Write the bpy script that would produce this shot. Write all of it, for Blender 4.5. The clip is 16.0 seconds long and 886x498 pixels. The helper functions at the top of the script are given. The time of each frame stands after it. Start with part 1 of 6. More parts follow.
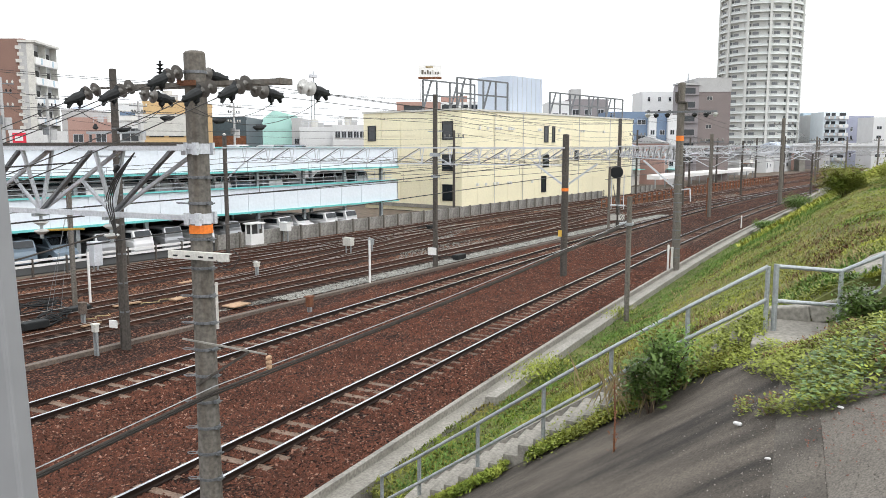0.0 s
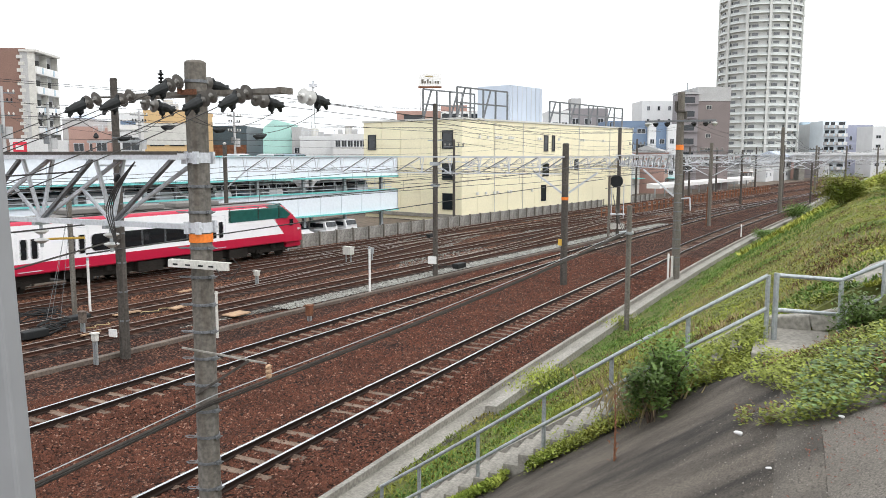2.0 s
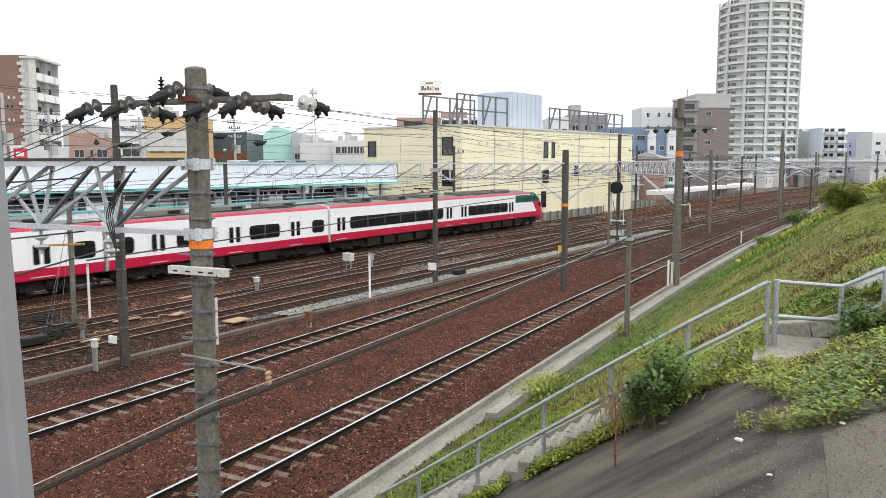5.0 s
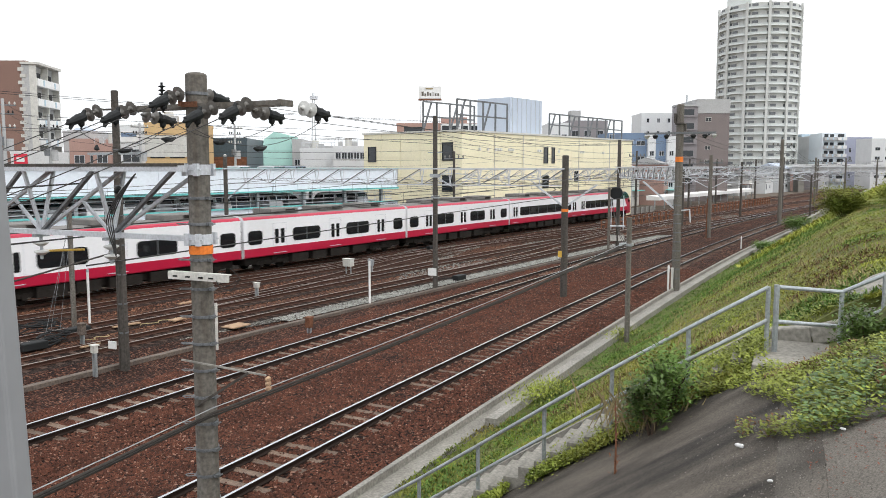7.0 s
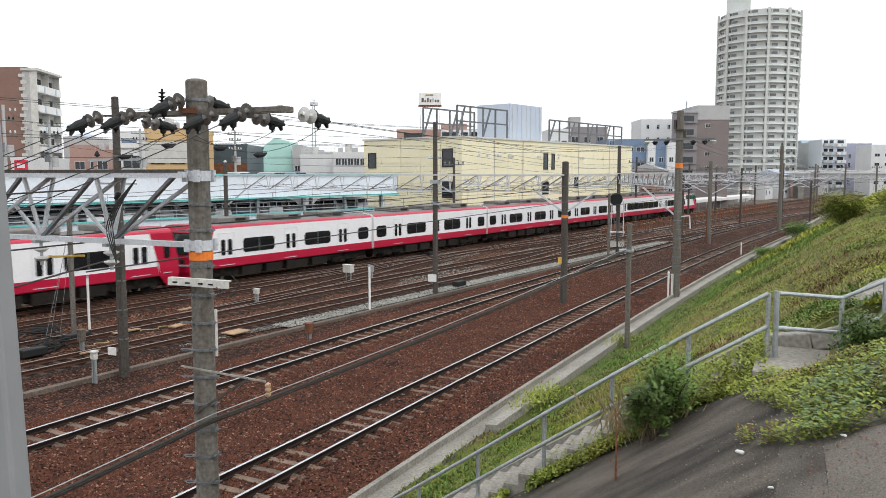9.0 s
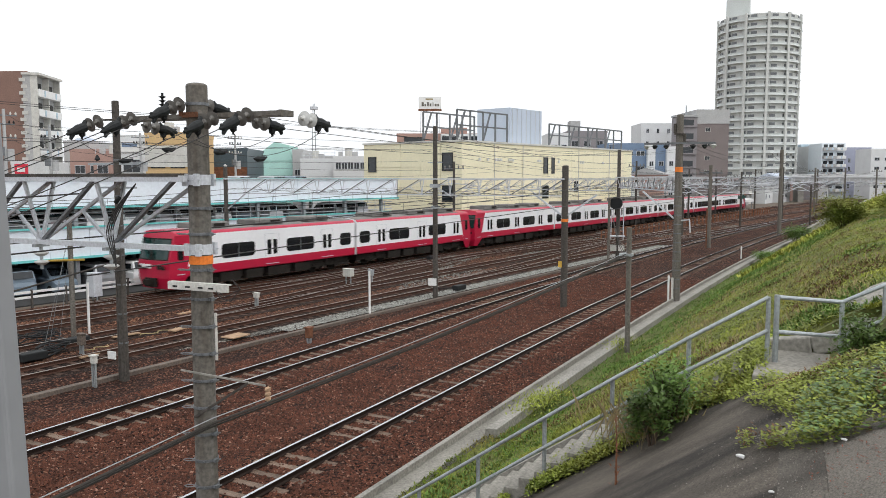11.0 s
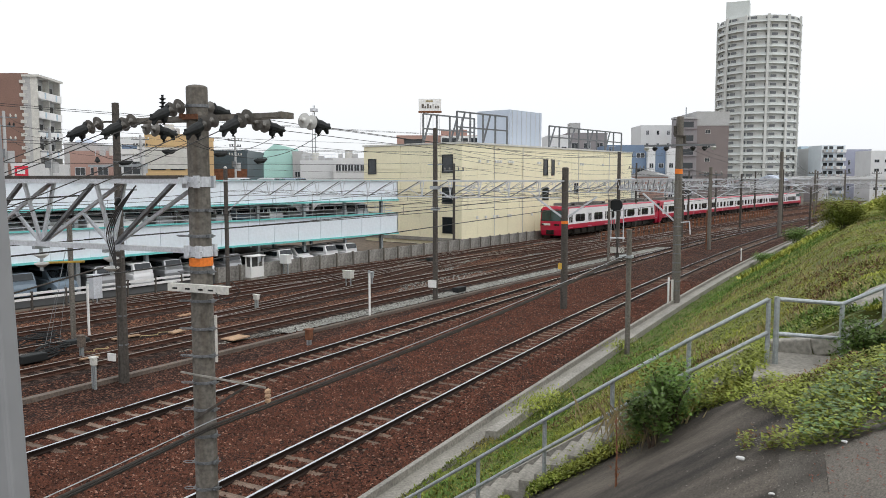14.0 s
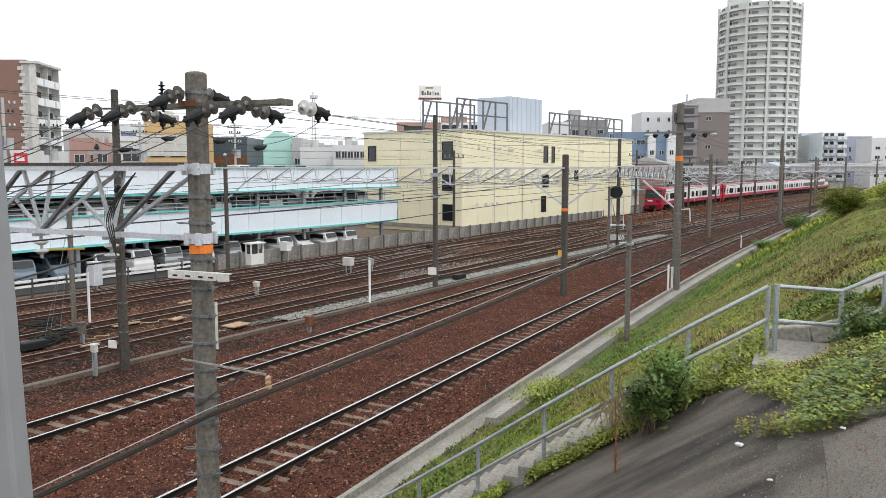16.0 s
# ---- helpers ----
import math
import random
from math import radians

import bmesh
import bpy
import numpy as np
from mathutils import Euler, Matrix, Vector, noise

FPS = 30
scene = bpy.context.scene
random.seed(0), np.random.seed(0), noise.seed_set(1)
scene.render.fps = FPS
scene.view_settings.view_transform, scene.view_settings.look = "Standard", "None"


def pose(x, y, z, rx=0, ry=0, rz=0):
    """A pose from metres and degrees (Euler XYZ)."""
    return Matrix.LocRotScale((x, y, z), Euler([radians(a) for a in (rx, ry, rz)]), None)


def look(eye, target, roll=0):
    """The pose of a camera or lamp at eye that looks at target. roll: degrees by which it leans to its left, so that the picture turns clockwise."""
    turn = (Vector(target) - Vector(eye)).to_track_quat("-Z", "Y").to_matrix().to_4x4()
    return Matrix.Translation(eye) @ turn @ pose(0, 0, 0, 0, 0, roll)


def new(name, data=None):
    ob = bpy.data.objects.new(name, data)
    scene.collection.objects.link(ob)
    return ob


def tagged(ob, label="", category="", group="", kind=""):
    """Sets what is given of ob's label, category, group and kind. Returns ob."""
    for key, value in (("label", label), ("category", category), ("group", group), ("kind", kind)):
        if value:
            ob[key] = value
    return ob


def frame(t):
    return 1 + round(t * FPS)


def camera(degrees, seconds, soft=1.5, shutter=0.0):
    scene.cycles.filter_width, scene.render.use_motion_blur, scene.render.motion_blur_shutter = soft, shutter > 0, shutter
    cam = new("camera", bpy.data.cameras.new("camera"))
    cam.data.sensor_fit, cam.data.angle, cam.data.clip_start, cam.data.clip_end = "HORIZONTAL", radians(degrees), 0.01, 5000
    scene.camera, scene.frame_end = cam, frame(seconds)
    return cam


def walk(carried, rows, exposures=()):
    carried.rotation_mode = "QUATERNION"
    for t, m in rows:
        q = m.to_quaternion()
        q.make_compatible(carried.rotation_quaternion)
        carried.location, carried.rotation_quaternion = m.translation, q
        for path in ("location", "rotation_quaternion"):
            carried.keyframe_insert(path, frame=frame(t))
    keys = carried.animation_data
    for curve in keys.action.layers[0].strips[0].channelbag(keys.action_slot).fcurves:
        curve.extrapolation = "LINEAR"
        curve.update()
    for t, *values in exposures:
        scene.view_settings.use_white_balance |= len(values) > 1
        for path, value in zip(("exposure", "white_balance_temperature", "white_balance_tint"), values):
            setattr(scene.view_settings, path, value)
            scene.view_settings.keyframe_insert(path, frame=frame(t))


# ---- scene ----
FOV = 58.5
EYE = (0.0, 0.0, 6.6)
HEADING = 24.0
cam = camera(FOV, 16.0, soft=0.55, shutter=0.3)
TILT = [(0.0, -7.311), (0.5, -7.441), (1.0, -7.143), (1.5, -6.975), (2.0, -6.668), (2.5, -6.301), (3.0, -6.181),
        (3.5, -6.188), (4.0, -6.241), (5.2, -6.2), (6.5, -6.057), (7.0, -5.812), (7.5, -5.568), (8.0, -5.383),
        (8.5, -5.372), (9.0, -5.37), (10.2, -5.2), (11.5, -5.034), (12.0, -5.007), (12.5, -5.058), (13.0, -5.034),
        (13.5, -4.97), (14.0, -4.946), (14.5, -5.319), (15.0, -5.505), (15.5, -5.751), (16.0, -5.873)]
walk(cam, [(t, pose(*EYE, 90 + a, 0, HEADING - 90)) for t, a in TILT], exposures=[(0.0, 0.36), (0.5, 0.58), (1.0, 0.5), (2.0, 0.36), (3.5, 0.27), (6.5, 0.18), (8.0, 0.04), (9.0, 0.02), (11.5, -0.1), (14.2, -0.17), (15.0, -0.06), (16.0, 0.08)])

# ---- light: a bright overcast sky ----
world = bpy.data.worlds.new("overcast")
scene.world = world
world.use_nodes = True
wn, wl = world.node_tree.nodes, world.node_tree.links
sky = wn.new("ShaderNodeTexSky")
sky.sky_type, sky.sun_disc = "NISHITA", False
sky.sun_elevation, sky.sun_rotation = radians(55), radians(200)
sky.air_density, sky.dust_density, sky.ozone_density = 1.0, 6.0, 1.0
grey = wn.new("ShaderNodeHueSaturation")
grey.inputs["Saturation"].default_value = 0.12
veil = wn.new("ShaderNodeMix")
veil.data_type = "RGBA"
veil.inputs[0].default_value = 0.75
veil.inputs[7].default_value = (9.0, 9.25, 9.5, 1)
wl.new(sky.outputs[0], grey.inputs["Color"])
wl.new(grey.outputs[0], veil.inputs[6])
wl.new(veil.outputs[2], wn["Background"].inputs[0])
wn["Background"].inputs[1].default_value = 0.155
sun = new("sun", bpy.data.lights.new("sun", "SUN"))
sun.data.energy, sun.data.angle, sun.data.color = 0.9, radians(35), (1.0, 0.97, 0.93)
sun.matrix_world = look((0, 0, 50), (14, 24, 0))


# ---- materials ----
def mat(name, base, rough=0.8, metal=0.0, var=0.25, scale=3.0, fine=40.0, bump=0.0, spec=0.4, tint=None, rnd=0.0, coat=0.0, stretch=None):
    """A surface with stains at one scale, grain at another, and a fine relief."""
    m = bpy.data.materials.new(name)
    m.use_nodes = True
    n, l = m.node_tree.nodes, m.node_tree.links
    b = n["Principled BSDF"]
    b.inputs["Roughness"].default_value, b.inputs["Metallic"].default_value = rough, metal
    b.inputs["Specular IOR Level"].default_value = spec
    b.inputs["Coat Weight"].default_value = coat
    co = n.new("ShaderNodeTexCoord")
    big, small = n.new("ShaderNodeTexNoise"), n.new("ShaderNodeTexNoise")
    big.inputs["Scale"].default_value, big.inputs["Detail"].default_value = scale, 5.0
    small.inputs["Scale"].default_value, small.inputs["Detail"].default_value = fine, 3.0
    l.new(co.outputs["Object"], small.inputs["Vector"])
    squeeze = n.new("ShaderNodeVectorMath")
    squeeze.operation = "MULTIPLY"
    squeeze.inputs[1].default_value = stretch or (1, 1, 1)
    l.new(co.outputs["Object"], squeeze.inputs[0])
    l.new(squeeze.outputs[0], big.inputs["Vector"])
    dark = tint or tuple(c * 0.5 for c in base)
    ramp = n.new("ShaderNodeMapRange")
    ramp.inputs[1].default_value, ramp.inputs[2].default_value = 0.35, 0.68
    l.new(big.outputs["Fac"], ramp.inputs[0])
    mix = n.new("ShaderNodeMix")
    mix.data_type = "RGBA"
    mix.inputs[6].default_value, mix.inputs[7].default_value = (*base, 1), (*(a + (d - a) * min(1, var * 2) for a, d in zip(base, dark)), 1)
    l.new(ramp.outputs[0], mix.inputs[0])
    gr = n.new("ShaderNodeMapRange")
    gr.inputs[1].default_value, gr.inputs[2].default_value = 0.3, 0.7
    gr.inputs[3].default_value, gr.inputs[4].default_value = 1 - var, 1 + var
    l.new(small.outputs["Fac"], gr.inputs[0])
    last = gr.outputs[0]
    if rnd:
        info, add = n.new("ShaderNodeObjectInfo"), n.new("ShaderNodeMath")
        geo, avg = n.new("ShaderNodeNewGeometry"), n.new("ShaderNodeMath")
        avg.operation = "ADD"
        l.new(info.outputs["Random"], avg.inputs[0])
        l.new(geo.outputs["Random Per Island"], avg.inputs[1])
        add.operation = "MULTIPLY_ADD"
        add.inputs[1].default_value, add.inputs[2].default_value = rnd, 1 - rnd
        l.new(avg.outputs[0], add.inputs[0])
        mul = n.new("ShaderNodeMath")
        mul.operation = "MULTIPLY"
        l.new(last, mul.inputs[0])
        l.new(add.outputs[0], mul.inputs[1])
        last = mul.outputs[0]
    sc = n.new("ShaderNodeVectorMath")
    sc.operation = "SCALE"
    l.new(mix.outputs[2], sc.inputs[0])
    l.new(last, sc.inputs["Scale"])
    l.new(sc.outputs[0], b.inputs["Base Color"])
    if bump:
        bp = n.new("ShaderNodeBump")
        bp.inputs["Strength"].default_value, bp.inputs["Distance"].default_value = 0.7, bump
        l.new(small.outputs["Fac"], bp.inputs["Height"])
        l.new(bp.outputs[0], b.inputs["Normal"])
    return m


def stone_bed(name, tones, size, bump):
    """Loose stones: cells of many tones, the shade in the gaps between them put into the colour."""
    m = bpy.data.materials.new(name)
    m.use_nodes = True
    n, l = m.node_tree.nodes, m.node_tree.links
    b = n["Principled BSDF"]
    b.inputs["Roughness"].default_value, b.inputs["Specular IOR Level"].default_value = 0.9, 0.2
    co = n.new("ShaderNodeTexCoord")
    cell, big = n.new("ShaderNodeTexVoronoi"), n.new("ShaderNodeTexNoise")
    cell.inputs["Scale"].default_value = 1 / size
    big.inputs["Scale"].default_value, big.inputs["Detail"].default_value = 0.35, 6.0
    l.new(co.outputs["Object"], cell.inputs["Vector"])
    l.new(co.outputs["Object"], big.inputs["Vector"])
    sep = n.new("ShaderNodeSeparateColor")
    l.new(cell.outputs["Color"], sep.inputs[0])
    ramp = n.new("ShaderNodeValToRGB")
    els = ramp.color_ramp.elements
    els[0].color, els[1].color = (*tones[0], 1), (*tones[-1], 1)
    for i, t in enumerate(tones[1:-1]):
        els.new((i + 1) / (len(tones) - 1)).color = (*t, 1)
    l.new(sep.outputs[0], ramp.inputs[0])
    gap_shade = n.new("ShaderNodeMapRange")
    gap_shade.inputs[1].default_value, gap_shade.inputs[2].default_value = 0.75, 0.25
    gap_shade.inputs[3].default_value, gap_shade.inputs[4].default_value = 0.15, 1.0
    l.new(cell.outputs["Distance"], gap_shade.inputs[0])
    stain = n.new("ShaderNodeMapRange")
    stain.inputs[1].default_value, stain.inputs[2].default_value = 0.35, 0.65
    stain.inputs[3].default_value, stain.inputs[4].default_value = 0.7, 1.2
    l.new(big.outputs["Fac"], stain.inputs[0])
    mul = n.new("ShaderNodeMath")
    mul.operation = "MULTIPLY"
    l.new(gap_shade.outputs[0], mul.inputs[0])
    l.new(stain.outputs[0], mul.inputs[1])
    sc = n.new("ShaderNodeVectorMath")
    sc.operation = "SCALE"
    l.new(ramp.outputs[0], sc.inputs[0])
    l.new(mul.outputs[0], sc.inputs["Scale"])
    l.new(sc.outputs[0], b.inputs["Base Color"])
    bp = n.new("ShaderNodeBump")
    bp.invert = True
    bp.inputs["Strength"].default_value, bp.inputs["Distance"].default_value = 1.0, bump
    l.new(cell.outputs["Distance"], bp.inputs["Height"])
    l.new(bp.outputs[0], b.inputs["Normal"])
    return m


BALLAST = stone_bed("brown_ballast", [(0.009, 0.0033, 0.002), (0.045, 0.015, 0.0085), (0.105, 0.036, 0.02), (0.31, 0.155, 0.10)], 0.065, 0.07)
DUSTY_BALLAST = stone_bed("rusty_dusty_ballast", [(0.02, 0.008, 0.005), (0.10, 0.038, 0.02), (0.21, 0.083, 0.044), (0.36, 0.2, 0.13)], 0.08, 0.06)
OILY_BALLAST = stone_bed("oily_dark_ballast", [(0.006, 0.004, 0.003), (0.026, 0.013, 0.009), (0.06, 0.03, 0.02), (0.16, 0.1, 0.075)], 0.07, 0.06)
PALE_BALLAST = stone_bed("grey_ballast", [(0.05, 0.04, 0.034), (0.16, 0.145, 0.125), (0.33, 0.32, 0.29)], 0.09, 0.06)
EARTH = mat("earth", (0.14, 0.11, 0.085), 0.95, var=0.35, scale=0.2, fine=3, bump=0.03)
ASPHALT = mat("asphalt", (0.045, 0.045, 0.045), 0.9, var=0.2, scale=0.4, fine=30, bump=0.004)
LIGHT_STONE = mat("light_loose_stone", (0.27, 0.15, 0.11), 0.9, var=0.35, scale=2, fine=40, rnd=0.5)
WOOD = mat("raw_pale_wood", (0.45, 0.3, 0.19), 0.85, var=0.25, scale=3, fine=30)
TROUGH = mat("brown_dusty_concrete", (0.15, 0.12, 0.10), 0.9, var=0.35, scale=0.8, fine=14)
BAND_STEEL = mat("dull_band_steel", (0.19, 0.2, 0.21), 0.55, 0.4, var=0.25, scale=3, fine=25)
TOWER_RAIL = mat("tower_balcony_rail", (0.56, 0.59, 0.58), 0.5, var=0.06, scale=0.2, fine=3)
STONE = mat("loose_stone", (0.11, 0.039, 0.022), 0.9, var=0.4, scale=2, fine=40, rnd=0.85)
PALE_STONE = mat("pale_stone", (0.26, 0.26, 0.24), 0.9, var=0.35, scale=2, fine=40, rnd=0.7)
RAIL_SIDE = mat("rusty_rail", (0.024, 0.013, 0.009), 0.8, 0.3, var=0.3, scale=2, fine=30)
RAIL_RUST = mat("brown_rusted_rail", (0.075, 0.032, 0.02), 0.85, 0.1, var=0.35, scale=1.5, fine=25)
RAIL_TOP = mat("polished_steel", (0.62, 0.63, 0.66), 0.22, 1.0, var=0.12, scale=1, fine=20)
RAIL_DULL = mat("worn_steel", (0.42, 0.37, 0.33), 0.35, 1.0, var=0.2, scale=1, fine=20)
SLEEPER = mat("weathered_sleeper", (0.2, 0.14, 0.105), 0.9, var=0.4, scale=2.5, fine=25, bump=0.006, rnd=0.6)
SLEEPER_OLD = mat("oily_sleeper", (0.085, 0.048, 0.034), 0.9, var=0.35, scale=2.5, fine=25, bump=0.006, rnd=0.45)
CONCRETE = mat("weathered_concrete", (0.3, 0.285, 0.255), 0.9, var=0.28, scale=0.8, fine=14, bump=0.004)
PATH_CONCRETE = mat("pale_path_concrete", (0.27, 0.255, 0.225), 0.9, var=0.25, scale=0.9, fine=18, bump=0.004)
DARK_CONCRETE = mat("mossy_dark_concrete", (0.115, 0.098, 0.08), 0.92, var=0.5, scale=1.6, fine=45, bump=0.007, tint=(0.028, 0.024, 0.02), stretch=(1.3, 0.35, 0.35))
POLE_CONCRETE = mat("pole_concrete", (0.165, 0.154, 0.137), 0.85, var=0.32, scale=1.0, fine=16, bump=0.003, tint=(0.075, 0.058, 0.042), stretch=(6, 6, 0.45))
WALL_CONCRETE = mat("streaked_wall_concrete", (0.29, 0.28, 0.26), 0.9, var=0.35, scale=1.0, fine=8, tint=(0.1, 0.095, 0.085), stretch=(2.2, 2.2, 0.4))
POLE_DARK = mat("sooty_pole_concrete", (0.085, 0.075, 0.066), 0.85, var=0.32, scale=1.0, fine=12, bump=0.003, stretch=(5, 5, 0.5))
GALV = mat("galvanised_steel", (0.42, 0.45, 0.47), 0.5, 0.55, var=0.18, scale=2, fine=25)
GALV_PALE = mat("pale_galvanised_steel", (0.62, 0.64, 0.68), 0.5, 0.12, var=0.15, scale=2, fine=25)
CABLE = mat("grey_brown_cable", (0.05, 0.044, 0.038), 0.85, var=0.2, scale=2, fine=20)
WIRE = mat("dark_cable", (0.035, 0.033, 0.032), 0.6, var=0.2, scale=2, fine=20)
RUST = mat("rust", (0.2, 0.085, 0.045), 0.9, var=0.4, scale=3, fine=30)
BLACK = mat("black_rubber", (0.012, 0.014, 0.015), 0.7, var=0.2, scale=3, fine=20)
PORCELAIN = mat("white_porcelain", (0.52, 0.52, 0.5), 0.3, var=0.1, scale=4, fine=20, coat=0.3)
GREY_PORCELAIN = mat("grey_porcelain", (0.17, 0.16, 0.145), 0.35, var=0.2, scale=4, fine=20, coat=0.3)
ORANGE = mat("orange_band", (0.85, 0.22, 0.03), 0.6, var=0.12, scale=4, fine=30)
WHITE = mat("white_paint", (0.78, 0.78, 0.77), 0.6, var=0.08, scale=2, fine=20)
OFFWHITE = mat("dirty_white_paint", (0.62, 0.61, 0.57), 0.7, var=0.15, scale=2, fine=20)
GLASS = mat("dark_window_glass", (0.02, 0.025, 0.03), 0.08, var=0.2, scale=1, fine=4, spec=0.6)
TRAIN_RED = mat("train_red", (0.48, 0.008, 0.045), 0.35, var=0.05, scale=1, fine=10, coat=0.3)
TRAIN_PINK = mat("train_top_red", (0.50, 0.035, 0.075), 0.4, var=0.07, scale=1, fine=10)
TRAIN_WHITE = mat("train_white", (0.87, 0.87, 0.89), 0.35, var=0.03, scale=1, fine=10, coat=0.3)
TRAIN_ROOF = mat("train_roof_grey", (0.2, 0.19, 0.18), 0.8, var=0.2, scale=1.5, fine=15)
UNDER = mat("underfloor_dark", (0.028, 0.024, 0.021), 0.85, var=0.3, scale=2, fine=15, spec=0.12)
TRAIN_GLASS = mat("train_glass", (0.012, 0.014, 0.016), 0.06, var=0.1, scale=1, fine=4, spec=0.6)
CAB_GLASS = mat("dark_cab_glass", (0.012, 0.035, 0.032), 0.06, var=0.15, scale=1, fine=4, spec=0.6)
VIEW_GLASS = mat("green_view_glass", (0.018, 0.10, 0.09), 0.06, var=0.15, scale=1, fine=4, spec=0.6)
YELLOW_WALL = mat("cream_panel", (0.86, 0.80, 0.58), 0.7, var=0.06, scale=0.3, fine=5)
PARK_WHITE = mat("pale_blue_panel", (0.78, 0.84, 0.90), 0.5, var=0.05, scale=0.3, fine=5)
TEAL = mat("teal_trim", (0.17, 0.58, 0.56), 0.5, var=0.08, scale=1, fine=8)
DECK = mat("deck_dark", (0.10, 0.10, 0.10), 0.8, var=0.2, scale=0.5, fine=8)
TOWER_WALL = mat("tower_wall", (0.6, 0.61, 0.59), 0.8, var=0.08, scale=0.2, fine=3)
TOWER_PALE = mat("tower_balcony", (0.72, 0.75, 0.74), 0.7, var=0.06, scale=0.2, fine=3)
TOWER_GLASS = mat("tower_window", (0.16, 0.17, 0.18), 0.2, var=0.2, scale=0.5, fine=3, spec=0.5)
BROWN_WALL = mat("brown_tile", (0.22, 0.185, 0.18), 0.7, var=0.12, scale=0.4, fine=6)
REDBROWN_WALL = mat("red_brown_tile", (0.25, 0.15, 0.12), 0.7, var=0.12, scale=0.4, fine=6)
GREY_WALL = mat("grey_render", (0.45, 0.45, 0.45), 0.8, var=0.1, scale=0.4, fine=6)
WHITE_WALL = mat("white_render", (0.68, 0.69, 0.7), 0.8, var=0.08, scale=0.4, fine=6)
BLUE_WALL = mat("blue_panel", (0.17, 0.24, 0.35), 0.6, var=0.1, scale=0.4, fine=6)
SKY_WALL = mat("pale_blue_render", (0.45, 0.57, 0.66), 0.7, var=0.08, scale=0.4, fine=6)
BAY_WALL = mat("bay_render", (0.27, 0.25, 0.26), 0.7, var=0.1, scale=0.4, fine=6)
FAR_PALE = mat("pale_far_render", (0.74, 0.8, 0.85), 0.8, var=0.06, scale=0.4, fine=6)
MAUVE_WALL = mat("mauve_render", (0.36, 0.38, 0.48), 0.7, var=0.08, scale=0.4, fine=6)
MAUVE_PALE = mat("pale_blue_grey_metal", (0.5, 0.56, 0.66), 0.6, var=0.05, scale=0.4, fine=6)
DARK_GLASS_WALL = mat("dark_glazed_wall", (0.07, 0.10, 0.12), 0.3, var=0.2, scale=0.4, fine=6)
OCHRE_WALL = mat("ochre_render", (0.62, 0.43, 0.22), 0.8, var=0.08, scale=0.4, fine=6)
PINK_WALL = mat("pink_brown_tile", (0.42, 0.27, 0.23), 0.8, var=0.1, scale=0.4, fine=6)
GREEN_SIGN = mat("green_roof", (0.45, 0.72, 0.66), 0.6, var=0.08, scale=0.4, fine=6)
LEAF = mat("grass_blades", (0.175, 0.24, 0.035), 0.75, var=0.42, scale=0.45, fine=2.2, rnd=0.5, tint=(0.29, 0.24, 0.065), spec=0.15)
LEAF_FRESH = mat("fresh_green_grass", (0.125, 0.21, 0.05), 0.7, var=0.35, scale=0.7, fine=3, rnd=0.5, spec=0.15)
LEAF_DARK = mat("bush_leaves", (0.1, 0.17, 0.03), 0.6, var=0.3, scale=1.0, fine=6, rnd=0.5)
LEAF_MID = mat("broad_leaves", (0.15, 0.25, 0.065), 0.55, var=0.3, scale=1.0, fine=6, rnd=0.5)
LEAF_PALE = mat("creeper_leaves", (0.25, 0.29, 0.045), 0.65, var=0.4, scale=0.8, fine=6, rnd=0.5)
BROWN_LEAF = mat("withered_leaves", (0.17, 0.095, 0.05), 0.85, var=0.35, scale=1.5, fine=9, rnd=0.5, spec=0.2)
MID_SLAB = mat("stained_slab", (0.14, 0.124, 0.105), 0.93, var=0.45, scale=1.4, fine=60, bump=0.003, tint=(0.05, 0.044, 0.037))
WORN_SLAB = mat("gravelly_slab", (0.155, 0.14, 0.121), 0.95, var=0.42, scale=1.3, fine=60, bump=0.003, tint=(0.12, 0.108, 0.092))
LIGHT_GRIT = mat("pale_grit", (0.34, 0.31, 0.28), 0.9, var=0.3, scale=3, fine=30, rnd=0.6)
RED_LEAF = mat("red_dead_leaves", (0.2, 0.07, 0.045), 0.85, var=0.35, scale=2, fine=12, rnd=0.5, spec=0.2)
STRAW = mat("dry_straw", (0.42, 0.34, 0.18), 0.85, var=0.3, scale=1.0, fine=8, rnd=0.4)
SOIL = mat("grass_soil", (0.135, 0.15, 0.04), 0.95, var=0.4, scale=0.7, fine=9, bump=0.03)
BARK = mat("bark", (0.10, 0.07, 0.05), 0.9, var=0.3, scale=4, fine=30)
FRAME_GREY = mat("painted_grey_post", (0.25, 0.255, 0.265), 0.5, var=0.05, scale=3, fine=20)
CAR_COLOURS = [mat("car_white", (0.75, 0.75, 0.76), 0.3, var=0.04, coat=0.5), mat("car_silver", (0.42, 0.43, 0.45), 0.3, 0.5, var=0.05, coat=0.5),
               mat("car_black", (0.03, 0.03, 0.035), 0.25, var=0.05, coat=0.5), mat("car_blue_grey", (0.2, 0.26, 0.32), 0.3, var=0.05, coat=0.5)]
RED_SIGN = mat("red_sign", (0.65, 0.03, 0.06), 0.5, var=0.05)
ORANGE_FENCE = mat("orange_net", (0.24, 0.10, 0.05), 0.8, var=0.2)
YELLOW_TUBE = mat("yellow_sleeve", (0.7, 0.45, 0.08), 0.6, var=0.15)


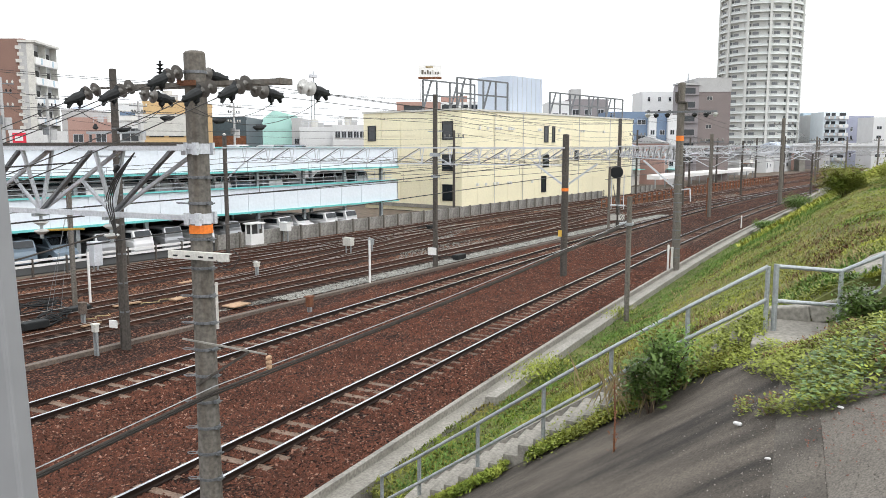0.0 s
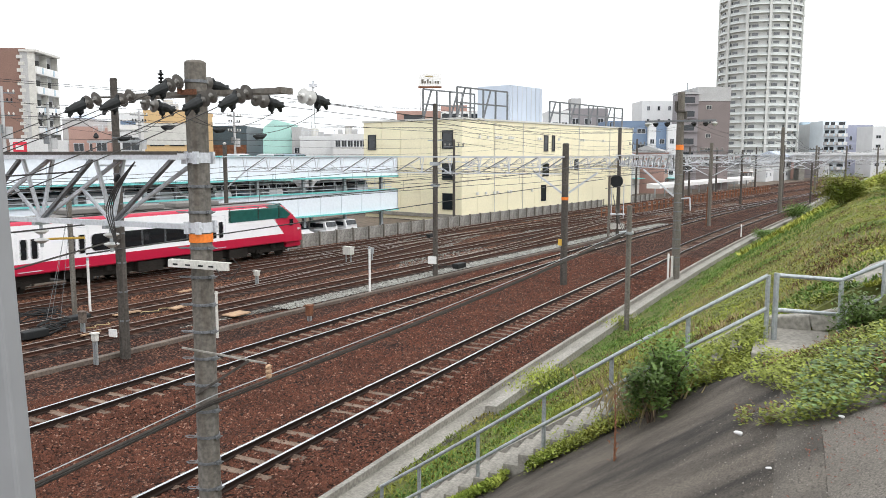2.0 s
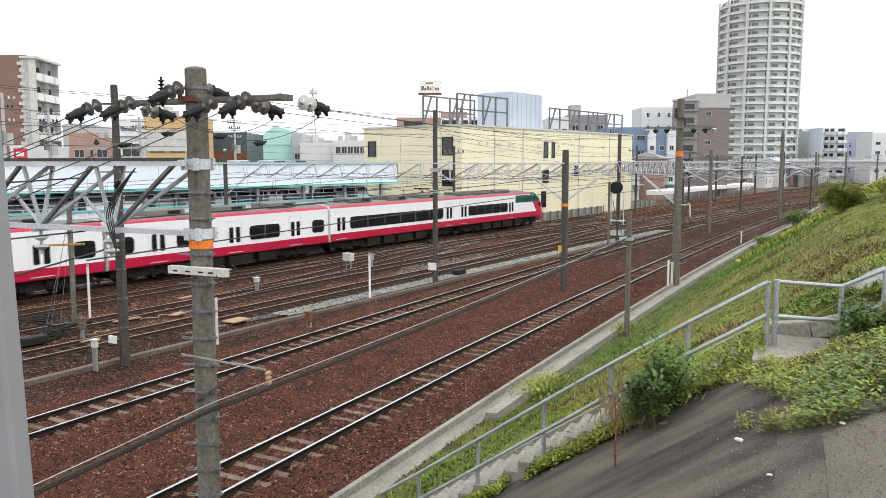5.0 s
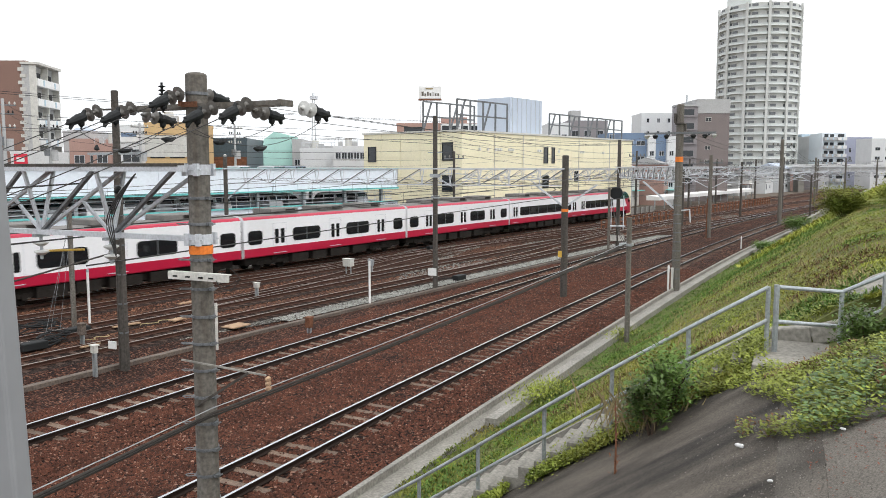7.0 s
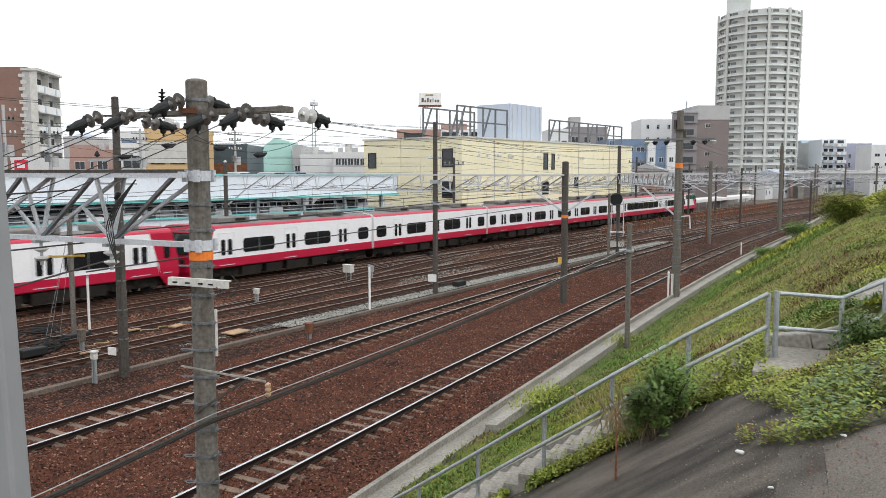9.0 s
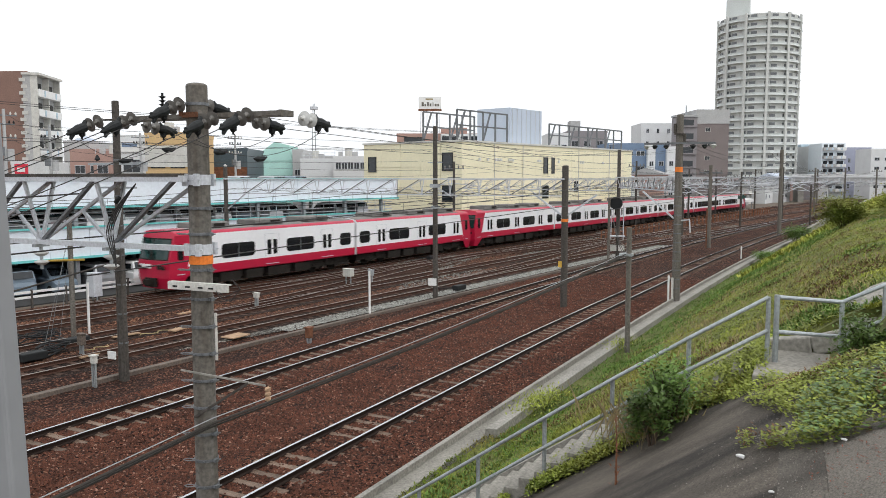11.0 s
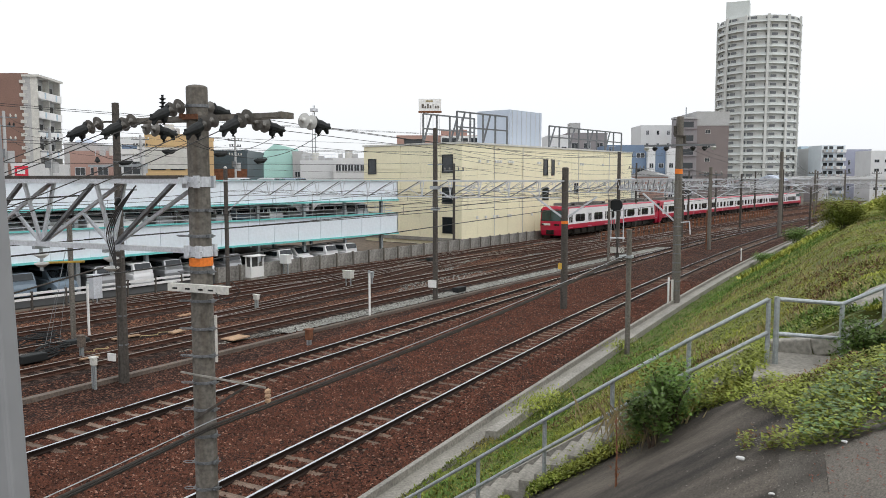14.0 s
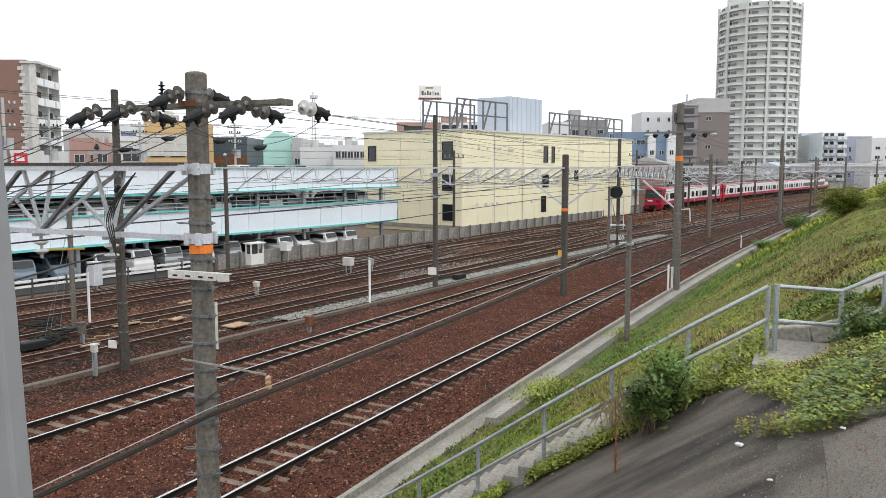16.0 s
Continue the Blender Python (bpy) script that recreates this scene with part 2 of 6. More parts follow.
# ---- mesh tools ----
class Shape:
    """Vertices and faces gathered from simple solids, each face with a material slot."""

    def __init__(self):
        self.v, self.f, self.m = [], [], []

    def add(self, verts, faces, slot=0):
        k = len(self.v)
        self.v += [tuple(p) for p in verts]
        self.f += [tuple(i + k for i in f) for f in faces]
        self.m += [slot] * len(faces)
        return self

    def box(self, x, y, z, sx, sy, sz, turn=None, slot=0):
        """A box with its centre at x, y, z."""
        pts = [Vector((a * sx / 2, b * sy / 2, c * sz / 2)) for a in (-1, 1) for b in (-1, 1) for c in (-1, 1)]
        if turn is not None:
            pts = [turn @ p for p in pts]
        return self.add([(p.x + x, p.y + y, p.z + z) for p in pts],
                        [(0, 1, 3, 2), (4, 6, 7, 5), (0, 4, 5, 1), (2, 3, 7, 6), (0, 2, 6, 4), (1, 5, 7, 3)], slot)

    def beam(self, a, b, w, h=None, slot=0):
        """A square bar from a to b."""
        a, b = Vector(a), Vector(b)
        d = b - a
        q = d.to_track_quat("X", "Z").to_matrix()
        c = (a + b) / 2
        return self.box(c.x, c.y, c.z, d.length, w, h or w, q, slot)

    def tube(self, pts, radii, n=8, slot=0, cap=True):
        """A round tube along points; one radius, or one for each point."""
        pts = [Vector(p) for p in pts]
        if not isinstance(radii, (list, tuple)):
            radii = [radii] * len(pts)
        verts, faces = [], []
        for i, p in enumerate(pts):
            d = (pts[min(i + 1, len(pts) - 1)] - pts[max(i - 1, 0)]).normalized()
            u = d.cross(Vector((0, 0, 1)))
            u = u.normalized() if u.length > 0.05 else Vector((1, 0, 0))
            w = d.cross(u)
            for j in range(n):
                t = 2 * math.pi * j / n
                verts.append(p + (u * math.cos(t) + w * math.sin(t)) * radii[i])
        for i in range(len(pts) - 1):
            for j in range(n):
                faces.append((i * n + j, i * n + (j + 1) % n, (i + 1) * n + (j + 1) % n, (i + 1) * n + j))
        if cap:
            faces += [tuple(range(n))[::-1], tuple((len(pts) - 1) * n + j for j in range(n))]
        return self.add(verts, faces, slot)

    def loft(self, rings, slots=None, closed=True, caps=True, cap_slot=0):
        """Rings of equal count joined in order; slots gives a material slot for each side of the ring."""
        n = len(rings[0])
        k = len(self.v)
        for r in rings:
            self.v += [tuple(p) for p in r]
        for i in range(len(rings) - 1):
            for j in range(n if closed else n - 1):
                self.f.append((k + i * n + j, k + i * n + (j + 1) % n, k + (i + 1) * n + (j + 1) % n, k + (i + 1) * n + j))
                self.m.append(slots[j] if slots else 0)
        if caps:
            for f in (tuple(range(n))[::-1], tuple((len(rings) - 1) * n + j for j in range(n))):
                self.f.append(tuple(i + k for i in f))
                self.m.append(cap_slot)
        return self

    def mesh(self, name, mats):
        me = bpy.data.meshes.new(name)
        me.from_pydata(self.v, [], self.f)
        for m in mats if isinstance(mats, (list, tuple)) else [mats]:
            me.materials.append(m)
        me.polygons.foreach_set("material_index", self.m)
        bm = bmesh.new()
        bm.from_mesh(me)
        bmesh.ops.recalc_face_normals(bm, faces=bm.faces)
        bm.to_mesh(me)
        bm.free()
        return me


def part(name, shape, mats, parent=None, label="", smooth=False, bevel=0.0):
    """One mesh object, under a thing or a part."""
    me = shape if isinstance(shape, bpy.types.Mesh) else shape.mesh(name, mats)
    ob = new(name, me)
    ob.parent = parent
    if smooth:
        me.polygons.foreach_set("use_smooth", [True] * len(me.polygons))
    if bevel:
        b = ob.modifiers.new("edge", "BEVEL")
        b.width, b.segments, b.limit_method = bevel, 2, "ANGLE"
    return tagged(ob, label)


def thing(name, m, label, category, group="", kind=""):
    ob = new(name)
    ob.empty_display_size = 0.3
    ob.matrix_basis = m
    return tagged(ob, label, category, group, kind)


# ---- the lines of the tracks: y over x ----
def track_one(x):
    return 11.39 - 0.0354 * x - 0.000535 * x * x


def track_two(x):
    return 18.30 - 0.0568 * x - 0.000484 * x * x


def track_three(x):
    return 26.30 - 0.1108 * x - 0.000496 * x * x


def track_four(x):
    return 29.79 - 0.1156 * x - 0.000330 * x * x


def track_five(x):
    return 34.2 - 0.118 * x - 0.00024 * x * x


def track_six(x):
    return 38.0 - 0.125 * x - 0.00019 * x * x


def along(line, x, off=0.0, z=0.0):
    """A point beside a line, off metres to its left, and the heading there."""
    s = (line(x + 0.5) - line(x - 0.5))
    k = math.hypot(1, s)
    return Vector((x - s / k * off, line(x) + off / k, z)), math.atan(s)


# ---- ground, track bed and tracks ----
s = Shape()
s.add([(-3000, -3000, -0.45), (3000, -3000, -0.45), (3000, 3000, -0.45), (-3000, 3000, -0.45)], [(0, 1, 2, 3)])
tagged(part("ground", s, EARTH), "bare grey-brown ground reaching the horizon", "ground", kind="structure")

LINES = [track_one, track_two, track_three, track_four, track_five, track_six]


def bed_rows(x):
    """Cross-section of the ballast at x: (y, z) from the near kerb to the far wall."""
    c = [f(x) for f in LINES]
    row = [(c[0] - 2.72, -0.26), (c[0] - 1.9, -0.23)]
    for i, y in enumerate(c):
        row += [(y - 1.3, -0.175), (y - 0.45, -0.17), (y + 0.45, -0.17), (y + 1.3, -0.175)]
        if i < 5:
            n = c[i + 1]
            m = (y + n) / 2
            deep = -0.30 if n - y > 4.2 else -0.21
            row += [(m - (n - y) * 0.12, deep), (m, deep), (m + (n - y) * 0.12, deep)]
    return row + [(c[5] + 1.9, -0.25), (c[5] + 2.6, -0.26)]


xs = [-40 + 1.0 * i for i in range(140)] + [100 + 5 * i for i in range(50)]
grid = [bed_rows(x) for x in xs]
n = len(grid[0])
verts = [(x, y, z + 0.03 * noise.noise((x * 0.7, y * 0.7, 0)) + 0.02 * noise.noise((x * 2.3, y * 2.3, 5))) for x, row in zip(xs, grid) for y, z in row]
faces = [(i * n + j, (i + 1) * n + j, (i + 1) * n + j + 1, i * n + j + 1) for i in range(len(xs) - 1) for j in range(n - 1)]
bed = Shape().add(verts, [])
bed.f = faces
bed.m = [0 if q % (n - 1) < 16 else 1 if (q % (n - 1) - 2) % 7 >= 3 and q % (n - 1) >= 19 else 2 for q in range(len(faces))]
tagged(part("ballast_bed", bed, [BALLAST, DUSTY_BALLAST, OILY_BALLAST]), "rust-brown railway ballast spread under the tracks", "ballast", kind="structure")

# pale fresh ballast beside the third track
s = Shape()
px = [24 + 1.5 * i for i in range(40)]
for i in range(len(px) - 1):
    a, b = px[i], px[i + 1]
    w0, w1 = (-1.25 - min(1, (a - 24) / 8) * 1.0, -1.25 - min(1, (b - 24) / 8) * 1.0)
    pts = [(a, track_three(a) - 1.2, -0.15), (b, track_three(b) - 1.2, -0.15), (b, track_three(b) + w1, -0.19), (a, track_three(a) + w0, -0.19)]
    s.add(pts, [(0, 1, 2, 3)])
tagged(part("pale_ballast", s, PALE_BALLAST), "strip of pale grey fresh ballast along a track", "ballast", kind="stuff")


def rail_shape(line, off, x0, x1, step):
    """A rail with foot, web and a polished head, along a line."""
    prof = [(-0.065, -0.155), (0.065, -0.155), (0.065, -0.14), (0.012, -0.115), (0.012, -0.045), (0.034, -0.035), (0.034, -0.006),
            (0.026, 0.0), (-0.026, 0.0), (-0.034, -0.006), (-0.034, -0.035), (-0.012, -0.045), (-0.012, -0.115), (-0.065, -0.14)]
    rings, x = [], x0
    while x <= x1:
        p, a = along(line, x, off)
        rings.append([(p.x - math.sin(a) * u, p.y + math.cos(a) * u, w) for u, w in prof])
        x += step if x < 130 else 6
    return Shape().loft(rings, [1 if k in (6, 7, 8) else 0 for k in range(14)])


def turned(a):
    return Matrix.Rotation(a, 3, "Z")


def tie_mesh(name, material):
    s = Shape().box(0, 0, 0, 0.21, 1.9, 0.12)
    for y in (-0.566, 0.566):
        s.box(0, y, 0.065, 0.19, 0.3, 0.014)
    for y in (-0.66, -0.47, 0.47, 0.66):
        s.box(0, y, 0.08, 0.07, 0.05, 0.04)
    return s.mesh(name, material)


tracks = []
SPANS = [(-8, 300), (0, 300), (5, 300), (10, 300), (12, 300), (14, 330)]
for i, (line, (x0, x1)) in enumerate(zip(LINES, SPANS)):
    bright = i < 2
    t = thing("railway_track", Matrix(), "steel railway track on weathered pale-brown sleepers" if bright else "worn railway track on dark oily sleepers", "railway track", "tracks of the line", "structure")
    tracks.append(t)
    for off in (-0.566, 0.566):
        part("rail", rail_shape(line, off, x0, x1, 1.5), [RAIL_SIDE if bright else RAIL_RUST, RAIL_TOP if bright else RAIL_DULL], t, "polished steel rail with rusty sides" if bright else "dull rusty rail")


# ---- embankment ----
def slope_line(x):
    return track_one(x) - 10.9


def bank(x, y):
    """Height of the grassy bank."""
    e = y - slope_line(x)
    if x > 40:
        e += min(1.0, (x - 40) / 60) * 0.0
    z = 4.12 - 0.665 * e
    top = 5.0
    if z > top - 0.6:
        z = top - 0.6 + 0.6 * (1 - math.exp(-(z - top + 0.6) / 0.6))
    return max(z, 0.02 if e < 6.45 else -0.1)


s = Shape()
xs = [11.8, 12.5, 13.03, 13.09] + [13.5 + 0.74 * i for i in range(58)] + [56.8 + 4 * i for i in range(66)]
es = [-60, -30, -14] + [-8 + 0.45 * i for i in range(32)] + [6.5, 7.42]
verts = []
for x in xs:
    for e in es:
        y = slope_line(x) + min(e, 7.42)
        z = bank(x, y)
        k = min(1, max(0, (6.4 - e) / 1.5))
        if x < 13.05 and e > -1.0:
            z -= 0.45
            k = 0
        verts.append((x, y, z + k * (0.10 * noise.noise((x * 0.5, y * 0.5, 3)) + 0.05 * noise.noise((x * 1.7, y * 1.7, 9)))))
n = len(es)
faces = [(i * n + j, (i + 1) * n + j, (i + 1) * n + j + 1, i * n + j + 1) for i in range(len(xs) - 1) for j in range(n - 1)]
tagged(part("grass_bank", Shape().add(verts, faces), SOIL), "steep bank of grassy earth beside the tracks", "bank", kind="structure")

# concrete slope and apron on this side of the stairs, cast in bays
apron = thing("concrete_slope", Matrix(), "stained concrete facing of the bank, dark on the slope and gravelly on top", "slope", kind="structure")


def smooth_step(k):
    k = min(1.0, max(0.0, k))
    return k * k * (3 - 2 * k)


def slab_height(x, y):
    """The concrete follows the bank and dips to the landing of the stairs."""
    z = bank(12, y) - 0.06
    w = smooth_step((x - 9.9) / 1.4) * smooth_step((0.5 - y) / 0.45)
    return z + (min(z, 3.84) - z) * w


SLAB_X = [-30, -18, -8] + [-4 + 0.35 * i for i in range(45)] + [11.6, 11.87]
for ya, yb, drop, m in ((-60, -0.305, 0.0, WORN_SLAB), (-0.303, 0.056, 0.004, MID_SLAB), (0.056, 6.6, 0.004, DARK_CONCRETE)):
    ys = [ya] + [y for y in [-30, -14, -8, -5, -3.5, -2.6] + [-2.2 + 0.22 * i for i in range(40)] if ya + 0.05 < y < yb - 0.05] + [yb]
    verts = [(x, y, slab_height(x, y) - drop + 0.03 * noise.noise((x * 0.4, y * 0.4, 7)) + 0.014 * noise.noise((x * 2.1, y * 2.1, 17))
              + 0.07 * math.exp(-((x - 10.6 - 0.5 * y) / 0.4) ** 2) * smooth_step((2.2 - abs(y - 0.6)) / 2.0)) for x in SLAB_X for y in ys]
    n = len(ys)
    part("bay", Shape().add(verts, [(i * n + j, (i + 1) * n + j, (i + 1) * n + j + 1, i * n + j + 1) for i in range(len(SLAB_X) - 1) for j in range(n - 1)]), m, apron)
ys = [-60, -14, -8, -5, -3.5] + [-2.5 + 0.5 * i for i in range(18)] + [6.6]
part("joint_bed", Shape().add([(x, y, slab_height(x, y) - 0.045) for x in (-30, 9.8, 10.3, 10.8, 11.3, 11.8) for y in ys], [(i * len(ys) + j, i * len(ys) + j + 1, (i + 1) * len(ys) + j + 1, (i + 1) * len(ys) + j) for i in range(5) for j in range(len(ys) - 1)]), DARK_CONCRETE, apron)


def strip(name, line, profile, x0, x1, step, material, label, category, parent=None):
    """A long solid with one cross-section, along a line."""
    rings, x = [], x0
    while x <= x1:
        p, a = along(line, x)
        rings.append([(p.x - math.sin(a) * u, p.y + math.cos(a) * u, w) for u, w in profile])
        x += step
    ob = part(name, Shape().loft(rings), material, parent)
    return ob if parent else tagged(ob, label, category, kind="structure")


strip("drain_kerb", track_one, [(-2.72, -0.4), (-2.72, 0.06), (-2.86, 0.07), (-2.86, -0.4)], -30, 150, 1.5, CONCRETE, "thin concrete kerb between ballast and drain path", "kerb")
strip("drain_path", track_one, [(-2.86, -0.4), (-2.86, -0.10), (-3.34, -0.08), (-3.34, -0.4)], -30, 150, 1.5, PATH_CONCRETE, "dusty concrete drain path along the foot of the bank", "path")
strip("toe_wall", track_one, [(-3.345, -0.4), (-3.36, 0.12), (-3.68, 0.14), (-3.7, -0.4)], 19, 150, 1.5, CONCRETE, "low rough concrete toe wall under the grass", "wall")
strip("cable_trough", track_three, [(-2.45, -0.35), (-2.45, -0.16), (-2.72, -0.16), (-2.72, -0.35)], 12, 95, 1.5, TROUGH, "dusty brown-grey concrete cable trough between tracks", "trough")


# ---- the boundary wall, the car park and the yellow building ----
def wall_line(x):
    return 42.2 - 0.158 * x - 0.00009 * x * x


boundary = thing("boundary_wall", Matrix(), "low grey concrete panel wall along the railway", "wall", kind="structure")
panel = Shape().box(0, 0, 0.24, 1.94, 0.12, 1.02).mesh("panel", WALL_CONCRETE)
post = Shape().box(0, -0.06, 0.27, 0.12, 0.2, 1.1).mesh("post", POLE_CONCRETE)
for i in range(17, 60):
    x = 8 + 2.0 * i
    p, a = along(wall_line, x)
    for me, dx, nm in ((panel, 1.0, "panel"), (post, 0.0, "post")):
        ob = new(nm, me)
        ob.parent = boundary
        ob.matrix_basis = pose(p.x + dx * math.cos(a), p.y + dx * math.sin(a), 0, 0, 0, math.degrees(a))


def facing(m, u, v, out=0.0):
    """A point on a front: u metres along it, v up, out towards the viewer. The front runs along the frame's x, and faces its -y."""
    return m @ Vector((u, -out, v))


def window(parent, u, v, w, h, glass=GLASS, frame_mat=GALV_PALE, name="window", bars=1, deep=0.0):
    """A framed window on a front."""
    f = Shape()
    f.box(u, -0.04, v + h / 2, w + 0.12, 0.08, 0.06).box(u, -0.04, v - h / 2, w + 0.12, 0.08, 0.06)
    f.box(u - w / 2, -0.04, v, 0.06, 0.08, h).box(u + w / 2, -0.04, v, 0.06, 0.08, h)
    for k in range(bars):
        f.box(u - w / 2 + w * (k + 1) / (bars + 1), -0.035, v, 0.05, 0.06, h)
    ob = part(name, f, frame_mat, parent)
    part("pane", Shape().box(u, -0.012, v, w, 0.03, h), glass, ob)
    return ob


def block(name, x, y, deg, w, d, h, material, label, category="building", base=-0.45, parapet=0.5, group=""):
    """A building: its front's left foot at x, y, the front running at deg, depth behind it."""
    t = thing(name, pose(x, y, 0, 0, 0, deg), label, category, group)
    s = Shape().box(w / 2, d / 2, (h + base) / 2, w, d, h - base)
    part("wall", s, material, t)
    if parapet:
        r = Shape()
        r.box(w / 2, 0.1, h + parapet / 2, w + 0.16, 0.2, parapet).box(w / 2, d - 0.1, h + parapet / 2, w + 0.16, 0.2, parapet)
        r.box(0.1, d / 2, h + parapet / 2, 0.2, d - 0.4, parapet).box(w - 0.1, d / 2, h + parapet / 2, 0.2, d - 0.4, parapet)
        part("parapet", r, material, t)
    return t


def car_mesh_set():
    """Body, glass and wheels of a small hatchback or van, 3.6 m long, along x."""
    body = Shape()
    def ring(x, half, lo, hi):
        return [(x, -half, lo), (x, -half, hi - 0.08), (x, -half + 0.1, hi), (x, half - 0.1, hi), (x, half, hi - 0.08), (x, half, lo)]
    body.loft([ring(-1.75, 0.68, 0.35, 0.75), ring(-1.7, 0.74, 0.25, 0.95), ring(-0.9, 0.76, 0.2, 1.0), ring(0.7, 0.76, 0.2, 1.0), ring(1.5, 0.74, 0.22, 0.88), ring(1.78, 0.66, 0.3, 0.7)])
    top = Shape().loft([ring(-1.68, 0.70, 0.95, 1.15), ring(-1.5, 0.66, 0.95, 1.62), ring(0.1, 0.66, 0.95, 1.66), ring(0.45, 0.66, 0.95, 1.55), ring(1.05, 0.70, 0.93, 1.02)])
    glass = Shape()
    glass.box(-0.6, 0, 1.3, 1.5, 1.40, 0.34).box(-1.62, 0, 1.38, 0.10, 1.12, 0.40, Matrix.Rotation(0.36, 3, "Y"))
    glass.box(0.80, 0, 1.33, 0.05, 1.2, 0.62, Matrix.Rotation(-0.85, 3, "Y"))
    wheel = Shape().tube([(0, -0.09, 0), (0, 0.09, 0)], 0.28, 14)
    lamp = Shape().box(0, 0, 0, 0.1, 0.26, 0.14)
    return [body.mesh("body", CAR_COLOURS[0]), top.mesh("cabin", CAR_COLOURS[0]), glass.mesh("glazing", GLASS), wheel.mesh("wheel", BLACK), lamp.mesh("headlight", PORCELAIN)]


CAR_MESHES = car_mesh_set()


def parked_car(m, colour, label):
    t = thing("parked_car", m, label, "car", "parked cars")
    for k, (me, nm) in enumerate(zip(CAR_MESHES[:3], ("body", "cabin", "glazing"))):
        if k < 2:
            me = me.copy()
            me.materials[0] = CAR_COLOURS[colour]
        part(nm, me, None, t)
    for x in (-1.1, 1.1):
        for y in (-0.7, 0.7):
            part("wheel", CAR_MESHES[3], None, t).location = (x, y, 0.28)
    for y in (-0.5, 0.5):
        part("headlight", CAR_MESHES[4], None, t).location = (1.72, y, 0.62)
    return t


# car park: two decks of pale panels with teal edges
PARK = pose(6.4, 46.2, 0, 0, 0, -12.2)
PARK_LEN, PARK_DEEP = 60.0, 30.0
park = thing("parking_deck", PARK, "two-storey steel car park with pale blue panels and teal edges", "car park")
for z0, z1, lift in ((1.84, 3.6, 0.95), (4.89, 6.55, 0.15)):
    w = 2.5
    s_panel = Shape().box(w / 2, 0.05, (z0 + z1) / 2, w - 0.03, 0.1, z1 - z0).mesh("panel", PARK_WHITE)
    for i in range(24):
        ob = part("panel", s_panel, None, park)
        ob.location = (i * w, 0, 0)
    side = Shape().box(PARK_LEN - 0.05, PARK_DEEP / 2, (z0 + z1) / 2, 0.1, PARK_DEEP, z1 - z0)
    part("side_panel", side, PARK_WHITE, park)
    tr = Shape().box(PARK_LEN / 2, -0.03, z0 - 0.06, PARK_LEN, 0.16, 0.14).box(PARK_LEN / 2, -0.03, z1 + 0.05, PARK_LEN, 0.2, 0.10)
    part("edge_trim", tr, TEAL, park, "teal edge trim")
    part("deck", Shape().box(PARK_LEN / 2, PARK_DEEP / 2 + 0.1, z0 + lift, PARK_LEN - 0.2, PARK_DEEP, 0.25), DECK, park)
for i in range(13):
    for j in range(3):
        part("column", Shape().beam((0.6 + i * 4.8, 0.5 + j * 9, -0.45), (0.6 + i * 4.8, 0.5 + j * 9, 6.3), 0.25), GALV, park)
for k, z in enumerate((3.85, 4.15, 4.5)):
    part("guard_rail", Shape().beam((0.2, 0.6, z), (PARK_LEN - 0.2, 0.6, z), 0.06), GALV_PALE, park)
part("back_wall", Shape().box(PARK_LEN / 2, PARK_DEEP, 0.7, PARK_LEN, 0.2, 2.2), GREY_WALL, park)
# back panels and an added rear sheet, coloured dark for the dim deck interior
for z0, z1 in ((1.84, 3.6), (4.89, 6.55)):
    part("shaded_back_panel", Shape().box(PARK_LEN / 2, PARK_DEEP + 0.16, (z0 + z1) / 2, PARK_LEN, 0.1, z1 - z0), DECK, park)
part("rear_shade_sheet", Shape().box(PARK_LEN / 2, PARK_DEEP + 0.1, 4.25, PARK_LEN, 0.08, 1.28), DECK, park)
for i in range(46):
    part("rail_post", Shape().beam((0.3 + 1.3 * i, 0.6, 3.1), (0.3 + 1.3 * i, 0.6, 4.55), 0.05), GALV_PALE, park)

lot = Shape().loft([[PARK @ Vector((u, v, w)) for u, w in ((-6, -0.6), (PARK_LEN + 2, -0.6), (PARK_LEN + 2, -0.38), (-6, -0.38))] for v in (-2.4, PARK_DEEP)])
tagged(part("parking_ground", lot, ASPHALT), "grey asphalt ground under the car park", "ground", kind="structure")

rng = random.Random(4)
for z, n0, n1, dy in ((-0.38, 2, 23, 0.1), (2.92, 2, 23, 0.95), (5.17, 14, 21, 3.4)):
    for i in range(n0, n1):
        if rng.random() < 0.88:
            p = PARK @ Vector((0.9 + i * 2.5, dy + 1.2 + rng.uniform(0, 0.4), z))
            c = rng.choice([0, 0, 0, 1, 1, 1, 3])
            parked_car(pose(p.x, p.y, p.z, 0, 0, 77.8 + rng.uniform(-2, 2) + (180 if rng.random() < 0.3 else 0)), c, ("white", "silver", "black", "blue-grey")[c] + " small car parked facing the railway wall")

# yellow building: a long front along the railway and a short one towards the car park
YX, YY, YA, YL, YD, YH = 77.4, 32.3, -15.2, 40.0, 14.5, 10.5
YEL = pose(YX, YY, 0, 0, 0, YA)
yel = thing("yellow_building", YEL, "three-storey cream panel-clad building beside the railway", "building")
part("wall", Shape().box(YL / 2 + 0.05, YD / 2 + 0.05, YH / 2 - 0.2, YL - 0.2, YD - 0.2, YH + 0.4), YELLOW_WALL, yel)
for j in range(4):
    for i in range(14):
        part("cladding_panel", Shape().box(2.857 * i + 1.43, 0.06, 2.62 * j + 1.31, 2.83, 0.1, 2.59), YELLOW_WALL, yel)
    for i in range(5):
        part("cladding_panel", Shape().box(0.06, 2.9 * i + 1.45, 2.62 * j + 1.31, 0.1, 2.86, 2.59), YELLOW_WALL, yel)
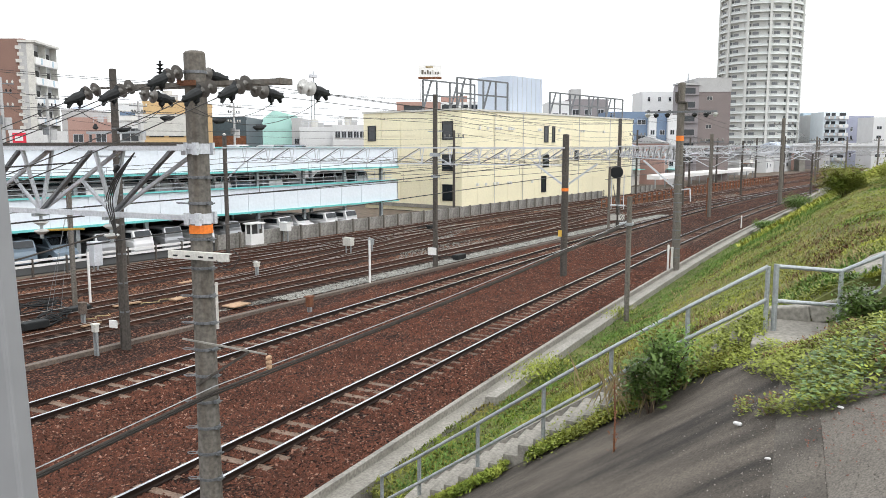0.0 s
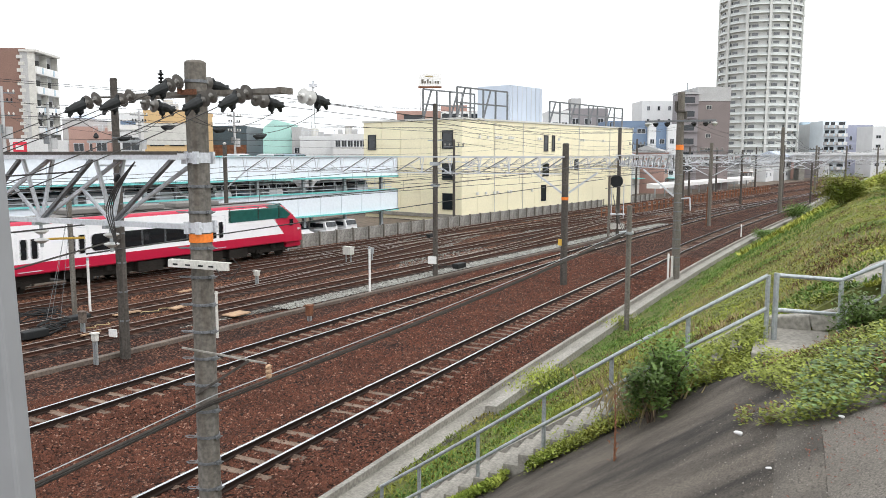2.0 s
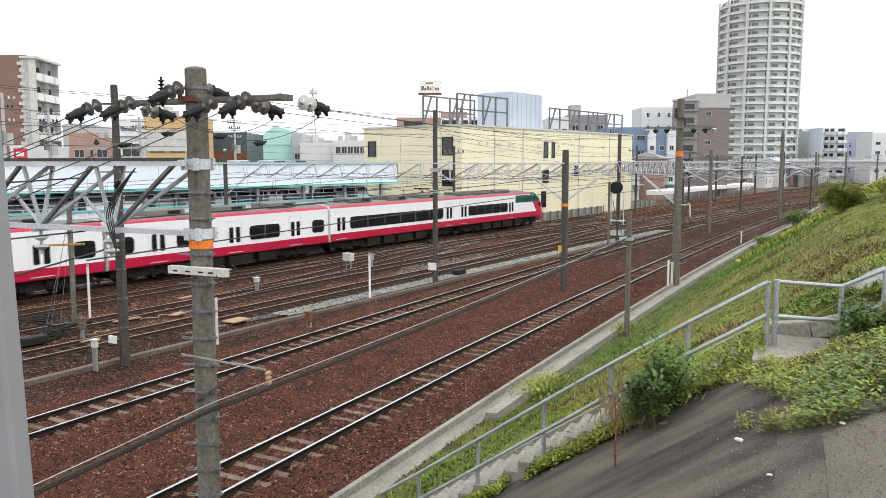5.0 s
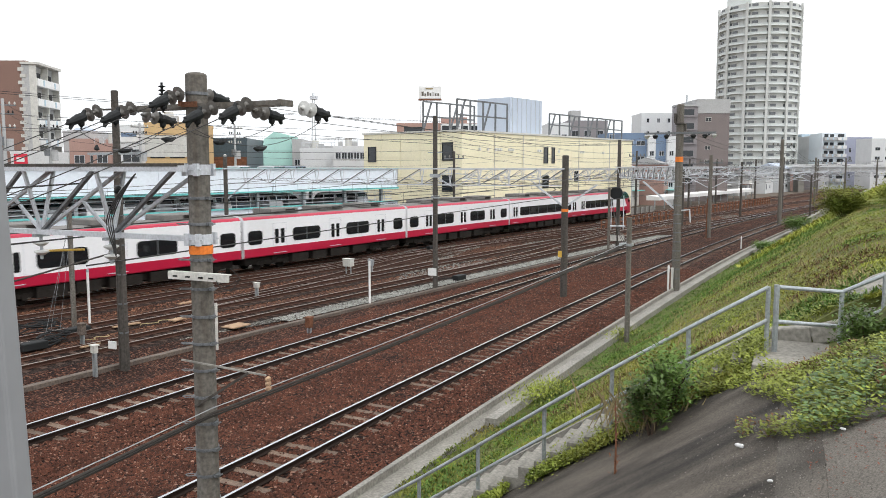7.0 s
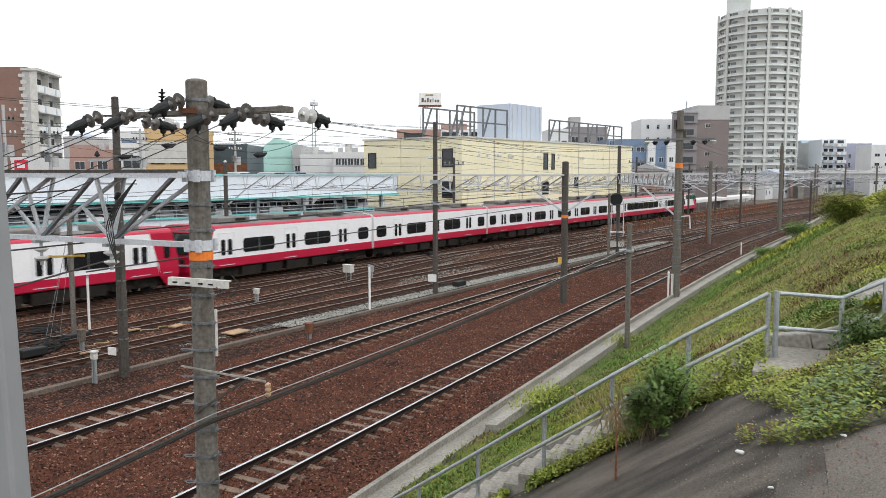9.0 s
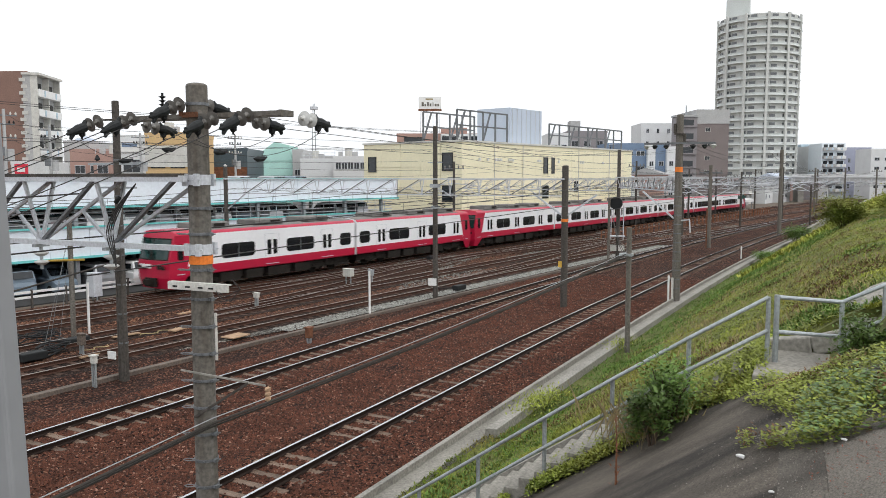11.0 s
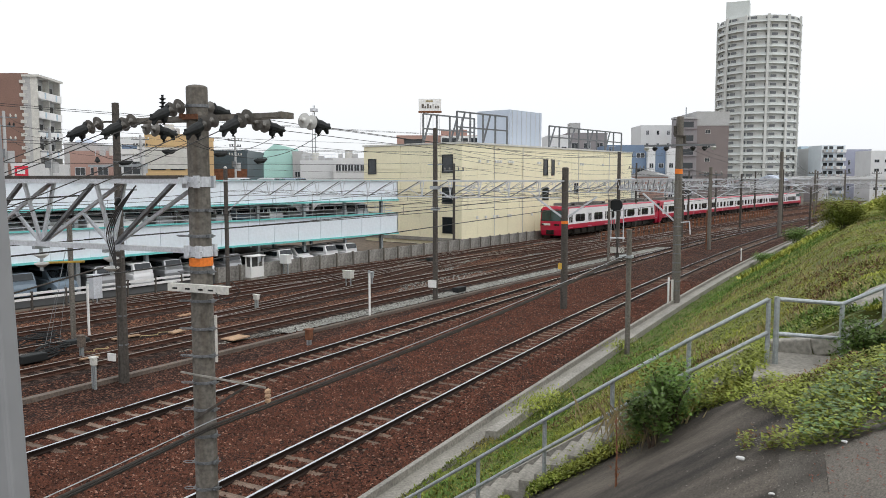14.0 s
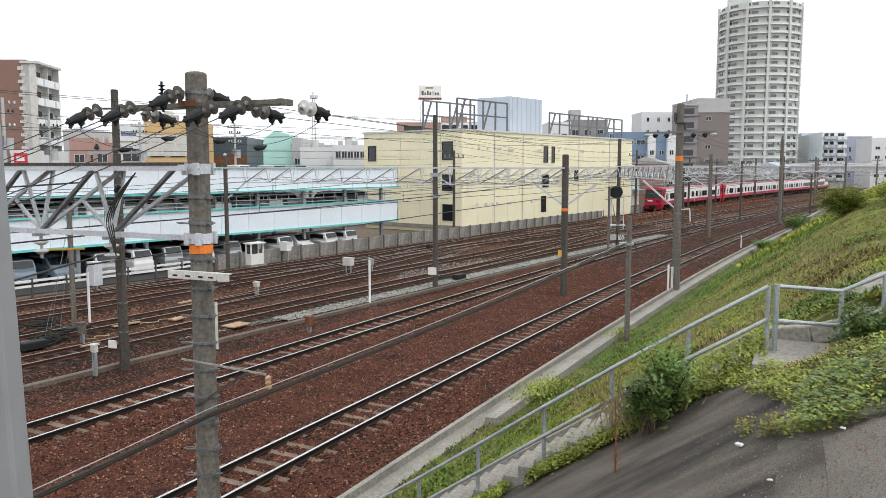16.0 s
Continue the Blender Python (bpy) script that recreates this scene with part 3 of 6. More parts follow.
part("coping", Shape().box(YL / 2, YD / 2, YH + 0.08, YL + 0.2, YD + 0.2, 0.2), OFFWHITE, yel)
for u, v, w, h in ((16.6, 8.2, 0.9, 1.9), (16.6, 5.0, 1.3, 1.5), (16.2, 2.2, 1.0, 1.9), (24.0, 5.6, 0.9, 1.3), (18.3, 8.2, 0.6, 1.9)):
    window(yel, u, v, w, h, GLASS, BLACK, bars=0)
flank = part("flank", Shape().box(0.0, YD / 2, 0.2, 0.06, YD, 0.4), CONCRETE, yel)
flank_axis = pose(0, YD, 0, 0, 0, -90)
for u, v, w, h in ((1.4, 8.2, 1.2, 1.7), (12.6, 8.4, 1.4, 1.9), (12.6, 5.0, 1.4, 1.7), (12.6, 1.8, 1.3, 1.7)):
    ob = window(yel, u, v, w, h, GLASS, BLACK, bars=0)
    ob.matrix_basis = flank_axis
for u in (5.9, 11.6, 24.6, 33.0):
    part("down_pipe", Shape().tube([(u, -0.05, 0.2), (u, -0.05, YH - 0.1)], 0.045, 6), OFFWHITE, yel)
# small white vent caps in rows
cap = Shape().box(0, -0.12, 0, 0.14, 0.24, 0.3).mesh("vent_cap", WHITE)
for row, us in ((8.7, (3.0, 4.5, 6.0, 6.5, 7.0, 8.6, 9.0, 9.4, 14.8, 15.2, 19.5, 25.0, 25.6, 31.0)), (5.6, (2.8, 4.3, 6.0, 6.6, 7.8, 8.6, 13.6, 20.4, 26.0)), (2.6, (2.6, 4.2, 5.8, 6.4, 8.5, 9.0, 13.5, 22.0))):
    for u in us:
        part("vent_cap", cap, None, yel).location = (u, 0, row)
# plant on its roof
roof_box = thing("roof_plant_room", pose(*(YEL @ Vector((12.1, 2.2, YH + 0.18))), 0, 0, YA), "pale blue-grey metal plant room on a flat roof", "plant room")
part("wall", Shape().box(3.5, 2.4, 2.15, 7.0, 4.8, 4.3), MAUVE_PALE, roof_box)
for k in range(7):
    part("seam", Shape().box(0.5 + k * 1.0, -0.03, 2.15, 0.05, 0.06, 4.2), GALV_PALE, roof_box)
def roof_frame(x0, x1, y, h, label):
    t = thing("roof_screen_frame", YEL, label, "steel frame", "frames on the flat roof")
    n = max(2, int((x1 - x0) / 2.2))
    z = YH + 0.18
    part("rail", Shape().beam((x0, y, z + h), (x1, y, z + h), 0.16), BAND_STEEL, t)
    part("rail", Shape().beam((x0, y, z + h * 0.5), (x1, y, z + h * 0.5), 0.15), BAND_STEEL, t)
    for k in range(n + 1):
        x = x0 + (x1 - x0) * k / n
        part("post", Shape().beam((x, y, z), (x, y, z + h), 0.16), BAND_STEEL, t)
        if k < n and k % 2 == 0:
            part("brace", Shape().beam((x, y, z), (x + (x1 - x0) / n * 0.7, y + 0.2, z + h), 0.15), BAND_STEEL, t)
    return t
roof_frame(0.2, 9.5, 0.8, 3.2, "galvanised steel screen frame on a flat roof")
roof_frame(0.2, 9.5, 5.5, 3.2, "galvanised steel screen frame on a flat roof")
roof_frame(19.3, 39.0, 1.2, 2.7, "galvanised steel screen frame on a flat roof")


# ---- the town behind ----
def windows_grid(t, u0, u1, n, v0, dv, rows, w, h, glass=GLASS, frame_mat=GALV_PALE, bars=1):
    for j in range(rows):
        for i in range(n):
            window(t, u0 + (u1 - u0) * (i + 0.5) / n, v0 + dv * j, w, h, glass, frame_mat, bars=bars)


def balconies(t, u0, u1, v0, dv, rows, material, split=2):
    """Balconies with solid fronts, a dark recess and a slab."""
    for j in range(rows):
        v = v0 + dv * j
        b = part("balcony", Shape().box((u0 + u1) / 2, -0.6, v, u1 - u0, 1.2, 0.16).box((u0 + u1) / 2, -1.16, v + 0.55, u1 - u0, 0.1, 1.0)
                 .box(u0, -0.6, v + 0.55, 0.1, 1.2, 1.0).box(u1, -0.6, v + 0.55, 0.1, 1.2, 1.0), material, t)
        for k in range(split):
            c = u0 + (u1 - u0) * (k + 0.5) / split
            part("balcony_door", Shape().box(c, -0.03, v + 1.15, (u1 - u0) / split * 0.7, 0.06, 2.0), GLASS, b)
            part("screen", Shape().box(c, -1.23, v + 0.5, 0.5, 0.04, 0.9), SKY_WALL, b)


# round residential tower
TOWER = pose(318, 14.5, 0, 0, 0, 0)
tower = thing("apartment_tower", TOWER, "tall pale round-fronted apartment tower with stacked balconies", "tower block")
N = 22
R = 14.6
outline = [(R * math.cos(2 * math.pi * k / 32), R * math.sin(2 * math.pi * k / 32)) for k in range(32)]
part("wall", Shape().loft([[(a * 0.93, b * 0.93, z) for a, b in outline] for z in (-0.45, 64.5)]), TOWER_WALL, tower)
for j in range(N):
    z = 2.9 * j + 1.2
    rings = [[(a * q, b * q, zz) for a, b in outline] for q, zz in ((0.92, z), (1.0, z), (1.0, z + 0.34), (0.92, z + 0.34))]
    ring = part("balcony_ring", Shape().loft(rings, caps=False), TOWER_PALE, tower)
    rings = [[(a * q, b * q, zz) for a, b in outline] for q, zz in ((0.97, z + 0.34), (0.985, z + 0.34), (0.985, z + 1.0), (0.97, z + 1.0))]
    part("balcony_rail", Shape().loft(rings, caps=False), TOWER_RAIL, ring)
for k in range(12):
    a = 2 * math.pi * (k + 0.5) / 12
    c, d = math.cos(a), math.sin(a)
    part("pilaster", Shape().box(c * R * 0.99, d * R * 0.99, 32.2, 0.7, 0.9, 65.0, turned(a)), TOWER_WALL, tower)
for j in range(N):
    for k in range(36):
        if k % 3 == 0:
            continue
        a = 2 * math.pi * (k / 36.0) + 0.09
        c, d = math.cos(a), math.sin(a)
        if c < 0.35:
            part("window", Shape().box(c * R * 0.932, d * R * 0.932, 2.9 * j + 2.7, 0.3, 1.5 if k % 3 == 1 else 2.0, 1.05, turned(a)), TOWER_GLASS, tower)
part("roof_core", Shape().box(-2, 7.2, 68.0, 7, 8, 7), TOWER_RAIL, tower)

# brown block before the tower
t = block("brown_apartment_block", 178.1, 20.0, -66, 7.0, 14, 18.3, BROWN_WALL, "seven-storey brown tiled apartment block", parapet=0)
part("top_storey", Shape().box(3.5, 7, 19.8, 7.1, 14.2, 3.0), GREY_WALL, t)
windows_grid(t, 1.6, 3.4, 1, 5.0, 3.0, 5, 1.1, 0.8, GLASS, OFFWHITE)
window(t, 2.2, 19.8, 1.6, 1.1)
part("side_bay", Shape().box(-2.3, 0.8, 9.6, 4.6, 3.0, 20.0), BAY_WALL, t)
part("bay_roof", Shape().box(-2.2, 0.8, 19.9, 5.0, 3.4, 0.4), GREY_WALL, t)
for j in range(6):
    part("bay_window", Shape().box(-2.0, -0.75, 4.0 + 2.9 * j, 2.4, 0.12, 1.2), GLASS, t)
    part("bay_ledge", Shape().box(-2.2, -0.9, 3.2 + 2.9 * j, 4.2, 0.4, 0.3), BAY_WALL, t)
part("roof_mast", Shape().tube([(-1.0, 4, 20.5), (-1.0, 4, 22.5)], 0.15), GALV, t)


def town(name, x, y, w, h, m, lab, n=3, v0=3.0, dv=3.0, rows=None, ww=1.0, wh=1.1, d=10, frame_mat=GALV_PALE):
    """A town building whose front faces the railway."""
    t = block(name, x, y, -66, w, d, h - 0.4, m, lab, group="town buildings", parapet=0.4)
    rows = max(1, int((h - v0) / dv)) if rows is None else rows
    if n:
        windows_grid(t, 0.3, w - 0.3, n, v0, dv, rows, ww, wh, GLASS, frame_mat)
    return t


town("white_apartment_block", 193.8, 34.4, 8.1, 19.8, WHITE_WALL, "plain white apartment block with small windows", 3, 6.0, 3.0, 5, 0.6, 1.0)
town("blue_office_block", 156.5, 31.5, 5.2, 13.5, BLUE_WALL, "blue clad office block with strip windows", 2, 2.5, 3.0, 4, 1.6, 0.9)
town("white_stair_block", 157.6, 26.6, 1.5, 13.4, WHITE_WALL, "narrow white stair block of flats", 1, 3.5, 3.0, 3, 0.8, 0.9)
town("blue_apartment_block", 158.3, 25.2, 2.2, 13.4, BLUE_WALL, "blue clad narrow apartment block", 1, 3.5, 3.0, 3, 0.9, 0.9)
town("white_narrow_block", 158.1, 23.0, 1.6, 12.8, WHITE_WALL, "narrow white apartment block with windows", 1, 3.5, 3.0, 3, 0.8, 0.9)
town("dark_office_block", 166.2, 36.5, 5.4, 14.0, BLUE_WALL, "dark blue office block behind a yellow building", 3, 4, 3, 4, 1.2, 1.4)
t = town("mauve_apartment_block", 176.8, 47.8, 9.0, 17.4, BAY_WALL, "mauve-brown apartment block behind a flat roof", 3, 8.5, 3.0, 3, 1.5, 1.2)
part("stair_tower", Shape().box(1.9, 3, 18.4, 2.3, 4, 2.6), GREY_WALL, t)
town("small_white_block", 145.9, 43.1, 4.1, 15.2, WHITE_WALL, "small white building behind a flat roof", 2, 12.5, 3, 1, 1.0, 1.0)
def roof_clutter(t, w, h, seed):
    """A rail, a tank and small plant on a flat roof."""
    r = random.Random(seed)
    part("roof_rail", Shape().beam((0.2, 0.3, h + 0.9), (w - 0.2, 0.3, h + 0.9), 0.06).beam((0.2, 0.3, h + 0.5), (w - 0.2, 0.3, h + 0.5), 0.05), GALV_PALE, t)
    for k in range(int(w / 1.2) + 1):
        part("rail_post", Shape().beam((0.2 + 1.2 * k, 0.3, h - 0.1), (0.2 + 1.2 * k, 0.3, h + 0.9), 0.05), GALV_PALE, t)
    u = r.uniform(0.3, 0.7) * w
    part("roof_tank", Shape().tube([(u, 2.5, h - 0.1), (u, 2.5, h + 1.3)], 0.6, 12), OFFWHITE, t)
    part("air_unit", Shape().box(u + 1.1, 1.5, h + 0.35, 0.9, 0.5, 0.8), GREY_WALL, t)
    part("air_unit", Shape().box(u - 1.2, 1.8, h + 0.35, 0.7, 0.5, 0.8), GREY_WALL, t)


# right of the tower
town("pale_blue_block", 330.6, -1.1, 3.6, 19.5, SKY_WALL, "pale blue apartment block far off", 2, 4, 3, 5, 1.0, 1.2)
town("white_far_block", 320.9, -4.0, 4.4, 18.4, WHITE_WALL, "plain white block of flats far off", 2, 4, 3, 4, 1.0, 1.0)
t = town("balcony_block", 311.6, -7.7, 8.4, 19.0, FAR_PALE, "white apartment block with stacked balconies", 0)
balconies(t, 0.4, 4.4, 2.0, 2.9, 6, GREY_WALL)
balconies(t, 5.0, 8.2, 2.0, 2.9, 6, WHITE, 1)
town("mauve_office_block", 314.9, -15.2, 9.4, 17.6, MAUVE_WALL, "mauve-grey office block far off", 3, 4, 3, 4, 0.8, 1.6)
town("low_white_block", 296.0, -22.1, 14.0, 16.4, WHITE_WALL, "low white flat-roofed block far off", 4, 4, 3, 4, 1.6, 1.0)
town("far_low_block", 300.0, -35.0, 24.0, 12.4, GREY_WALL, "low grey flat-roofed block far off", 6, 4, 3, 2, 1.6, 1.0)

# apartment house far behind the car park
t = block("apartment_house", 77.7, 125.9, -66, 20.0, 6, 22.7, REDBROWN_WALL, "brown tiled apartment house with pale corner stones", parapet=0.2)
quoin = Shape().box(0, 0, 0, 0.9, 0.4, 0.5).mesh("corner_stone", OFFWHITE)
for k in range(22):
    part("corner_stone", quoin, None, t).location = (19.7 - 0.3 * (k % 2), -0.03, 0.6 + k)
side = thing("balcony_wing", pose(85.9, 107.0, 0, 0, 0, 29.3), "white balcony wing of an apartment house", "building")
# wall greyed to stand for the shade in the balcony recesses
part("wall", Shape().box(4.6, 0.55, 10.9, 9.0, 1.1, 22.8), GREY_WALL, side)
part("roof_slab", Shape().box(4.6, -0.1, 22.5, 9.4, 2.6, 0.35), OFFWHITE, side)
balconies(side, 0.35, 9.0, 4.2, 3.0, 6, WHITE, 2)
for u in (0.2, 4.6, 9.05):
    part("party_wall", Shape().box(u, -0.5, 11.5, 0.16, 1.0, 21.6), OFFWHITE, side)
# smaller houses and shops between
t = town("domed_house", 85.4, 99.8, 3.8, 12.2, GREY_WALL, "grey house with a rounded metal roof", 1, 6, 3, 2)
part("dome", Shape().tube([(1.9, 3, 11.8), (1.9, 3, 12.6), (1.9, 3, 13.0)], [1.8, 1.4, 0.3], 14), MAUVE_PALE, t)
t = town("pink_house", 81.4, 94.0, 5.0, 10.8, PINK_WALL, "pinkish-brown tiled house behind the car park", 2, 5.2, 2.7, 2, 1.4, 1.1)
t = town("narrow_pink_house", 80.0, 88.0, 2.6, 10.0, PINK_WALL, "narrow pink house with balconies", 1, 5.2, 2.7, 2, 1.4, 1.1)
roof_clutter(t, 2.6, 10.0, 2)
t = town("white_shop", 75.0, 78.7, 4.2, 12.1, WHITE_WALL, "white shop building with a blue sign", 1, 8.2, 3, 1, 2.2, 1.6)
part("sign_board", Shape().box(1.9, -0.1, 10.6, 2.6, 0.12, 1.3), WHITE, t)
part("writing_bar", Shape().box(1.9, -0.18, 10.8, 1.9, 0.03, 0.45), BLUE_WALL, t)
t = town("ochre_building", 73.5, 72.2, 5.4, 12.2, OCHRE_WALL, "ochre rendered building with dark windows", 2, 8.4, 3, 1, 1.7, 1.0, frame_mat=BLACK)
part("render_band", Shape().box(2.7, -0.06, 9.3, 5.4, 0.1, 2.6), OFFWHITE, t)
windows_grid(t, 0.3, 5.1, 2, 8.9, 3, 1, 1.7, 0.9, GLASS, BLACK)
roof_clutter(t, 5.4, 12.2, 3)
t = town("brick_office", 87.9, 74.5, 5.1, 10.8, DARK_GLASS_WALL, "dark glazed office over a red brick base", 0)
part("brick_base", Shape().box(2.5, -0.1, 6.4, 5.1, 0.3, 3.6), RUST, t)
t = town("green_hall", 106.8, 81.3, 6.1, 9.5, GREEN_SIGN, "pale green roofed hall far off", 0)
part("gable", Shape().add([(0, 0, 9.4), (6.1, 0, 9.4), (5.6, 0, 12.0), (3.2, 0, 12.6), (0.6, 0, 10.6), (0, 8, 9.4), (6.1, 8, 9.4), (5.6, 8, 12.0), (3.2, 8, 12.6), (0.6, 8, 10.6)], [(0, 1, 2, 3, 4), (5, 6, 7, 8, 9), (0, 1, 6, 5), (1, 2, 7, 6), (2, 3, 8, 7), (3, 4, 9, 8), (4, 0, 5, 9)]), GREEN_SIGN, t)
town("narrow_grey_flats", 107.7, 74.6, 1.6, 11.3, GREY_WALL, "narrow grey apartment building far off", 1, 5, 2.6, 2, 0.8, 0.9)
t = town("long_white_building", 106.5, 72.3, 5.8, 9.8, WHITE_WALL, "long white low building far off", 0)
roof_clutter(t, 5.8, 9.8, 1)
t = town("strip_window_building", 106.9, 66.4, 5.4, 10.1, WHITE_WALL, "white building with a strip window", 5, 8.6, 3, 1, 0.8, 1.0)
roof_clutter(t, 5.4, 10.1, 4)
town("back_white_house", 120, 80, 20, 10.6, GREY_WALL, "grey flats behind the other houses", 6, 7, 3, 1, 1.2, 1.0)
town("back_left_house", 92, 106, 22, 9.6, WHITE_WALL, "white flats behind the other houses", 6, 6, 3, 1, 1.2, 1.0)
t = town("sign_shop", 62.7, 81.7, 1.9, 8.6, WHITE_WALL, "small white shop with a red sign", 0)
part("sign_board", Shape().box(1.2, -0.12, 7.5, 1.5, 0.12, 1.5), RED_SIGN, t)
part("writing_bar", Shape().box(1.2, -0.2, 7.6, 0.9, 0.03, 0.5), WHITE, t)
t = thing("radio_mast", pose(221.6, 144.8, 0), "thin lattice radio mast far off", "mast")
for k in range(3):
    a = 2.1 * k
    part("leg", Shape().tube([(math.cos(a) * 1.2, math.sin(a) * 1.2, 0), (math.cos(a) * 0.25, math.sin(a) * 0.25, 31)], 0.12, 6), GALV, t)
part("dish_ring", Shape().tube([(0, 0, 29), (0, 0, 30)], 1.3, 12), GALV_PALE, t)
t = thing("street_lamp", pose(76.5, 71.0, 0), "thin dark street lamp with a pale head", "street lamp")
part("pole", Shape().tube([(0, 0, 0), (0, 0, 10.0)], 0.1, 8), POLE_DARK, t)
part("head", Shape().box(0, 0, 10.1, 0.9, 0.9, 0.2), OFFWHITE, t)

def utility_pole(x, y, h, turn, label):
    """A street pole with cross arms, insulators and a transformer."""
    t = thing("utility_pole", pose(x, y, 0, 0, 0, turn), label, "utility pole", "utility poles of the town")
    part("shaft", Shape().tube([(0, 0, -0.4), (0, 0, h)], [0.19, 0.12], 10), GREY_WALL, t)
    for z, w in ((h - 0.5, 2.0), (h - 1.2, 1.6), (h - 2.3, 1.8)):
        part("cross_arm", Shape().box(0, 0, z, w, 0.1, 0.1), BAND_STEEL, t)
        for k in (-0.45, -0.25, 0.25, 0.45):
            part("insulator", Shape().tube([(k * w, 0, z + 0.05), (k * w, 0, z + 0.16), (k * w, 0, z + 0.3)], [0.05, 0.09, 0.03], 8), OFFWHITE if w > 1.7 else BLACK, t)
    part("transformer", Shape().tube([(0.35, -0.1, h - 4.2), (0.35, -0.1, h - 3.2)], 0.3, 12), GREY_WALL, t)
    part("switch_box", Shape().box(-0.3, -0.1, h - 3.4, 0.4, 0.3, 0.7), BAND_STEEL, t)
    return t


UPOLES = [(44.5, 58.6, 12.2), (52.0, 62.5, 11.5), (66.5, 66.0, 11.6), (79.5, 63.5, 12.0)]
for x, y, h in UPOLES:
    utility_pole(x, y, h, -20, "grey concrete street pole with cross arms and a transformer")

# buildings behind the yellow one
t = town("pink_hotel", 105.6, 54.5, 12.6, 13.3, PINK_WALL, "low pinkish-brown building behind a flat roof", 0, d=12)
window(t, 2.6, 11.9, 3.0, 1.6, GLASS, BLACK)
part("white_storey", Shape().box(9.5, -0.3, 12.0, 6.0, 0.6, 2.4), WHITE_WALL, t)
for u in (7.2, 8.6, 10.0, 11.4):
    part("storey_window", Shape().box(u, -0.63, 12.1, 1.0, 0.08, 1.5), GLASS, t)
part("roof_hut", Shape().box(8.5, 4, 13.7, 4, 3, 1.2), PINK_WALL, t)
sg = thing("rooftop_sign", pose(108.7, 52.4, 13.2, 0, 0, -66), "white rooftop sign board on a steel frame", "sign")
part("board", Shape().box(1.7, 0, 4.75, 3.4, 0.35, 1.8), WHITE, sg)
part("board_foot", Shape().box(1.7, 0, 3.7, 3.5, 0.5, 0.25), RUST, sg)
for k, (w, h) in enumerate(((0.32, 0.62), (0.24, 0.36), (0.26, 0.6), (0.26, 0.4), (0.1, 0.6), (0.26, 0.36), (0.26, 0.36))):
    part("writing_bar", Shape().box(0.6 + 0.39 * k, -0.19, 4.25 + h / 2, w, 0.03, h), POLE_CONCRETE, sg)
part("writing_bar", Shape().box(1.6, -0.19, 5.3, 1.1, 0.03, 0.2), STRAW, sg)
for k in range(4):
    part("leg", Shape().beam((0.25 + k * 0.95, 0.6, 0.0), (0.35 + k * 0.9, 0, 3.7), 0.09), GALV_PALE, sg)

# low houses far along the line
hr = random.Random(17)
HUES = [WHITE_WALL, GREY_WALL, OFFWHITE, SKY_WALL, BAY_WALL, WHITE_WALL, GREY_WALL, PINK_WALL]
def house_line(x):
    return track_six(x) + 9.0
x = 128.0
while x < 330:
    w, h = hr.uniform(6, 11), hr.uniform(3.6, 7.4)
    p, a = along(house_line, x, hr.uniform(0, 5))
    t = block("low_house", p.x, p.y, math.degrees(a) + hr.uniform(-6, 6), w, 7, h, hr.choice(HUES), "low house with a pitched roof beside the line", group="houses along the line", parapet=0)
    rise = hr.uniform(0.6, 1.8)
    part("roof", Shape().add([(-0.3, -0.4, h), (w + 0.3, -0.4, h), (w + 0.3, 7.4, h), (-0.3, 7.4, h), (-0.3, 3.5, h + rise), (w + 0.3, 3.5, h + rise)],
                             [(0, 1, 5, 4), (2, 3, 4, 5), (0, 4, 3), (1, 2, 5), (0, 3, 2, 1)]), hr.choice([DECK, GREY_WALL, BROWN_WALL, MAUVE_PALE]), t)
    for j in range(1 if h < 5.2 else 2):
        for u in np.arange(1.2, w - 0.8, 2.4):
            if hr.random() < 0.8:
                window(t, float(u), 1.5 + 2.6 * j, hr.uniform(0.9, 1.6), hr.uniform(0.9, 1.6))
    if hr.random() < 0.6:
        part("awning", Shape().box(w / 2, -0.7, 2.5, w * 0.7, 1.3, 0.12), hr.choice([WHITE, TEAL, RUST]), t)
    x += w + hr.uniform(0.5, 4)

# long white canopy beside the far track
can = thing("platform_canopy", Matrix(), "long low white canopy beside the far track", "canopy")
rings = []
for i in range(14):
    p, a = along(track_six, 138 + 5 * i, 4.2)
    rings.append([(p.x, p.y, 1.15), (p.x, p.y, 1.75), (p.x, p.y + 2.2, 1.95), (p.x, p.y + 2.2, 1.15)])
part("roof", Shape().loft(rings), WHITE, can)
for i in range(14):
    p, a = along(track_six, 138 + 5 * i, 5.0)
    part("post", Shape().box(p.x, p.y, 0.4, 0.2, 0.2, 1.6), GALV, can)


# ---- the train ----
HALF = 1.34


def car_ring(x, half=HALF, top=0.0, low=0.95):
    """Cross-section of a carriage: red skirt, white side, red shoulder, grey roof."""
    h = half
    side = [(-h + 0.06, low), (-h, low + 0.06), (-h, 1.52), (-h, 3.36 + top), (-h + 0.05, 3.46 + top), (-h + 0.16, 3.54 + top), (-0.5, 3.66 + top)]
    return [(x, y, z) for y, z in side] + [(x, -y, z) for y, z in side[::-1]]


SLOTS = [0, 0, 1, 2, 2, 3, 3, 3, 2, 2, 1, 0, 0, 4]
CAR_MATS = [TRAIN_RED, TRAIN_WHITE, TRAIN_PINK, TRAIN_ROOF, UNDER]


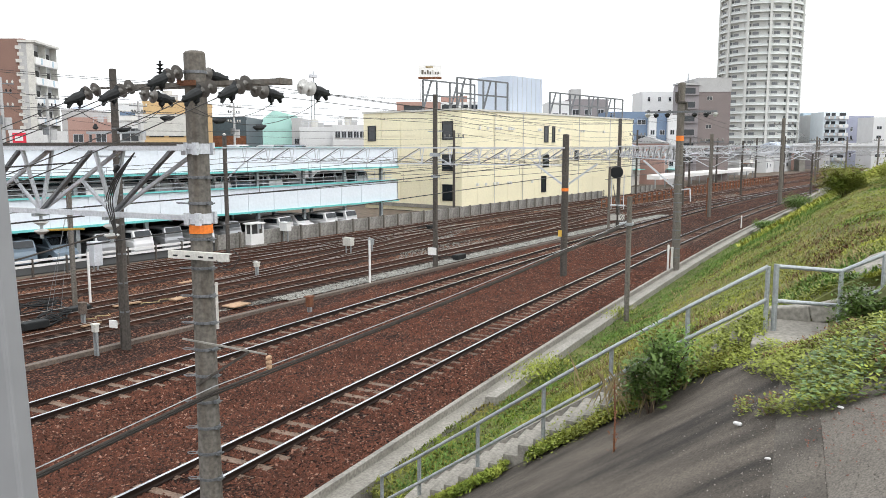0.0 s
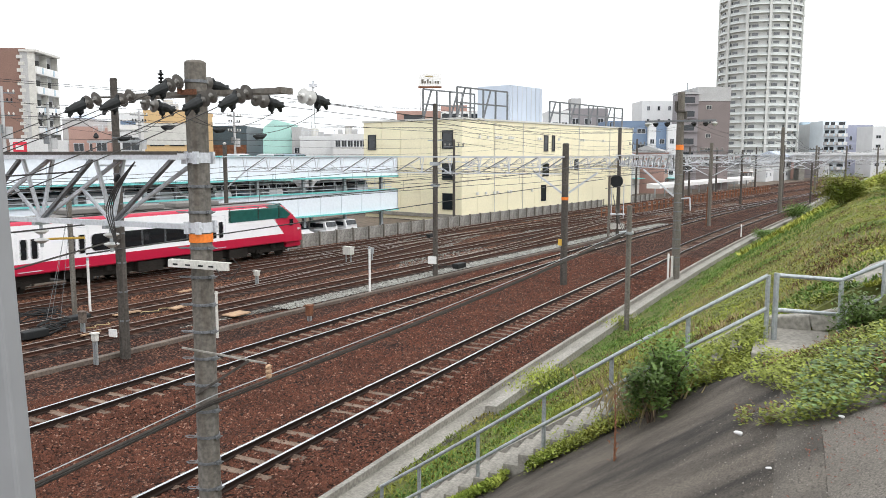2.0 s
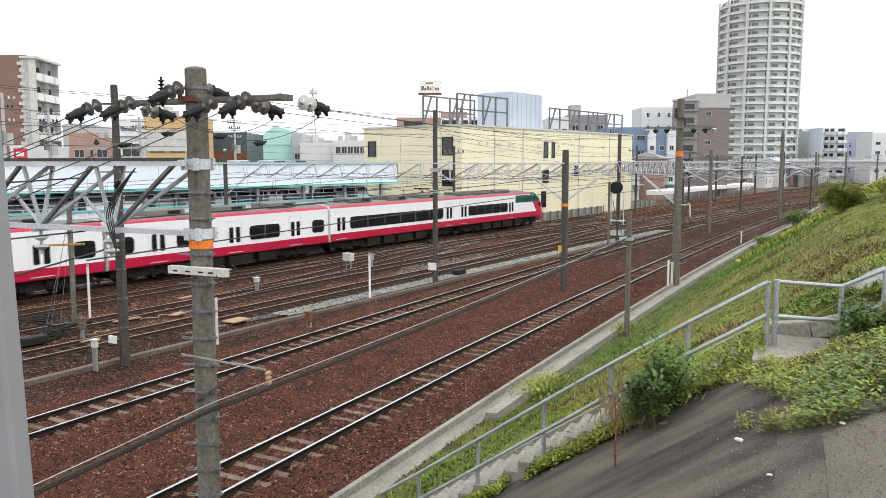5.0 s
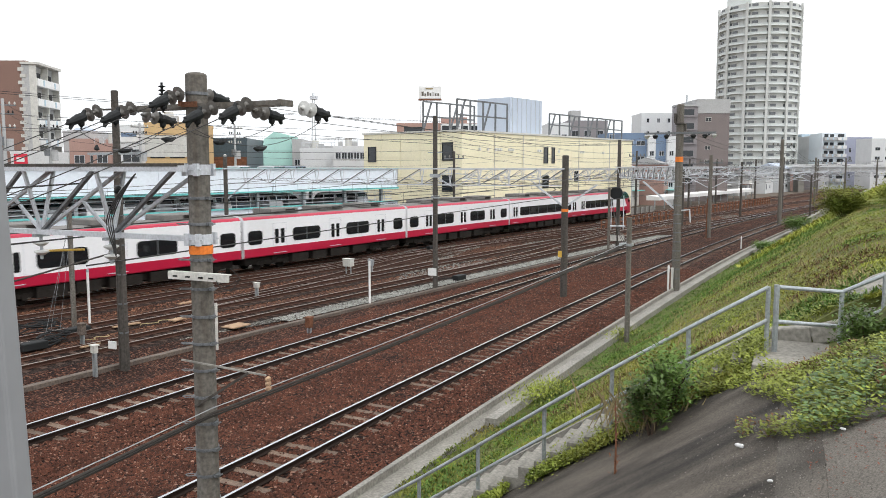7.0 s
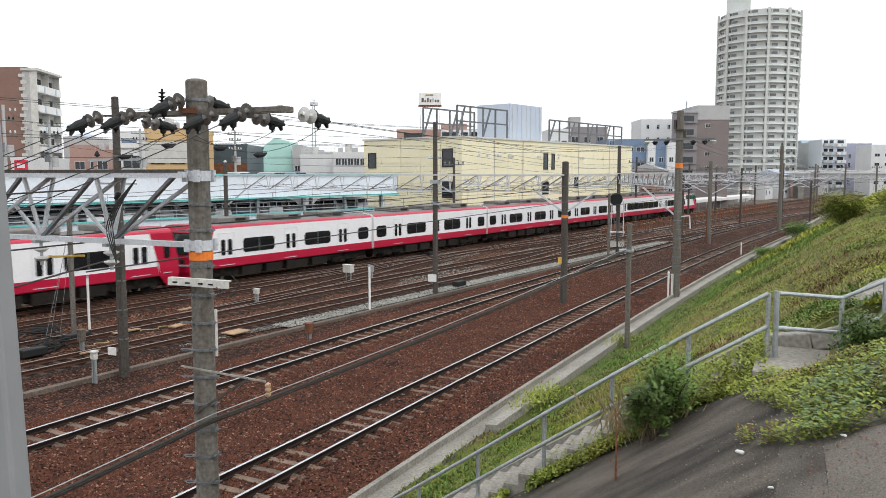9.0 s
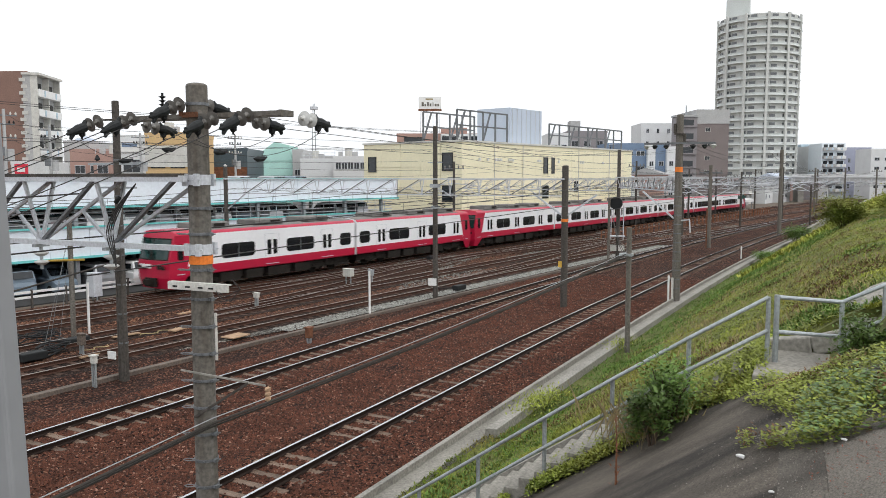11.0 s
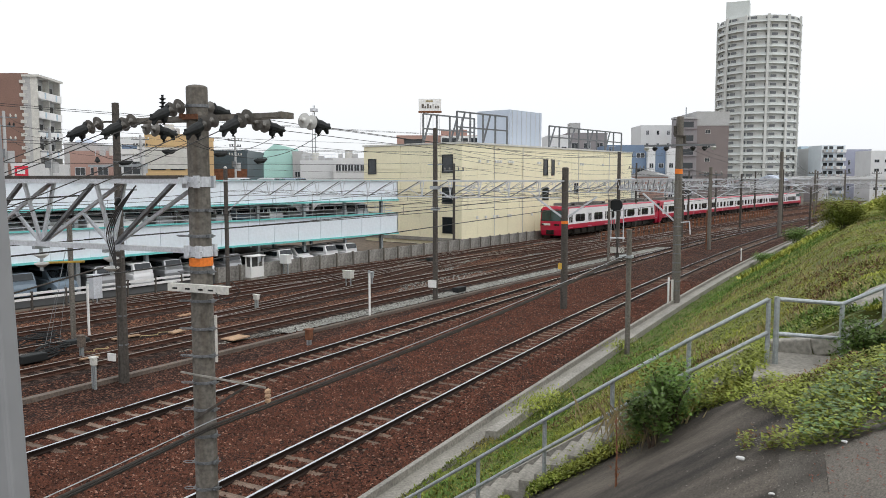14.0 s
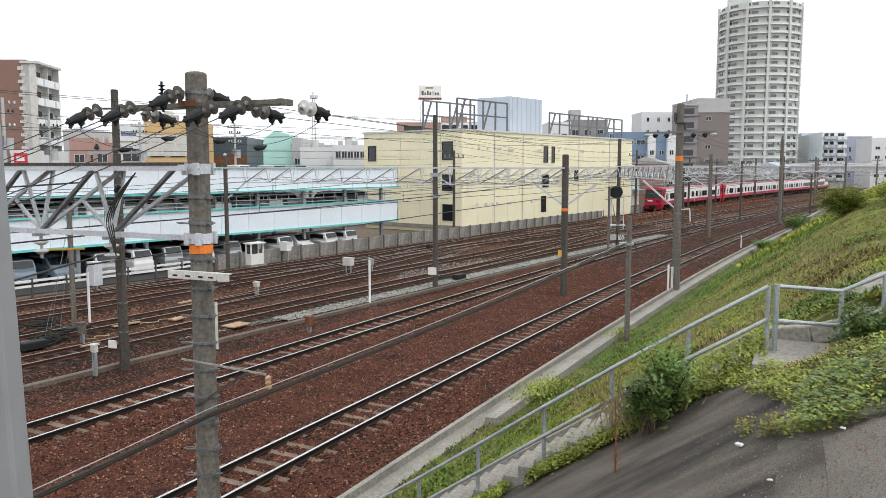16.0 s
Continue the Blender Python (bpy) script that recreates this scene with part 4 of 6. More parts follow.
def rounded_plate(x0, x1, z0, z1, y, thick, r=0.24, seg=5):
    """A flat plate with round corners, standing in the side of a carriage."""
    pts = []
    for cx, cz, a0 in ((x1 - r, z1 - r, 0), (x0 + r, z1 - r, 90), (x0 + r, z0 + r, 180), (x1 - r, z0 + r, 270)):
        for k in range(seg + 1):
            a = radians(a0 + 90 * k / seg)
            pts.append((cx + r * math.cos(a), cz + r * math.sin(a)))
    return Shape().loft([[(x, y - thick / 2, z) for x, z in pts], [(x, y + thick / 2, z) for x, z in pts]])


def car_window(t, x0, x1, bars=0, z0=1.78, z1=2.66):
    for sgn in (-1, 1):
        w = part("window", rounded_plate(x0, x1, z0, z1, sgn * HALF, 0.03), TRAIN_GLASS, t)
        if bars:
            f = Shape()
            for k in range(bars):
                f.box(x0 + (x1 - x0) * (k + 1) / (bars + 1), sgn * (HALF + 0.012), (z0 + z1) / 2, 0.05, 0.02, z1 - z0 - 0.04)
            part("window_bar", f, BAND_STEEL, w)


def car_door(t, x):
    for sgn in (-1, 1):
        s = Shape().box(x - 0.62, sgn * HALF, 2.27, 0.018, 0.02, 1.56).box(x + 0.62, sgn * HALF, 2.27, 0.018, 0.02, 1.56).box(x, sgn * HALF, 3.05, 1.26, 0.02, 0.018)
        d = part("door", s, GALV_PALE, t)
        for dx in (-0.27, 0.27):
            part("door_window", rounded_plate(x + dx - 0.17, x + dx + 0.17, 1.72, 2.68, sgn * HALF, 0.03, 0.08), TRAIN_GLASS, d)
        part("step", Shape().box(x, sgn * (HALF + 0.01), 1.12, 1.2, 0.05, 0.04), GALV_PALE, d)


def bogie(t, x):
    f = Shape()
    for sgn in (-1, 1):
        f.box(x, sgn * 0.95, 0.52, 2.9, 0.14, 0.22).box(x - 1.05, sgn * 0.95, 0.45, 0.3, 0.2, 0.3).box(x + 1.05, sgn * 0.95, 0.45, 0.3, 0.2, 0.3)
        f.tube([(x, sgn * 0.95, 0.6), (x, sgn * 0.95, 0.92)], 0.22, 10)
    f.box(x, 0, 0.55, 0.4, 1.9, 0.25)
    b = part("bogie", f, UNDER, t)
    for dx in (-1.05, 1.05):
        for sgn in (-1, 1):
            part("wheel", Shape().tube([(x + dx, sgn * 0.50, 0.42), (x + dx, sgn * 0.62, 0.42)], 0.42, 16), UNDER, b)


def cab_edge(e, sg):
    """The slanted line at which the white side meets the red cab."""
    return [(e - sg * (1.5 + 0.33 * max(0.0, z - 1.52)), y, z) for _, y, z in car_ring(0)]


def cab_front(e, sg, y, z, proud=0.0):
    """A point of the raked and bowed front."""
    back = 0.05 + 0.28 * max(0.0, z - 1.9) + 0.3 * max(0.0, 0.9 - z) + 0.16 * (y / HALF) ** 2 - proud
    return (e - sg * back, y, z)


def driver_cab(t, e, sg):
    """A red cab with a wide raked windscreen, lamps and a deep skirt."""
    v, f = [], []
    levels = ((0.32, 1.22), (0.95, 1.342), (1.52, HALF + 0.004), (1.9, HALF + 0.004), (2.5, HALF + 0.004), (3.1, HALF + 0.004), (3.36, HALF + 0.003), (3.46, 1.3), (3.56, 1.18), (3.65, 0.6))
    for z, half in levels:
        rear = 0.95 if z < 0.9 else 1.52 + 0.33 * max(0.0, z - 1.52)
        ys = [-half + 2 * half * k / 8 for k in range(9)]
        v += [(e - sg * rear, -half, z)] + [cab_front(e, sg, y, z) for y in ys] + [(e - sg * rear, half, z)]
    w = 11
    for i in range(len(levels) - 1):
        f += [(i * w + j, i * w + j + 1, (i + 1) * w + j + 1, (i + 1) * w + j) for j in range(w - 1)]
    f += [tuple(range(w)), tuple((len(levels) - 1) * w + j for j in range(w))]
    cab = part("cab", Shape().add(v, f), TRAIN_RED, t, "red driver's cab")
    g, gf = [], []
    for z in (2.02, 2.4, 2.8, 3.16):
        g += [cab_front(e, sg, -1.2 + 2.4 * k / 8, z, 0.02) for k in range(9)]
    gf = [(i * 9 + j, i * 9 + j + 1, i * 9 + 10 + j, i * 9 + 9 + j) for i in range(3) for j in range(8)]
    part("windscreen", Shape().add(g, gf), CAB_GLASS, cab, "dark green wide windscreen")
    seal = Shape()
    for z in (2.0, 3.18):
        seal.tube([cab_front(e, sg, -1.22 + 2.44 * k / 8, z, 0.02) for k in range(9)], 0.035, 6)
    for y in (-1.22, 0.1, 1.22):
        seal.tube([cab_front(e, sg, y, z, 0.025) for z in (2.0, 2.6, 3.18)], 0.035, 6)
    part("screen_frame", seal, UNDER, cab)
    part("wiper", Shape().beam(cab_front(e, sg, -0.2, 2.02, 0.05), cab_front(e, sg, 0.35, 2.7, 0.05), 0.03), UNDER, cab)
    for y in (-0.72, 0.72):
        part("lamp_panel", Shape().box(e - sg * 0.07, y, 1.56, 0.1, 0.8, 0.2, turned(-sg * 0.17 * y / 0.72)), UNDER, cab)
        part("tail_lamp", Shape().box(e - sg * 0.05, y * 1.35, 1.56, 0.12, 0.2, 0.12), TRAIN_PINK, cab)
    part("number_box", Shape().box(e - sg * 0.035, 0.52, 1.60, 0.06, 0.95, 0.24), WHITE, cab)
    part("coupler", Shape().box(e + sg * 0.1, 0, 0.75, 0.7, 0.4, 0.3).box(e + sg * 0.02, 0, 0.7, 0.2, 0.9, 0.5), UNDER, cab)
    for sd in (-1, 1):
        part("cab_window", rounded_plate(e - sg * 1.0 - 0.2, e - sg * 1.0 + 0.2, 1.95, 2.85, sd * (HALF + 0.006), 0.03, 0.1), TRAIN_GLASS, cab)
        part("cab_step", Shape().box(e - sg * 1.0, sd * (HALF + 0.02), 1.12, 0.5, 0.04, 0.04), GALV_PALE, cab)


def carriage(kind, length, label):
    """kind: lead (glazed front), salon (long window), plain, tail (cab behind), head (cab before)."""
    t = thing("train_carriage", Matrix(), label, "train carriage", "carriages of the train")
    a, b = -length / 2 + 0.13, length / 2 - 0.13
    s = Shape()
    if kind == "lead":
        edge = [(b - 2.1 - 0.87 * max(0.0, min(z, 3.4) - 1.52), y, z) for _, y, z in car_ring(0)]
        s.loft([car_ring(a), car_ring(b - 7.1), edge], SLOTS, cap_slot=1)
        nose = [edge]
        for x, half, hi in ((b - 1.95, HALF, 3.52), (b - 1.1, 1.30, 2.92), (b - 0.4, 1.2, 2.36), (b - 0.1, 1.1, 2.02), (b, 0.98, 1.6)):
            r = car_ring(x, half)
            nose.append([(p[0], p[1] * (1 if p[2] < 2.9 else 0.95), 0.9 + (p[2] - 0.95) * (hi - 0.9) / 2.75) for p in r])
        s.loft(nose, [0] * 5 + [3, 3, 3] + [0] * 5 + [4])
        part("body", s, CAR_MATS, t, "white body with red skirt and red nose")
        v = Shape()
        for sgn in (-1, 1):
            y0, y1, y2 = sgn * (HALF + 0.014), sgn * (HALF + 0.012), sgn * (HALF - 0.05)
            v.add([(b - 6.9, y0, 2.56), (b - 1.75, y0, 2.56), (b - 1.45, y1, 2.8), (b - 2.15, y1, 3.26), (b - 6.9, y1, 3.26)], [(0, 1, 2, 3, 4)])
            v.add([(b - 6.9, y1, 3.26), (b - 2.15, y1, 3.26), (b - 2.5, y2, 3.48), (b - 6.9, y2, 3.48)], [(0, 1, 2, 3)])
        part("view_glass", v, VIEW_GLASS, t, "green-tinted panorama glazing")
        for k in (0.0, 2.0, 3.55):
            part("pillar", Shape().box(b - 6.8 + k * 1.2, -HALF - 0.012, 3.0, 0.07, 0.03, 0.78), UNDER, t)
        wind = Shape().add([(b - 1.95, -0.9, 3.53), (b - 1.95, 0.9, 3.53), (b - 0.75, 0.95, 2.67), (b - 0.75, -0.95, 2.67),
                            (b - 2.35, -1.0, 3.5), (b - 2.35, 1.0, 3.5), (b - 1.1, 1.05, 2.7), (b - 1.1, -1.05, 2.7)], [(0, 1, 2, 3), (4, 5, 6, 7), (0, 1, 5, 4), (2, 3, 7, 6), (0, 3, 7, 4), (1, 2, 6, 5)])
        part("windscreen", wind, CAB_GLASS, t)
        for y in (-1.1, 1.1):
            part("lamp", Shape().box(b - 0.5, y, 1.75, 0.25, 0.2, 0.14), OFFWHITE, t)
        part("crew_window", Shape().box(b - 1.35, -HALF + 0.01, 2.25, 0.3, 0.06, 0.42), TRAIN_GLASS, t)
        part("front_skirt", Shape().box(b - 0.95, 0, 0.75, 1.5, 2.2, 0.42), TRAIN_RED, t, bevel=0.08)
        for x, w in ((8.7, 3.2), (12.6, 3.0), (16.0, 2.2)):
            part("roof_cover", Shape().box(b - x, 0, 3.8, w, 1.6, 0.26), TRAIN_ROOF, t, bevel=0.05)
        car_door(t, a + 0.95)
        car_door(t, b - 7.8)
        car_window(t, a + 1.75, b - 8.55, 4)
    else:
        cab0, cab1 = kind in ("tail",), kind in ("head",)
        s.loft([cab_edge(a, -1) if cab0 else car_ring(a), cab_edge(b, 1) if cab1 else car_ring(b)], SLOTS, cap_slot=1)
        part("body", s, CAR_MATS, t, "white body with red skirt and shoulder")
        for on, e, sg in ((cab0, a, -1), (cab1, b, 1)):
            if on:
                driver_cab(t, e, sg)
        if kind == "salon":
            car_door(t, b - 1.6)
            car_window(t, a + 2.2, b - 2.6, 5)
            car_door(t, a + 1.2)
        else:
            for x in (-5.65, 0.0, 5.45):
                car_door(t, x + (0.25 if cab1 else -0.1 if cab0 else 0))
            car_window(t, -4.4, -1.65, 1)
            car_window(t, 1.25, 3.95, 1)
            if not cab0:
                car_window(t, a + 0.35, a + 1.6)
            if not cab1:
                car_window(t, b - 1.7, b - 0.45)
        for x in (-4.6, 0.2, 4.8):
            ac = part("air_conditioner", Shape().box(x, 0, 3.80, 2.6, 1.7, 0.34), TRAIN_ROOF, t, bevel=0.06)
            for y in (-0.852, 0.852):
                part("grille", Shape().box(x + 0.5, y, 3.80, 0.9, 0.02, 0.2), UNDER, ac)
        if kind in ("salon", "head"):
            x = b - 3.2
            pg = part("pantograph", Shape().box(x - 0.05, 0, 3.85, 2.0, 1.2, 0.1), UNDER, t)
            for sgn in (-1, 1):
                part("lower_arm", Shape().beam((x - 1.0, sgn * 0.5, 3.85), (x + 0.1, sgn * 0.4, 4.15), 0.06), UNDER, pg)
                part("upper_arm", Shape().beam((x + 0.1, sgn * 0.4, 4.15), (x - 0.7, sgn * 0.3, 4.38), 0.05), UNDER, pg)
            part("contact_strip", Shape().beam((x - 0.7, -0.85, 4.4), (x - 0.7, 0.85, 4.4), 0.09), UNDER, pg)
    for x, w in ((-3.6, 1.6), (-1.6, 1.4), (0.6, 2.0), (2.9, 1.5)):
        part("underfloor_gear", Shape().box(x, -0.85, 0.62, w, 0.8, 0.55), UNDER, t)
        part("underfloor_gear", Shape().box(x + 0.2, 0.85, 0.62, w, 0.8, 0.55), UNDER, t)
    # added dark box, closes the view through and stands for underfloor shade
    part("underfloor_shade_box", Shape().box(0, 0, 0.72, length - 1.0, 1.9, 0.5), UNDER, t)
    for x in (-length / 2 + 3.0, length / 2 - 3.0):
        bogie(t, x)
    # bellows coloured dark to stand for the shade between carriages
    if kind not in ("tail",):
        part("gangway", Shape().box(-length / 2, 0, 2.05, 0.4, 2.2, 2.3), POLE_DARK, t, "bellows between carriages, coloured dark grey for the shade there")
    return t


PITCH = 17.9
OFFSETS = [9.1, 26.85, 44.75, 62.65, 80.55, 98.45, 116.1, 133.3]
ROUTE_X = [0.5 * i for i in range(720)]
ROUTE_S = [0.0]
for i in range(1, len(ROUTE_X)):
    ROUTE_S.append(ROUTE_S[-1] + math.hypot(0.5, track_six(ROUTE_X[i]) - track_six(ROUTE_X[i - 1])))


def route(sv):
    """A point of the sixth track, sv metres along it; before its start it runs on straight."""
    x = float(np.interp(sv, ROUTE_S, ROUTE_X)) if sv > 0 else sv * 0.992
    return Vector((x, track_six(x), 0.0))


FRONT_T = [0, 1, 2, 3, 4, 5, 6, 7, 8, 9, 10, 11, 12, 13, 14, 15, 16]
FRONT_S = [22.3, 34.4, 46.2, 58.7, 71.4, 84.4, 97.8, 111.9, 127.1, 143.2, 159.6, 176.3, 193.9, 211.9, 230.3, 248.0, 265.8]


def carriage_pose(t, i):
    mid = float(np.interp(t, FRONT_T, FRONT_S)) - OFFSETS[i]
    p, q = route(mid - 6), route(mid + 6)
    return pose(*((p + q) / 2), 0, 0, math.degrees(math.atan2(q.y - p.y, q.x - p.x)))


TRAIN = [carriage("lead", 18.2, "red and white leading carriage with glazed panorama front"),
         carriage("salon", PITCH, "red and white express carriage with one long window"),
         carriage("plain", PITCH, "red and white carriage with three doors a side"),
         carriage("plain", PITCH, "red and white carriage with three doors a side"),
         carriage("plain", PITCH, "red and white carriage with three doors a side"),
         carriage("tail", PITCH, "red and white carriage with a red cab behind"),
         carriage("head", 17.2, "red and white carriage with a red cab ahead"),
         carriage("tail", 17.2, "red and white last carriage with a red cab")]


def motions():
    for i, c in enumerate(TRAIN):
        walk(c, [(0.5 * k, carriage_pose(0.5 * k, i)) for k in range(33)])


# ---- masts, gantries and wires ----
def mast(x, y, h, r0, r1, material, label, base=-0.3, name="catenary_mast", lean=(0.0, 0.0)):
    t = thing(name, pose(x, y, 0), label, "mast", "masts along the line")
    n = 8
    pts = [(lean[0] * k / n, lean[1] * k / n, base + (h - base) * k / n) for k in range(n + 1)]
    rad = [r0 + (r1 - r0) * k / n for k in range(n + 1)]
    pts += [(lean[0], lean[1], h + r1 * q) for q in (0.12, 0.22, 0.28)]
    rad += [r1 * 0.95, r1 * 0.78, r1 * 0.5]
    part("shaft", Shape().tube(pts, rad, 20), material, t, smooth=False)
    return t


def band(t, z, r, h=0.05, material=BAND_STEEL, name="band"):
    s = Shape().loft([[(math.cos(2 * math.pi * k / 20) * q, math.sin(2 * math.pi * k / 20) * q, zz) for k in range(20)]
                      for q, zz in ((r, z), (r + 0.012, z), (r + 0.012, z + h), (r, z + h))], caps=False)
    return part(name, s, material, t)


def disc_profile(s, p, d, size, slot=0):
    """A string of two insulator discs along d from p; returns its end."""
    p, d = Vector(p), Vector(d).normalized()
    for k in range(2):
        c = p + d * (0.10 + 0.17 * k)
        s.tube([c - d * 0.04, c - d * 0.02, c, c + d * 0.012, c + d * 0.04], [0.025, 0.045 * size, 0.115 * size, 0.05 * size, 0.025], 18, slot)
    s.tube([p, p + d * 0.40], 0.022, 8, slot)
    return p + d * 0.40


def strain_set(t, p, d, dark=True):
    """Strain insulators and the cover over the clamp, from p along d."""
    s = Shape()
    e = disc_profile(s, p, d, 1.0)
    part("insulator", s, GREY_PORCELAIN if dark else PORCELAIN, t, "ribbed porcelain strain insulator", smooth=False)
    d = Vector(d).normalized()
    c = Shape()
    c.tube([e - d * 0.06, e - d * 0.02, e + d * 0.1, e + d * 0.2, e + d * 0.27, e + d * 0.33], [0.03, 0.075, 0.08, 0.06, 0.045, 0.02], 10)
    side = Vector((0, 0, -1))
    c.tube([e + d * 0.05, e + d * 0.03 + side * 0.12, e + d * 0.04 + side * 0.17], [0.065, 0.045, 0.028], 8)
    c.tube([e + d * 0.2, e + d * 0.26 + side * 0.1], [0.055, 0.022], 8)
    c.tube([e + d * 0.02, e - d * 0.04 - side * 0.1], [0.05, 0.025], 8)
    c.tube([e + d * 0.22, e + d * 0.31 - side * 0.05], [0.05, 0.02], 8)
    part("clamp_cover", c, BLACK, t, "black rubber clamp cover")
    return e + d * 0.33


def wire(a, b, sag, r, name="overhead_wire", label="thin dark overhead wire hung between masts", n=14, material=None):
    a, b = Vector(a), Vector(b)
    pts = [a.lerp(b, k / n) - Vector((0, 0, sag * 4 * (k / n) * (1 - k / n))) for k in range(n + 1)]
    ob = part(name, Shape().tube(pts, r, 6), material or WIRE)
    return tagged(ob, label, "wire", "wires over the line")


# the nearest mast
NX, NY = 9.75, 8.5
m1 = mast(NX, NY, 8.02, 0.18, 0.163, POLE_CONCRETE, "weathered concrete mast with steel bands and an orange band")
for z0, dz in ((6.50, 0.16), (5.42, 0.16)):
    s = Shape().loft([[(math.cos(2 * math.pi * k / 20) * q, math.sin(2 * math.pi * k / 20) * q, zz) for k in range(20)] for q, zz in ((0.166, z0), (0.182, z0), (0.182, z0 + dz), (0.166, z0 + dz))], caps=False)
    for sx, sy in ((-0.185, 0.11), (0.185, 0.11), (-0.185, -0.11), (0.185, -0.11)):
        s.box(sx, sy, z0 + dz / 2, 0.05, 0.09, dz + 0.03)
        s.tube([(sx, sy - 0.08, z0 + dz / 2), (sx, sy + 0.08, z0 + dz / 2)], 0.012, 6)
    part("clamp", s, GALV_PALE, m1, "pale steel clamp holding the beam")
band(m1, 5.27, 0.172, 0.13, ORANGE, "orange_band")
for k, z in enumerate((7.72, 6.12, 5.72, 5.16, 4.70, 4.26, 3.83, 3.40, 2.97, 2.54, 2.11, 1.68, 1.25, 0.82)):
    b = band(m1, z, 0.164 + 0.018 * (8 - z) / 8, 0.045)
    if z < 7:
        s = Shape()
        s.tube([(-0.10, 0.14, z + 0.02), (-0.17, 0.25, z + 0.03), (-0.22, 0.27, z + 0.03), (-0.23, 0.21, z + 0.02), (-0.16, 0.08, z + 0.02)], 0.009, 6)
        part("clasp", Shape().box(-0.02, -0.2, z + 0.02, 0.09, 0.07, 0.05).tube([(-0.09, -0.2, z + 0.02), (0.06, -0.24, z + 0.02)], 0.012, 6), BAND_STEEL, b)
        for k2 in (-0.5, 0.1, 0.7):
            part("bolt", Shape().tube([(-0.17 * math.cos(k2), 0.17 * math.sin(k2), z + 0.02), (-0.215 * math.cos(k2), 0.215 * math.sin(k2), z + 0.02)], 0.014, 6), BAND_STEEL, b)
        part("step_bracket", s, BAND_STEEL, b)
# cross arm with the power line
arm = Shape()
for dx in (-0.13, 0.13):
    arm.box(dx, -0.12, 7.55, 0.06, 3.1, 0.07)
arm.box(0, 1.35, 7.55, 0.3, 0.07, 0.09).box(0, -1.64, 7.55, 0.3, 0.07, 0.09).box(0, 0.75, 7.55, 0.3, 0.06, 0.06).box(0, -0.95, 7.55, 0.3, 0.06, 0.06)
part("cross_arm", arm, POLE_CONCRETE, m1, "weathered brown-grey steel cross arm")
part("brown_plate", Shape().box(-0.19, -0.02, 7.57, 0.02, 0.3, 0.08), RUST, m1)
part("arm_link", Shape().beam((-0.05, 1.4, 7.55), (-0.12, 1.82, 7.55), 0.03), POLE_DARK, m1)
for x in (-0.19, 0.18):
    part("post_link", Shape().beam((x, 0.15, 7.55), (x, 0.15, 7.8), 0.05), RUST, m1)
ends_back = [strain_set(m1, (-0.19, u, z), (-1, 0.05, -0.4)) for u, z in ((1.77, 7.55), (1.05, 7.57), (0.09, 7.76), (-0.54, 7.53), (-1.18, 7.56))]
ends_fore = [(u, strain_set(m1, (0.15, u, z), (1, -0.1, -0.12), dark)) for u, z, dark in ((1.28, 7.47, True), (0.14, 7.78, True), (-0.93, 7.48, True), (-1.78, 7.50, False))]
pin = Shape()
for k in range(3):
    pin.tube([(-0.2, 0.5, 7.72 + 0.06 * k), (-0.2, 0.5, 7.74 + 0.06 * k), (-0.2, 0.5, 7.755 + 0.06 * k)], [0.02, 0.06, 0.02], 12)
pin.tube([(-0.2, 0.5, 7.62), (-0.2, 0.5, 7.92)], 0.018, 8)
part("pin_insulator", pin, BLACK, m1)
# white slotted channel across the mast, and the lower bracket
s = Shape().box(-0.24, -0.13, 4.93, 0.05, 1.16, 0.10).box(-0.21, -0.13, 4.99, 0.1, 1.16, 0.02)
part("channel_bar", s, OFFWHITE, m1, "white slotted steel channel")
for y in (-0.4, -0.2, 0.05, 0.3):
    part("slot", Shape().box(-0.268, y, 4.93, 0.01, 0.09, 0.025), BLACK, m1)
s = Shape().beam((-0.25, 0.24, 3.60), (-0.25, -1.37, 3.52), 0.026)
part("bracket_bar", s, CONCRETE, m1, "pale weathered steel bar")
part("brace", Shape().beam((-0.2, 0.04, 2.85), (-0.25, -1.06, 3.53), 0.035), POLE_DARK, m1)
s = Shape()
for k in range(3):
    s.tube([(-0.25, -1.39, 3.50 - 0.07 * k), (-0.25, -1.41, 3.47 - 0.07 * k), (-0.25, -1.43, 3.44 - 0.07 * k)], [0.03, 0.055, 0.03], 10)
part("brown_insulator", s, WOOD, m1)
for k, dy in enumerate((0.06, 0.02)):
    s = Shape().tube([(-0.24, -0.45, 4.95), (-0.3 + 0.1 * k, -0.6, 4.8), (-0.3, -0.8, 4.76 + 0.1 * k), (-0.25, -0.95, 4.95), (-0.2, -0.75, 5.08)], 0.008, 5)
    part("loose_wire", s, WIRE, m1)
# power line away from both sides, and the jumpers under the arm
base = Vector((NX, NY, 0))
for e in ends_back:
    wire(base + e, base + e + Vector((-9, 3.5, -3.2)), 0.3, 0.0075)
for u, e in ends_fore:
    wire(base + e, (44.4, 5.8 + u * 0.95, 8.4), 0.5, 0.0055)
for a, b in zip(ends_back, [e for _, e in ends_fore]):
    p, q = base + a + Vector((0.25, 0, -0.1)), base + b + Vector((-0.25, 0, -0.1))
    wire(p, q, 0.30, 0.005, "jumper_wire", "black jumper wire looping under the cross arm")
    c = p.lerp(q, 0.5) - Vector((0, 0, 0.34))
